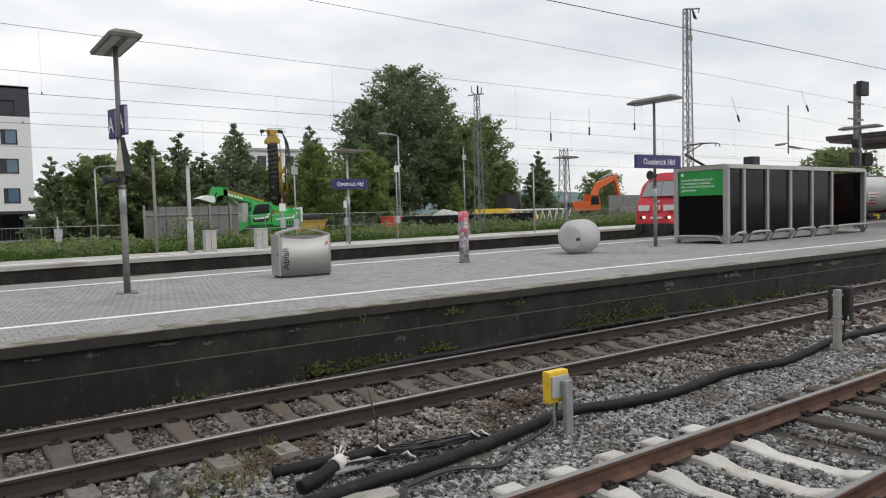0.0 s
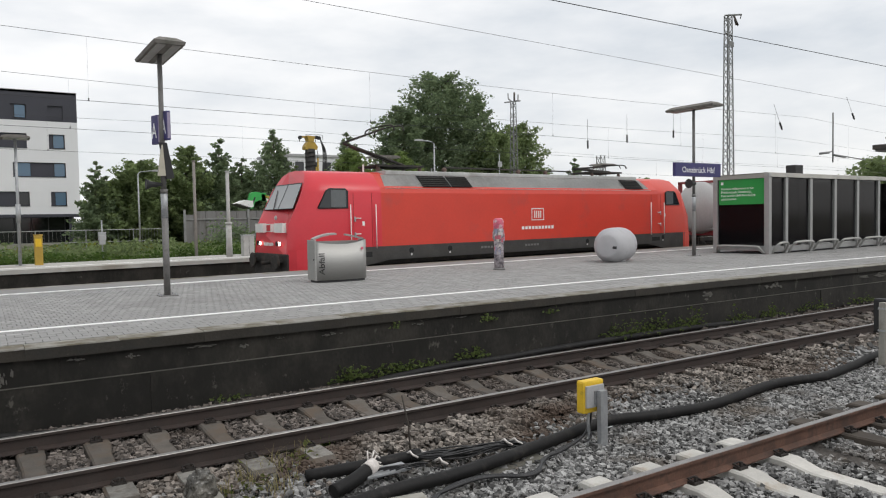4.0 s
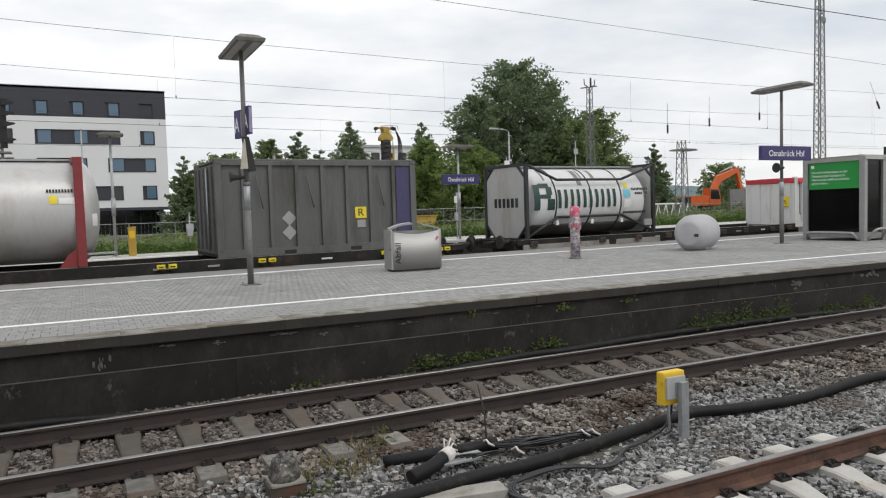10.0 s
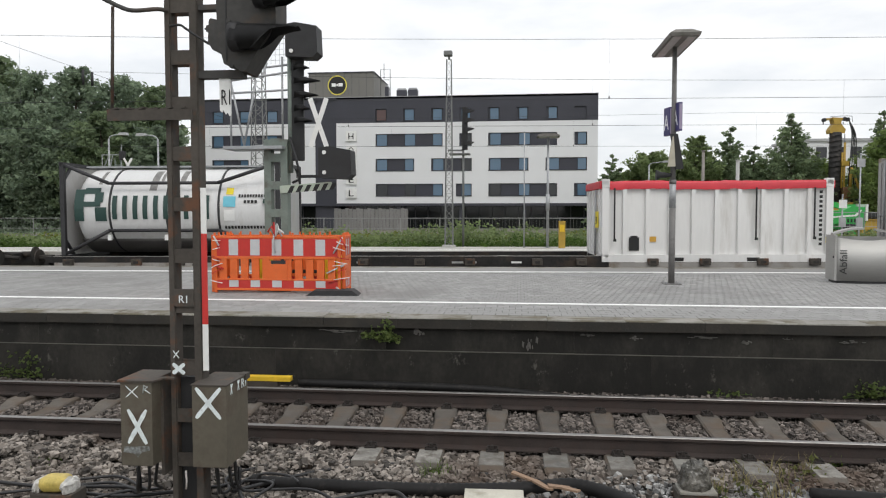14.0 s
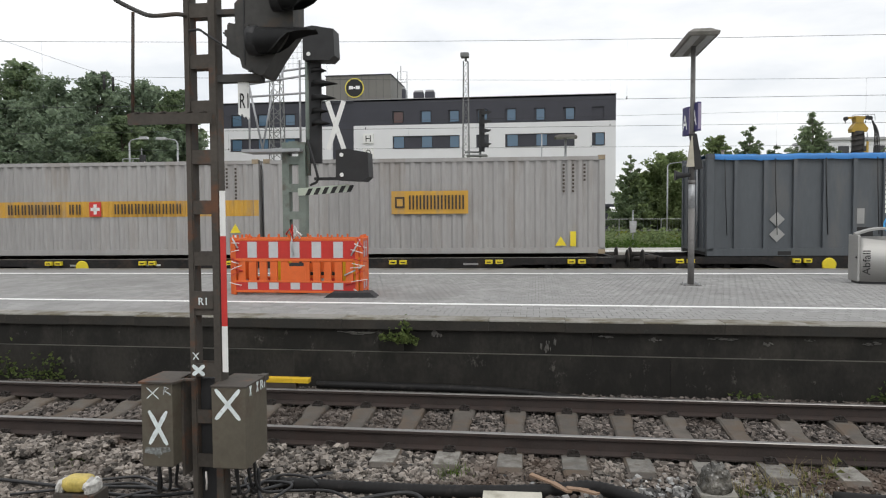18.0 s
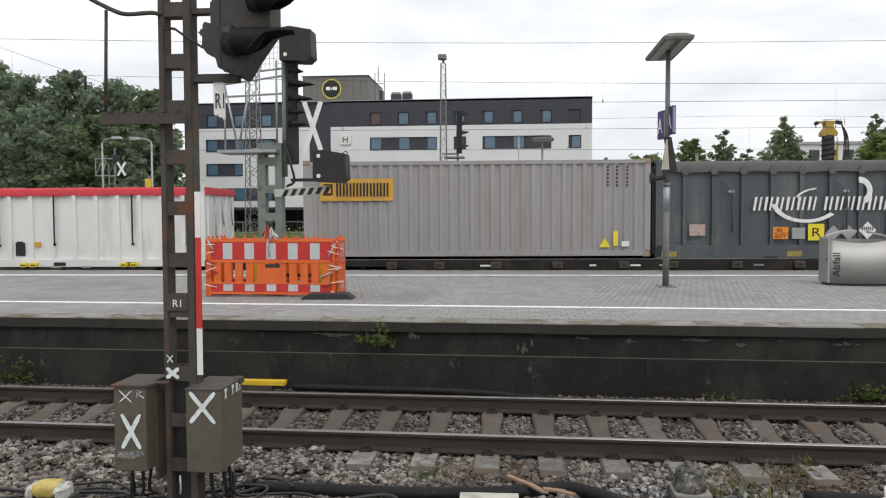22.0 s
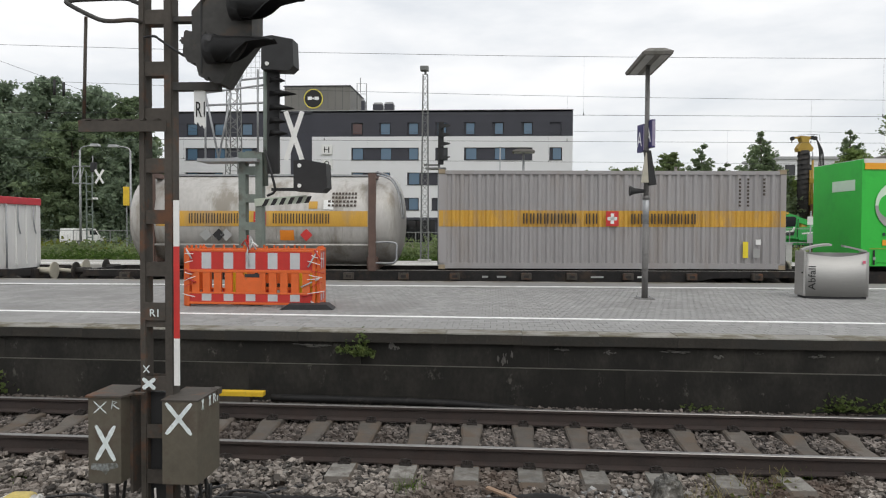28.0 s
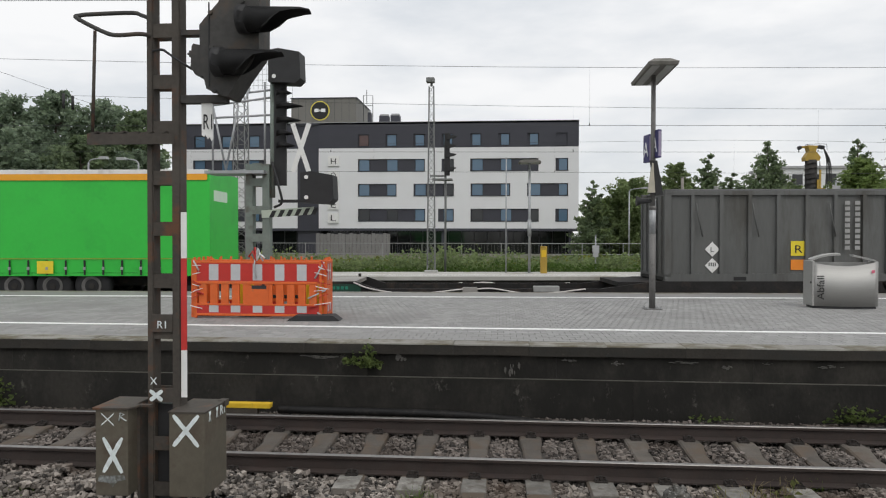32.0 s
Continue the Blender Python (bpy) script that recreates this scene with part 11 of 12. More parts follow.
hill = []
nh = 60
for k in range(nh + 1):
    x = 250 + 1100 * k / nh
    top = 14 + 30 * max(0, math.sin(math.pi * (k / nh) ** 0.8)) * (0.8 + 0.2 * noise.noise((k * 0.3, 1, 0))) + 2.0 * noise.noise((k * 1.3, 0, 0))
    hill += [(x, 900, 0.2), (x, 900 + 60, top), (x, 1150, 0.2)]
hf = [(3 * k + j, 3 * k + 3 + j, 3 * k + 4 + j, 3 * k + 1 + j) for k in range(nh) for j in range(2)]
tagged(soup("hill", hill, hf, M_HILL, smooth=True), "low wooded ridge blue with distance", "hill", kind="structure")

# -- fences and walls of the building site --
nw = empty("noise_wall", pose(0, 0, 0), "weathered grey panel wall with steel posts", "wall", kind="structure")
for k in range(9):
    x = 9.9 + 0.61 * k
    part("panel", box(x + 0.01, x + 0.6, 35.9, 36.0, 0.4, 2.85 - (0.2 if k == 0 else 0)), M_NOISEWALL, nw)
for k in (0, 1, 4, 6, 8):
    part("post", box(9.86 + 0.62 * k, 9.98 + 0.62 * k, 35.8, 35.9, 0.4, 2.95), M_FENCE, nw)
part("top_rail", box(9.9, 15.4, 35.84, 35.9, 2.35, 2.42), M_FENCE, nw)


def mesh_fence(name, x0, x1, y_of, h, label, tarp=None, step=2.5):
    t = empty(name, pose(0, 0, 0), label, "fence")
    x = x0
    while x < x1 - 0.1:
        xe = min(x + step, x1)
        a, b = Vector((x, y_of(x), gz(x, y_of(x)))), Vector((xe, y_of(xe), gz(xe, y_of(xe))))
        up = Vector((0, 0, h))
        part("post", tube(a - Vector((0, 0, 0.1)), a + up, 0.03, 6), M_FENCE, t)
        part("rail", tube(a + up, b + up, 0.022, 5), M_FENCE, t)
        part("rail", tube(a + up * 0.5, b + up * 0.5, 0.016, 5), M_FENCE, t)
        part("rail", tube(a + up * 0.15, b + up * 0.15, 0.022, 5), M_FENCE, t)
        bm = bmesh.new()
        for k in range(1, 12):
            p = a.lerp(b, k / 12)
            tube(p + up * 0.15, p + up, 0.005, 3, None, bm, False)
        part("mesh_bars", bm, M_FENCE, t)
        if tarp:
            d = (b - a).normalized()
            side_ = Vector((d.y, -d.x, 0)) * 0.03
            bm = bmesh.new()
            lo = [bm.verts.new(a.lerp(b, k / 6) + up * 0.08 + side_ * (1 + 0.8 * math.sin(k * 2.1 + x))) for k in range(7)]
            hi = [bm.verts.new(a.lerp(b, k / 6) + up * 0.97 + side_) for k in range(7)]
            for k in range(6):
                bm.faces.new((lo[k], lo[k + 1], hi[k + 1], hi[k])).smooth = True
            bmesh.ops.solidify(bm, geom=bm.faces[:], thickness=0.004)
            part("tarp", bm, tarp, t, "dark tarpaulin on the fence")
        x = xe
    return t


mesh_fence("site_fence", -45, 9.5, lambda x: 38.0, 1.35, "low galvanised mesh fence behind the weeds")
mesh_fence("site_fence", 15.6, 29.0, lambda x: 38.5, 1.7, "galvanised mesh fence before the green machine")
mesh_fence("tarp_fence", 30.5, 45.5, lambda x: 42.0, 1.35, "building site fence hung with dark tarpaulin", M_TARP)
mesh_fence("site_fence", 45.5, 75, lambda x: 46.0, 1.5, "galvanised mesh fence before the machines")
gw = empty("concrete_wall", pose(0, 0, 0), "plain grey concrete panel wall", "wall", kind="structure")
for k in range(4):
    part("panel", box(64.9 + 2.45 * k, 67.33 + 2.45 * k, 50, 50.2, 0.3, 3.5), M_NOISEWALL, gw)
redbox = empty("red_bin", pose(28.8, 40, gz(28.8, 40)), "red wheeled waste bins by the fence", "bin")
part("bin_body", prism([(-0.6, 0.1), (0.6, 0.1), (0.68, 1.25), (-0.68, 1.25)], "y", -0.4, 0.4), M_RED, redbox)
part("bin_lid", box(-0.72, 0.72, -0.45, 0.45, 1.25, 1.36, None, 0.04), M_RED, redbox)
for sx in (-0.5, 0.5):
    part("wheel", tube((sx, -0.42, 0.1), (sx, -0.34, 0.1), 0.1, 10), M_RUBBER, redbox)
truss = empty("white_truss", pose(50.5, 46.6, gz(50.5, 46.6) - 0.3), "row of white zigzag trestles by the site", "trestle")
part("top_bar", tube((-4, 0, 1.9), (4, 0, 1.9), 0.07, 6), M_WHITE, truss)
for k in range(9):
    part("strut", tube((-4 + k, 0, 0), (-3.5 + k, 0, 1.9), 0.06, 6), M_WHITE, truss)
    part("strut", tube((-3 + k, 0, 0), (-3.5 + k, 0, 1.9), 0.06, 6), M_WHITE, truss)


# -- machines --
def wheel_part(parent, x, y0, y1, z, r, rim):
    w = part("wheel", turned([(r * 0.8, y0), (r, y0 + 0.06), (r, y1 - 0.06), (r * 0.8, y1)], (x, 0, z), "y", 18), M_RUBBER, parent)
    part("rim", tube((x, y0 - 0.02, z), (x, y0 + 0.06, z), r * 0.5, 14), rim, w)


TG = gz(18.9, 41)
tele = empty("telehandler", pose(18.5, 41, TG), "bright green telescopic handler with its boom raised", "construction machine")
zt = lambda z: z - TG
part("chassis", prism([(-1.6, zt(1.2)), (2.9, zt(1.2)), (3.0, zt(1.72)), (-1.6, zt(1.8))], "y", -0.75, 0.75), M_LIME, tele)
part("engine_cover", prism([(0.75, zt(1.5)), (2.75, zt(1.5)), (2.8, zt(2.55)), (2.0, zt(2.6)), (1.55, zt(2.35)), (0.7, zt(2.3))], "y", -1.05, -0.1), M_LIME, tele)
part("rear_plate", box(2.82, 2.97, -1.08, 0.6, zt(1.7), zt(2.72), None, 0.02), M_WHITE, tele, "white counterweight plate")
part("white_sweep", prism([(0.9, zt(1.96)), (1.4, zt(2.02)), (2.2, zt(2.08)), (2.55, zt(2.4)), (2.62, zt(2.36)), (2.3, zt(1.98)), (1.4, zt(1.92)), (0.95, zt(1.88))], "y", -1.075, -1.045), M_WHITE, tele, "white swept stripe on the bonnet")
for x in (1.75, 1.95, 2.15):
    part("louvre", box(x, x + 0.1, -1.07, -1.045, zt(1.6), zt(1.82)), M_BLACK, tele)
cabt = part("cab", prism([(-0.78, zt(1.6)), (0.72, zt(1.6)), (0.75, zt(2.9)), (0.55, zt(3.1)), (-0.25, zt(3.08)), (-0.58, zt(2.96)), (-0.78, zt(2.3))], "y", -1.05, -0.1), M_LIME, tele)
part("cab_window", prism([(-0.68, zt(2.28)), (0.5, zt(2.38)), (0.56, zt(2.92)), (0.42, zt(3.0)), (-0.22, zt(2.98)), (-0.48, zt(2.88))], "y", -1.07, -1.04), M_PANEDARK, cabt)
part("cab_door", prism([(-0.66, zt(1.76)), (0.42, zt(1.8)), (0.5, zt(2.1)), (-0.66, zt(2.06))], "y", -1.07, -1.04), M_BLACK, cabt)
part("white_sweep", prism([(-0.62, zt(2.1)), (-0.5, zt(2.05)), (0.3, zt(2.13)), (0.4, zt(2.33)), (0.5, zt(2.34)), (0.42, zt(2.06)), (0.3, zt(2.02)), (-0.55, zt(1.95))], "y", -1.085, -1.055), M_WHITE, cabt, "white swept frame under the cab window")
part("grab_rail", pipe([(0.62, -1.1, zt(1.7)), (0.64, -1.12, zt(2.3)), (0.66, -1.1, zt(2.85))], 0.02, 6), M_BLACK, cabt)
part("rear_screen", box(-1.2, -0.82, -0.6, 0.5, zt(1.75), zt(3.1)), M_PALECONC, tele, "pale wind screen behind the cab")
boom = part("boom", prism([(-2.25, zt(4.1)), (-2.25, zt(3.62)), (0.2, zt(2.95)), (1.9, zt(2.4)), (2.7, zt(2.4)), (2.7, zt(2.72)), (1.9, zt(2.72)), (0.6, zt(3.2))], "y", 0.0, 0.4), M_LIME, tele, "telescopic green boom")
part("inner_section", prism([(-2.0, zt(4.0)), (-2.0, zt(3.86)), (0.5, zt(3.16)), (0.55, zt(3.26))], "y", -0.03, 0.004), M_MACHYEL, boom, "ochre hose tray along the boom")
for k in range(5):
    x = -1.95 + 0.21 * k
    part("maker_mark", prism([(x, zt(3.78 - 0.06 * k)), (x + 0.03, zt(3.62 - 0.06 * k)), (x + 0.16, zt(3.58 - 0.06 * k)), (x + 0.14, zt(3.74 - 0.06 * k))], "y", -0.02, 0.004), M_WHITE, boom)
part("lift_ram", tube((-0.6, 0.2, zt(2.3)), (-1.7, 0.2, zt(3.55)), 0.06, 8), M_GALV, tele)
part("boom_hose", pipe(smooth_path([(-2.3, 0.1, zt(4.2)), (-1.5, 0.1, zt(4.0)), (-0.3, 0.1, zt(3.62)), (0.5, 0.1, zt(3.36))], 4), 0.035, 6), M_BLACK, tele)
part("boom_head", prism([(-1.95, zt(4.12)), (-2.75, zt(4.22)), (-3.0, zt(4.12)), (-3.12, zt(3.5)), (-3.05, zt(3.05)), (-2.85, zt(3.1)), (-2.7, zt(3.55)), (-2.35, zt(3.66)), (-1.95, zt(3.55))], "y", 0.0, 0.45), M_LIME, tele)
part("head_link", tube((-2.72, -0.02, zt(3.85)), (-2.95, -0.02, zt(3.3)), 0.05, 8), M_BLACK, tele)
part("bucket", prism([(-4.1, zt(3.4)), (-3.25, zt(3.12)), (-3.02, zt(3.2)), (-3.05, zt(3.58)), (-3.5, zt(3.64))], "y", -0.6, 0.9), M_WHITE, tele, "pale upturned bucket")
part("bucket_lip", prism([(-4.13, zt(3.42)), (-4.08, zt(3.36)), (-3.24, zt(3.08)), (-3.22, zt(3.14))], "y", -0.62, 0.92), M_SOOT, tele)
part("mirror", box(-0.95, -0.88, -1.3, -1.15, zt(2.5), zt(2.8)), M_BLACK, tele)
part("beacon", tube((0.2, -0.5, zt(3.1)), (0.2, -0.5, zt(3.24)), 0.05, 8), M_MACHYEL, tele)
for x in (-0.9, 2.0):
    wheel_part(tele, x, -1.15, -0.75, 0.5, 0.5, M_LIME)
    wheel_part(tele, x, 0.75, 1.15, 0.5, 0.5, M_LIME)

RG = gz(25.7, 55)
rig = empty("drill_rig", pose(25.6, 55, RG), "black drilling rig mast with yellow head", "construction machine")
zr = lambda z: z - RG
M_AUGER = mat("muddy_black_auger", (0.028, 0.026, 0.025), 0.8, vary=0.4, scale=3, second=(0.06, 0.05, 0.042), amount=0.3, stain=2)
part("auger_stem", tube((0.02, -0.1, 1.0), (0.02, -0.1, zr(8.75)), 0.45, 16), M_AUGER, rig)
bm = bmesh.new()
ring_in, ring_out = [], []
for k in range(24 * 17 + 1):
    a, z = 2 * math.pi * k / 24, 1.1 + (zr(8.6) - 1.1) * k / (24 * 17)
    ring_in.append(bm.verts.new((0.02 + 0.44 * math.cos(a), -0.1 + 0.44 * math.sin(a), z)))
    ring_out.append(bm.verts.new((0.02 + 0.53 * math.cos(a), -0.1 + 0.53 * math.sin(a), z - 0.03)))
for k in range(len(ring_in) - 1):
    bm.faces.new((ring_in[k], ring_in[k + 1], ring_out[k + 1], ring_out[k]))
bmesh.ops.solidify(bm, geom=bm.faces[:], thickness=0.04)
part("auger_flight", bm, M_AUGER, rig, "muddy black spiral flight")
part("mast_rail", box(0.3, 0.62, 0.1, 0.55, 1.0, zr(8.5)), M_AUGER, rig)
part("head", prism([(-0.52, zr(8.68)), (0.6, zr(8.68)), (0.68, zr(8.95)), (0.45, zr(9.25)), (0.3, zr(9.45)), (0.42, zr(9.9)), (-0.35, zr(9.95)), (-0.2, zr(9.45)), (-0.4, zr(9.2)), (-0.55, zr(8.95))], "y", -0.4, 0.4), M_MACHYEL, rig, "dusty yellow swivel head")
part("cross_head", prism([(-0.9, zr(9.75)), (0.95, zr(9.8)), (1.0, zr(9.92)), (-0.85, zr(9.92))], "y", -0.1, 0.1), M_MACHYEL, rig)
for x, z in ((-0.88, 9.78), (0.72, 9.85), (0.95, 9.8)):
    part("sheave", tube((x, -0.13, zr(z)), (x, 0.13, zr(z)), 0.16, 14), M_BLACK, rig)
part("guard_rail", pipe([(-0.4, 0, zr(9.9)), (-0.35, 0, zr(10.06)), (0.8, 0, zr(10.1)), (1.3, 0, zr(10.08)), (1.35, 0, zr(9.6))], 0.02, 5), M_BLACK, rig)
part("hook_line", tube((-0.92, 0, zr(9.75)), (-0.92, 0, zr(9.4)), 0.04, 6), M_BLACK, rig)
for k in range(4):
    part("cable", pipe(smooth_path([(0.95, -0.3, zr(9.7)), (1.2 + 0.09 * k, -0.3, zr(8.6)), (1.15 + 0.14 * k, -0.3, zr(7.0)), (1.0 + 0.2 * k, -0.3, zr(4.5))], 4), 0.045, 5), M_BLACK, rig)
part("drill_stem", tube((0.62, -0.45, zr(3.0)), (0.62, -0.45, zr(7.9)), 0.09, 8), M_MACHYEL, rig)
part("stem_rod", tube((0.6, -0.45, zr(7.8)), (0.58, -0.45, zr(8.6)), 0.05, 8), M_GALV, rig)
part("feed_cylinder", tube((0.42, -0.45, zr(4.2)), (0.44, -0.45, zr(7.1)), 0.08, 8), M_MACHYEL, rig)
part("slide_block", box(0.35, 0.95, -0.6, -0.3, zr(6.0), zr(6.4), None, 0.03), M_MACHYEL, rig)
part("drive_block", box(0.5, 1.15, -0.6, 0.0, zr(3.4), zr(4.3), None, 0.05), mat("rusty_machine_brown", (0.17, 0.085, 0.04), 0.75, vary=0.3, scale=3), rig, "rusty brown drive block")
part("stay", tube((1.22, -0.3, zr(5.9)), (1.15, -0.3, zr(4.0)), 0.12, 8), M_MACHYEL, rig)
part("stay", tube((2.1, -0.3, zr(3.6)), (1.25, -0.3, zr(5.8)), 0.12, 8), M_MACHYEL, rig)
part("stay_foot", box(1.5, 2.2, -0.5, 0.1, zr(3.2), zr(3.65), None, 0.05), M_MACHYEL, rig)
part("upper_body", box(-0.6, 4.4, -1.4, 1.4, 1.0, 2.6, None, 0.05), M_MACHYEL, rig)
part("cab", box(1.2, 2.4, -1.5, -0.3, 1.1, 2.9, None, 0.05), M_BLACK, rig)
for y in (-1.5, 0.9):
    part("crawler", prism([(-1.4, 0.2), (-1.1, 0.0), (3.6, 0.0), (4.0, 0.2), (4.0, 0.8), (3.6, 1.0), (-1.1, 1.0), (-1.4, 0.8)], "y", y, y + 0.6), M_RUBBER, rig)

skip_ = empty("orange_skip", pose(24.1, 45, gz(24.1, 45)), "orange steel skip with a dark load", "skip")
part("skip_body", prism([(-1.0, 0.15), (1.0, 0.15), (1.3, 1.2), (-1.3, 1.2)], "y", -0.8, 0.8), M_MACHYEL, skip_)
part("skip_rim", box(-1.36, 1.36, -0.86, 0.86, 1.2, 1.28), M_MACHYEL, skip_)
part("load", box(-1.2, 1.1, -0.7, 0.7, 1.28, 1.75, None, 0.15), M_BLACK, skip_)


def excavator(x, y, s, paint, label, reach=1.0):
    t = empty("excavator", pose(x, y, gz(x, y)) @ Matrix.Scale(s, 4), label, "excavator", "excavators")
    for yy in (-1.4, 0.8):
        part("crawler", prism([(-2.2, 0.2), (-1.9, 0.0), (1.9, 0.0), (2.2, 0.2), (2.2, 0.7), (1.9, 0.9), (-1.9, 0.9), (-2.2, 0.7)], "y", yy, yy + 0.6), M_RUBBER, t)
    part("turntable", tube((0, 0, 0.8), (0, 0, 1.15), 0.9, 20), M_BLACK, t)
    part("upper_body", prism([(-2.8, 1.15), (1.2, 1.15), (1.2, 1.7), (-0.4, 2.2), (-2.6, 2.2), (-2.9, 1.8)], "y", -1.3, 1.3), paint, t)
    cb = part("cab", prism([(-0.3, 1.2), (1.3, 1.2), (1.4, 2.0), (1.0, 2.95), (-0.2, 2.95)], "y", -1.35, -0.4), paint, t)
    part("cab_glass", prism([(-0.15, 1.8), (1.25, 1.8), (0.95, 2.8), (-0.1, 2.8)], "y", -1.37, -1.34), M_PANEDARK, cb)
    part("counterweight", box(-3.1, -2.5, -1.2, 1.2, 1.2, 2.1, None, 0.15), M_BLACK, t)
    part("boom", prism([(0.6, 1.5), (1.1, 1.4), (2.6, 3.6), (5.2, 4.7), (5.1, 5.1), (2.3, 4.3)], "y", -0.25, 0.25), paint, t)
    part("stick", prism([(4.9, 5.2), (5.4, 5.1), (6.1, 2.6), (5.8, 2.5)], "y", -0.2, 0.2), paint, t)
    part("bucket", prism([(5.6, 2.6), (6.3, 2.6), (6.4, 2.0), (5.9, 1.5), (5.2, 1.7)], "y", -0.5, 0.5), M_RUST, t)
    for a, b in (((1.2, 1.8), (2.6, 3.4)), ((3.0, 4.6), (5.1, 5.4))):
        part("hydraulic_ram", tube((a[0], 0.32, a[1]), (b[0], 0.32, b[1]), 0.09, 8), M_GALV, t)
    return t


excavator(65.8, 55, 1.12, M_CONSTR, "orange crawler excavator with a bent boom")
dozer = empty("wheel_loader", pose(46.5, 48, gz(46.5, 48)), "yellow loader with a dark cab on the building site", "construction machine")
part("body", prism([(-2.6, 0.7), (2.2, 0.7), (2.2, 1.5), (0.6, 1.8), (-2.4, 1.8), (-2.8, 1.3)], "y", -1.0, 1.0), M_YELLOW, dozer)
part("cab", prism([(0.2, 1.7), (1.8, 1.5), (1.7, 3.1), (0.4, 3.2)], "y", -0.8, 0.8), M_BLACK, dozer)
part("lift_arm", prism([(1.6, 1.3), (2.0, 1.1), (3.9, 0.7), (3.9, 1.0)], "y", -0.8, -0.5), M_YELLOW, dozer)
part("shovel", prism([(3.7, 0.1), (4.6, 0.15), (4.0, 0.5), (4.2, 1.1), (3.7, 1.0)], "y", -1.2, 1.2), M_YELLOW, dozer)
part("exhaust_stack", tube((2.4, 0, 1.4), (2.4, 0, 3.4), 0.3, 10), M_BLACK, dozer)
for x in (-1.6, 1.5):
    wheel_part(dozer, x, -1.2, -0.7, 0.7, 0.7, M_YELLOW)
    wheel_part(dozer, x, 0.7, 1.2, 0.7, 0.7, M_YELLOW)
sand = empty("debris_heap", pose(38.5, 46, gz(38.5, 46)), "low heap of pale debris behind the fence", "heap")
bm = bmesh.new()
bmesh.ops.create_icosphere(bm, subdivisions=3, radius=1.0)
for v in bm.verts:
    v.co = Vector((v.co.x * 3.0, v.co.y * 1.2, max(-0.1, v.co.z) * 1.7)) * (1 + 0.25 * noise.noise(v.co * 2.2))
part("heap", bm, M_PALECONC, sand)

# ---- weeds at the wall and on the ballast ----
# along the wall: x, height of the root, width, height, leaves
WALL_WEEDS = ((4.45, -0.12, 0.4, 0.22, 150), (4.95, -0.12, 0.5, 0.2, 160), (5.35, -0.1, 0.35, 0.16, 90), (5.75, -0.1, 0.45, 0.14, 80), (6.5, -0.06, 0.42, 0.2, 170), (9.8, -0.12, 0.6, 0.32, 260), (10.3, -0.12, 0.6, 0.36, 300),
              (10.9, -0.12, 0.7, 0.36, 300), (11.5, -0.12, 0.4, 0.28, 150), (12.0, -0.1, 0.45, 0.42, 210), (13.4, -0.12, 0.6, 0.24, 150), (14.6, -0.12, 0.7, 0.26, 170), (16.2, -0.1, 0.8, 0.24, 170), (18.4, -0.1, 0.8, 0.22, 150), (6.8, 0.5, 0.3, 0.12, 40),
              (5.15, 0.55, 0.2, 0.08, 24), (-1.74, 0.46, 0.2, 0.3, 230), (-1.95, 0.5, 0.18, 0.16, 70), (-6.9, -0.14, 0.5, 0.42, 200), (-7.5, -0.14, 0.5, 0.35, 140), (4.35, -0.14, 0.3, 0.26, 90), (8.2, 0.5, 0.2, 0.1, 20), (2.6, -0.14, 0.3, 0.1, 40))
# on the ballast: x, y, width, height, blades, straw or green
BALLAST_GRASS = ((1.93, -0.6, 0.3, 0.3, 44, True), (2.28, -0.4, 0.3, 0.32, 40, True), (1.65, -0.75, 0.28, 0.26, 34, True), (2.66, -0.2, 0.2, 0.26, 50, True), (3.0, 0.1, 0.2, 0.22, 50, False), (2.55, 0.1, 0.18, 0.2, 40, False), (-0.73, -0.58, 0.22, 0.2, 120, False),
                 (9.7, -2.75, 0.5, 0.3, 160, True), (10.2, -2.7, 0.4, 0.26, 120, False), (2.95, 0.07, 0.22, 0.24, 60, False), (2.15, -0.85, 0.3, 0.26, 45, True), (0.9, 0.3, 0.15, 0.12, 24, False), (-4.5, -0.6, 0.25, 0.15, 50, False), (11.5, -2.7, 0.5, 0.25, 120, False))
def weed(name, x, y, z, w, h, n, leaf, material, seed, label, up=1.0):
    g = np.random.default_rng(seed)
    p = np.stack([g.normal(0, w * 0.4, n), g.normal(0, min(w, 0.25) * 0.35, n), np.abs(g.normal(0, h * 0.45, n))], 1)
    p[:, 2] *= np.exp(-((p[:, 0] / (w * 0.7)) ** 2))
    t = empty(name, pose(x, y, z), label, "weed", "weeds")
    for k in range(0, n, max(1, n // 7)):
        q = Vector(p[k])
        part("stalk", pipe([(q.x * 0.3, q.y * 0.3, -0.02), (q.x * 0.7, q.y * 0.7, q.z * 0.6), q], 0.003, 4), M_WEED, t)
    v, f = cards(g, p, leaf, 0.2, 0.3)
    tagged(soup("foliage", v, f, material, t), "", kind="stuff")
    return t


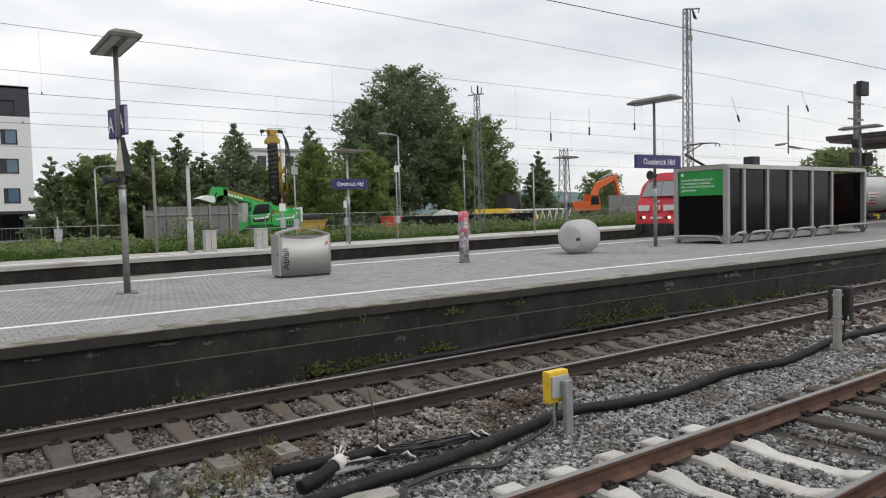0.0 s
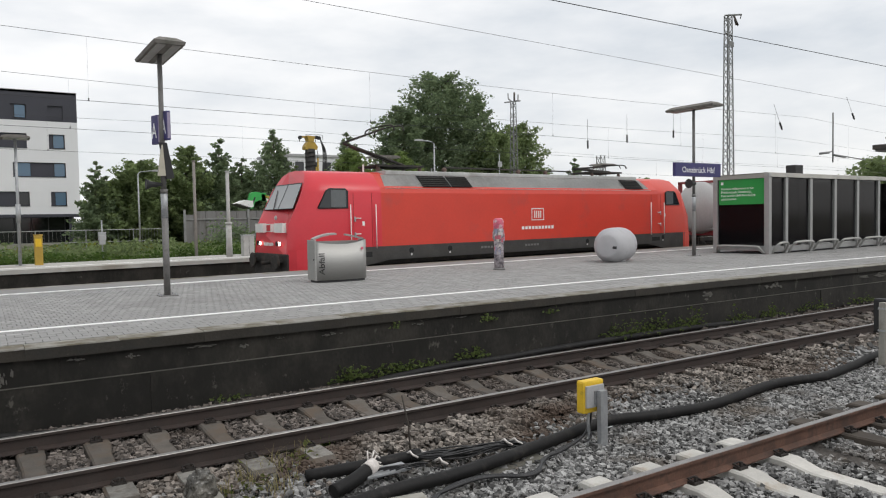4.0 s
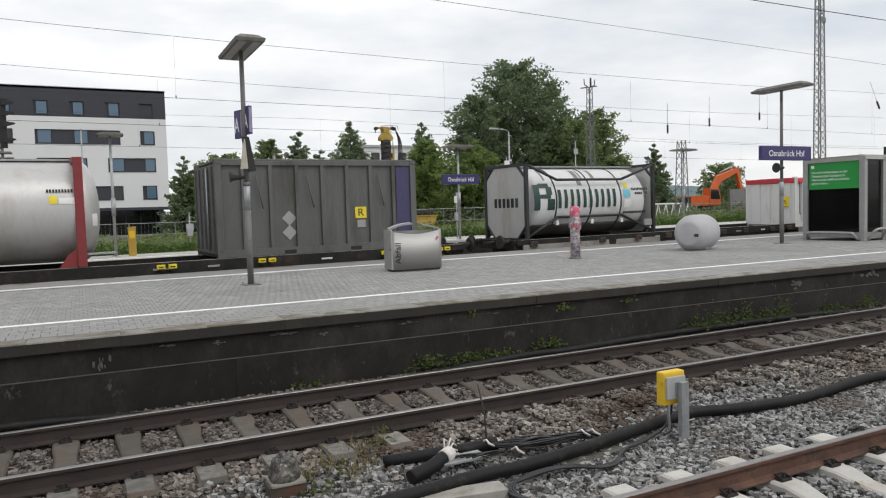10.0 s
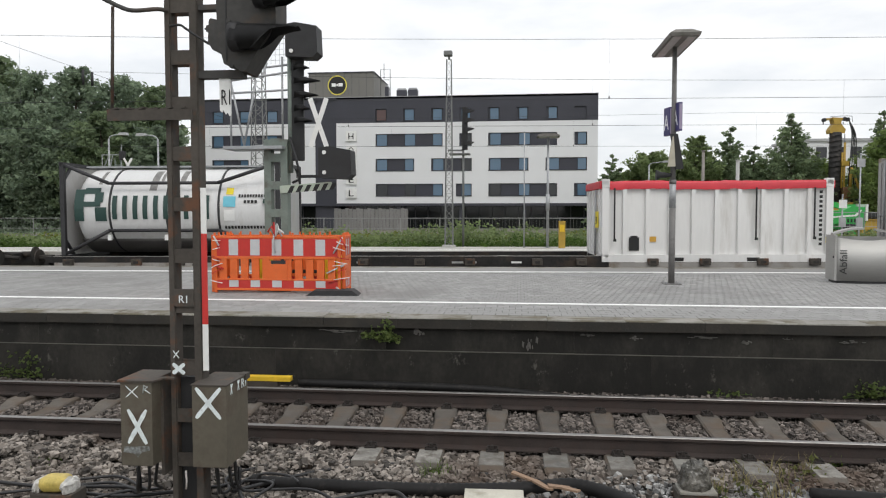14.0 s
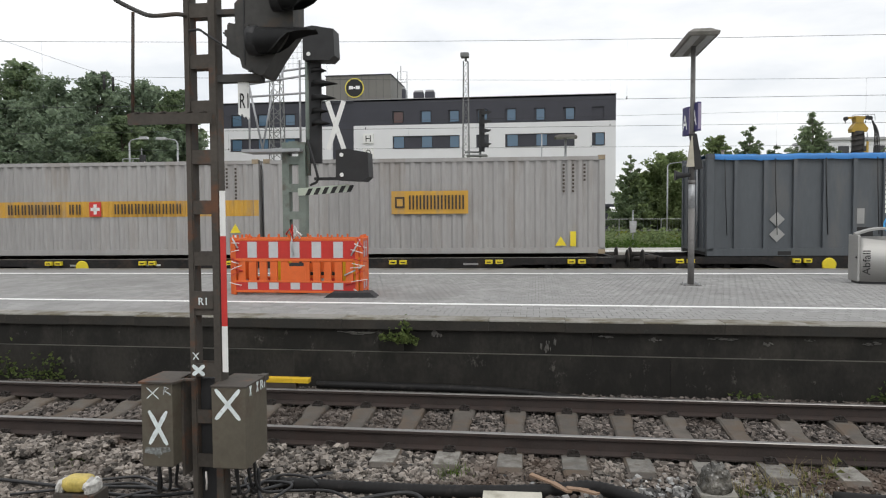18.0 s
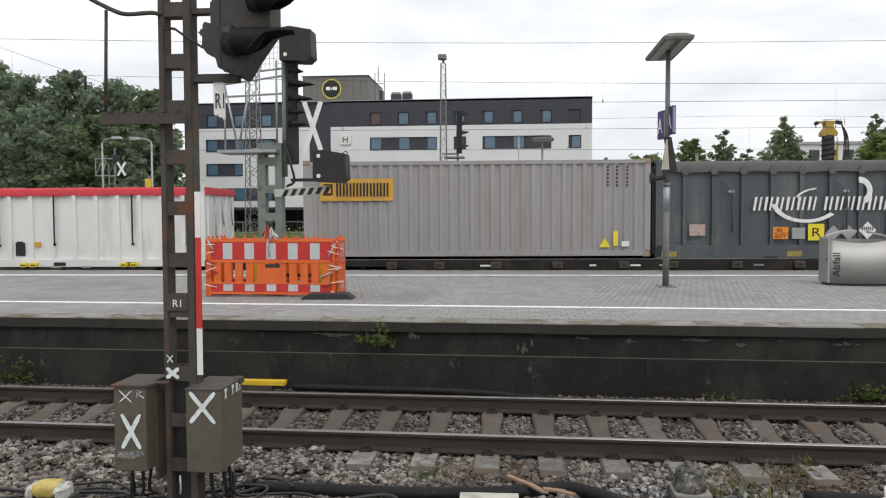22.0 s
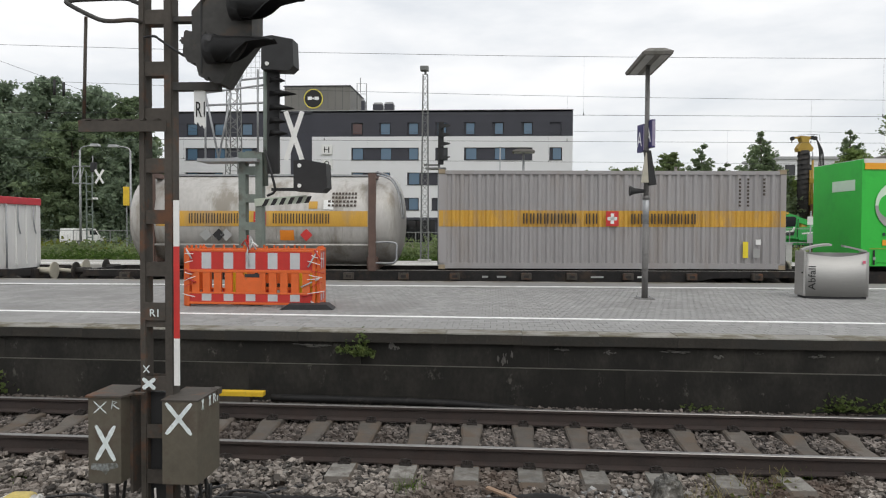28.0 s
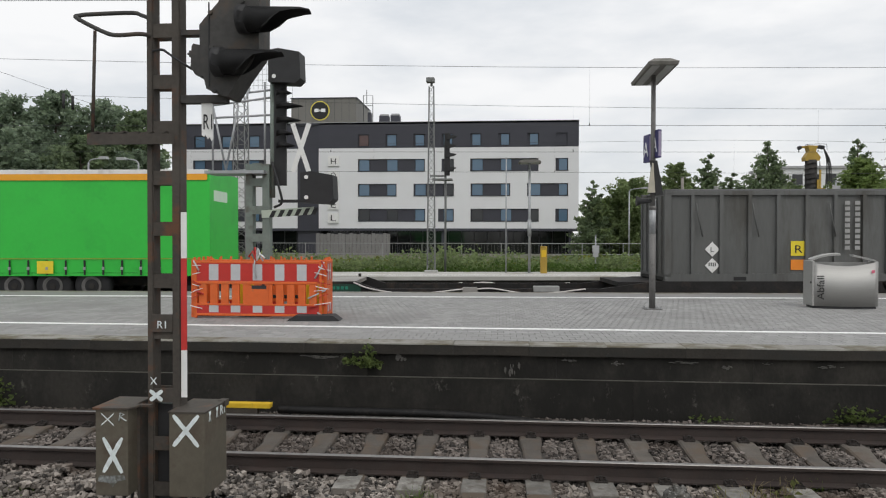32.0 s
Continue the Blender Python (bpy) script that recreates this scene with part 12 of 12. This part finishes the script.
def grass(name, x, y, z, w, h, n, material, seed, label):
    """A tuft of thin bent blades."""
    g = np.random.default_rng(seed)
    a, ln = g.uniform(0, 2 * np.pi, n), g.uniform(0.45, 1.0, n) * h
    base = np.stack([g.normal(0, w * 0.3, n), g.normal(0, w * 0.25, n), np.full(n, -0.02)], 1)
    d = np.stack([np.cos(a), np.sin(a), 0 * a], 1)
    s = np.stack([-np.sin(a), np.cos(a), 0 * a], 1) * 0.0035
    mid = base + d * (ln * 0.18)[:, None] + np.stack([0 * a, 0 * a, ln * 0.65], 1)
    tip = base + d * (ln * g.uniform(0.3, 0.7, n))[:, None] + np.stack([0 * a, 0 * a, ln * 0.95], 1)
    v = np.stack([base - s, base + s, mid + s * 0.8, mid - s * 0.8, tip], 1).reshape(-1, 3)
    i = np.arange(n)[:, None] * 5
    t = empty(name, pose(x, y, z), label, "weed", "weeds")
    tagged(soup("grass", v, np.concatenate([i + [0, 1, 2], i + [0, 2, 3], i + [3, 2, 4]], 0), material, t), "", kind="stuff")
    return t


M_WALLWEED = leaves("wall_weed_leaves", (0.115, 0.16, 0.055))
WALLW = "green weed rooted in the foot of the platform wall"
for k, (x, z, w, h, n) in enumerate(WALL_WEEDS):
    weed("wall_weed", x, PY - 0.08, z, w, h, int(n * 0.7), 0.05, M_WALLWEED, 200 + k, WALLW)
DRY = "dry straw grass growing in the crushed stone"
M_STRAW = leaves("straw_blades", (0.30, 0.27, 0.14))
M_DRYWEED = leaves("dry_weed_leaves", (0.13, 0.15, 0.055))
M_GRASS = leaves("grass_blades", (0.12, 0.19, 0.045))
for k, (x, y, w, h, n, straw) in enumerate(BALLAST_GRASS):
    grass("grass_tuft", x, y, -0.27, w, h, n, M_STRAW if straw else M_GRASS, 300 + k, DRY if straw else "green grass tuft growing in the crushed stone")
for k, (x, y, w, h, n) in enumerate(((1.95, -0.75, 0.3, 0.22, 36), (2.35, -0.5, 0.25, 0.25, 36), (2.6, -0.35, 0.22, 0.3, 40), (1.7, -1.0, 0.25, 0.2, 30))):
    weed("ballast_weed", x, y, -0.28, w, h, n, 0.05, M_DRYWEED, 400 + k, "yellow-green weed growing in the crushed stone")


# ---- what moves: the train rolls past, its wheels turn ----
def motions():
    for thing, u in MOVING:
        walk(thing, [(t, train_pose(u, t)) for t in range(33)])
    for wheel, x, r in WHEELS:
        rows = []
        for k in range(481):
            t = min(32.0, k / 15)
            rows.append((t, pose(x, 0, RAIL2 + r, 0, math.degrees((run(t) - run(0)) / r) % 360, 0)))
        walk(wheel, rows)


motions()
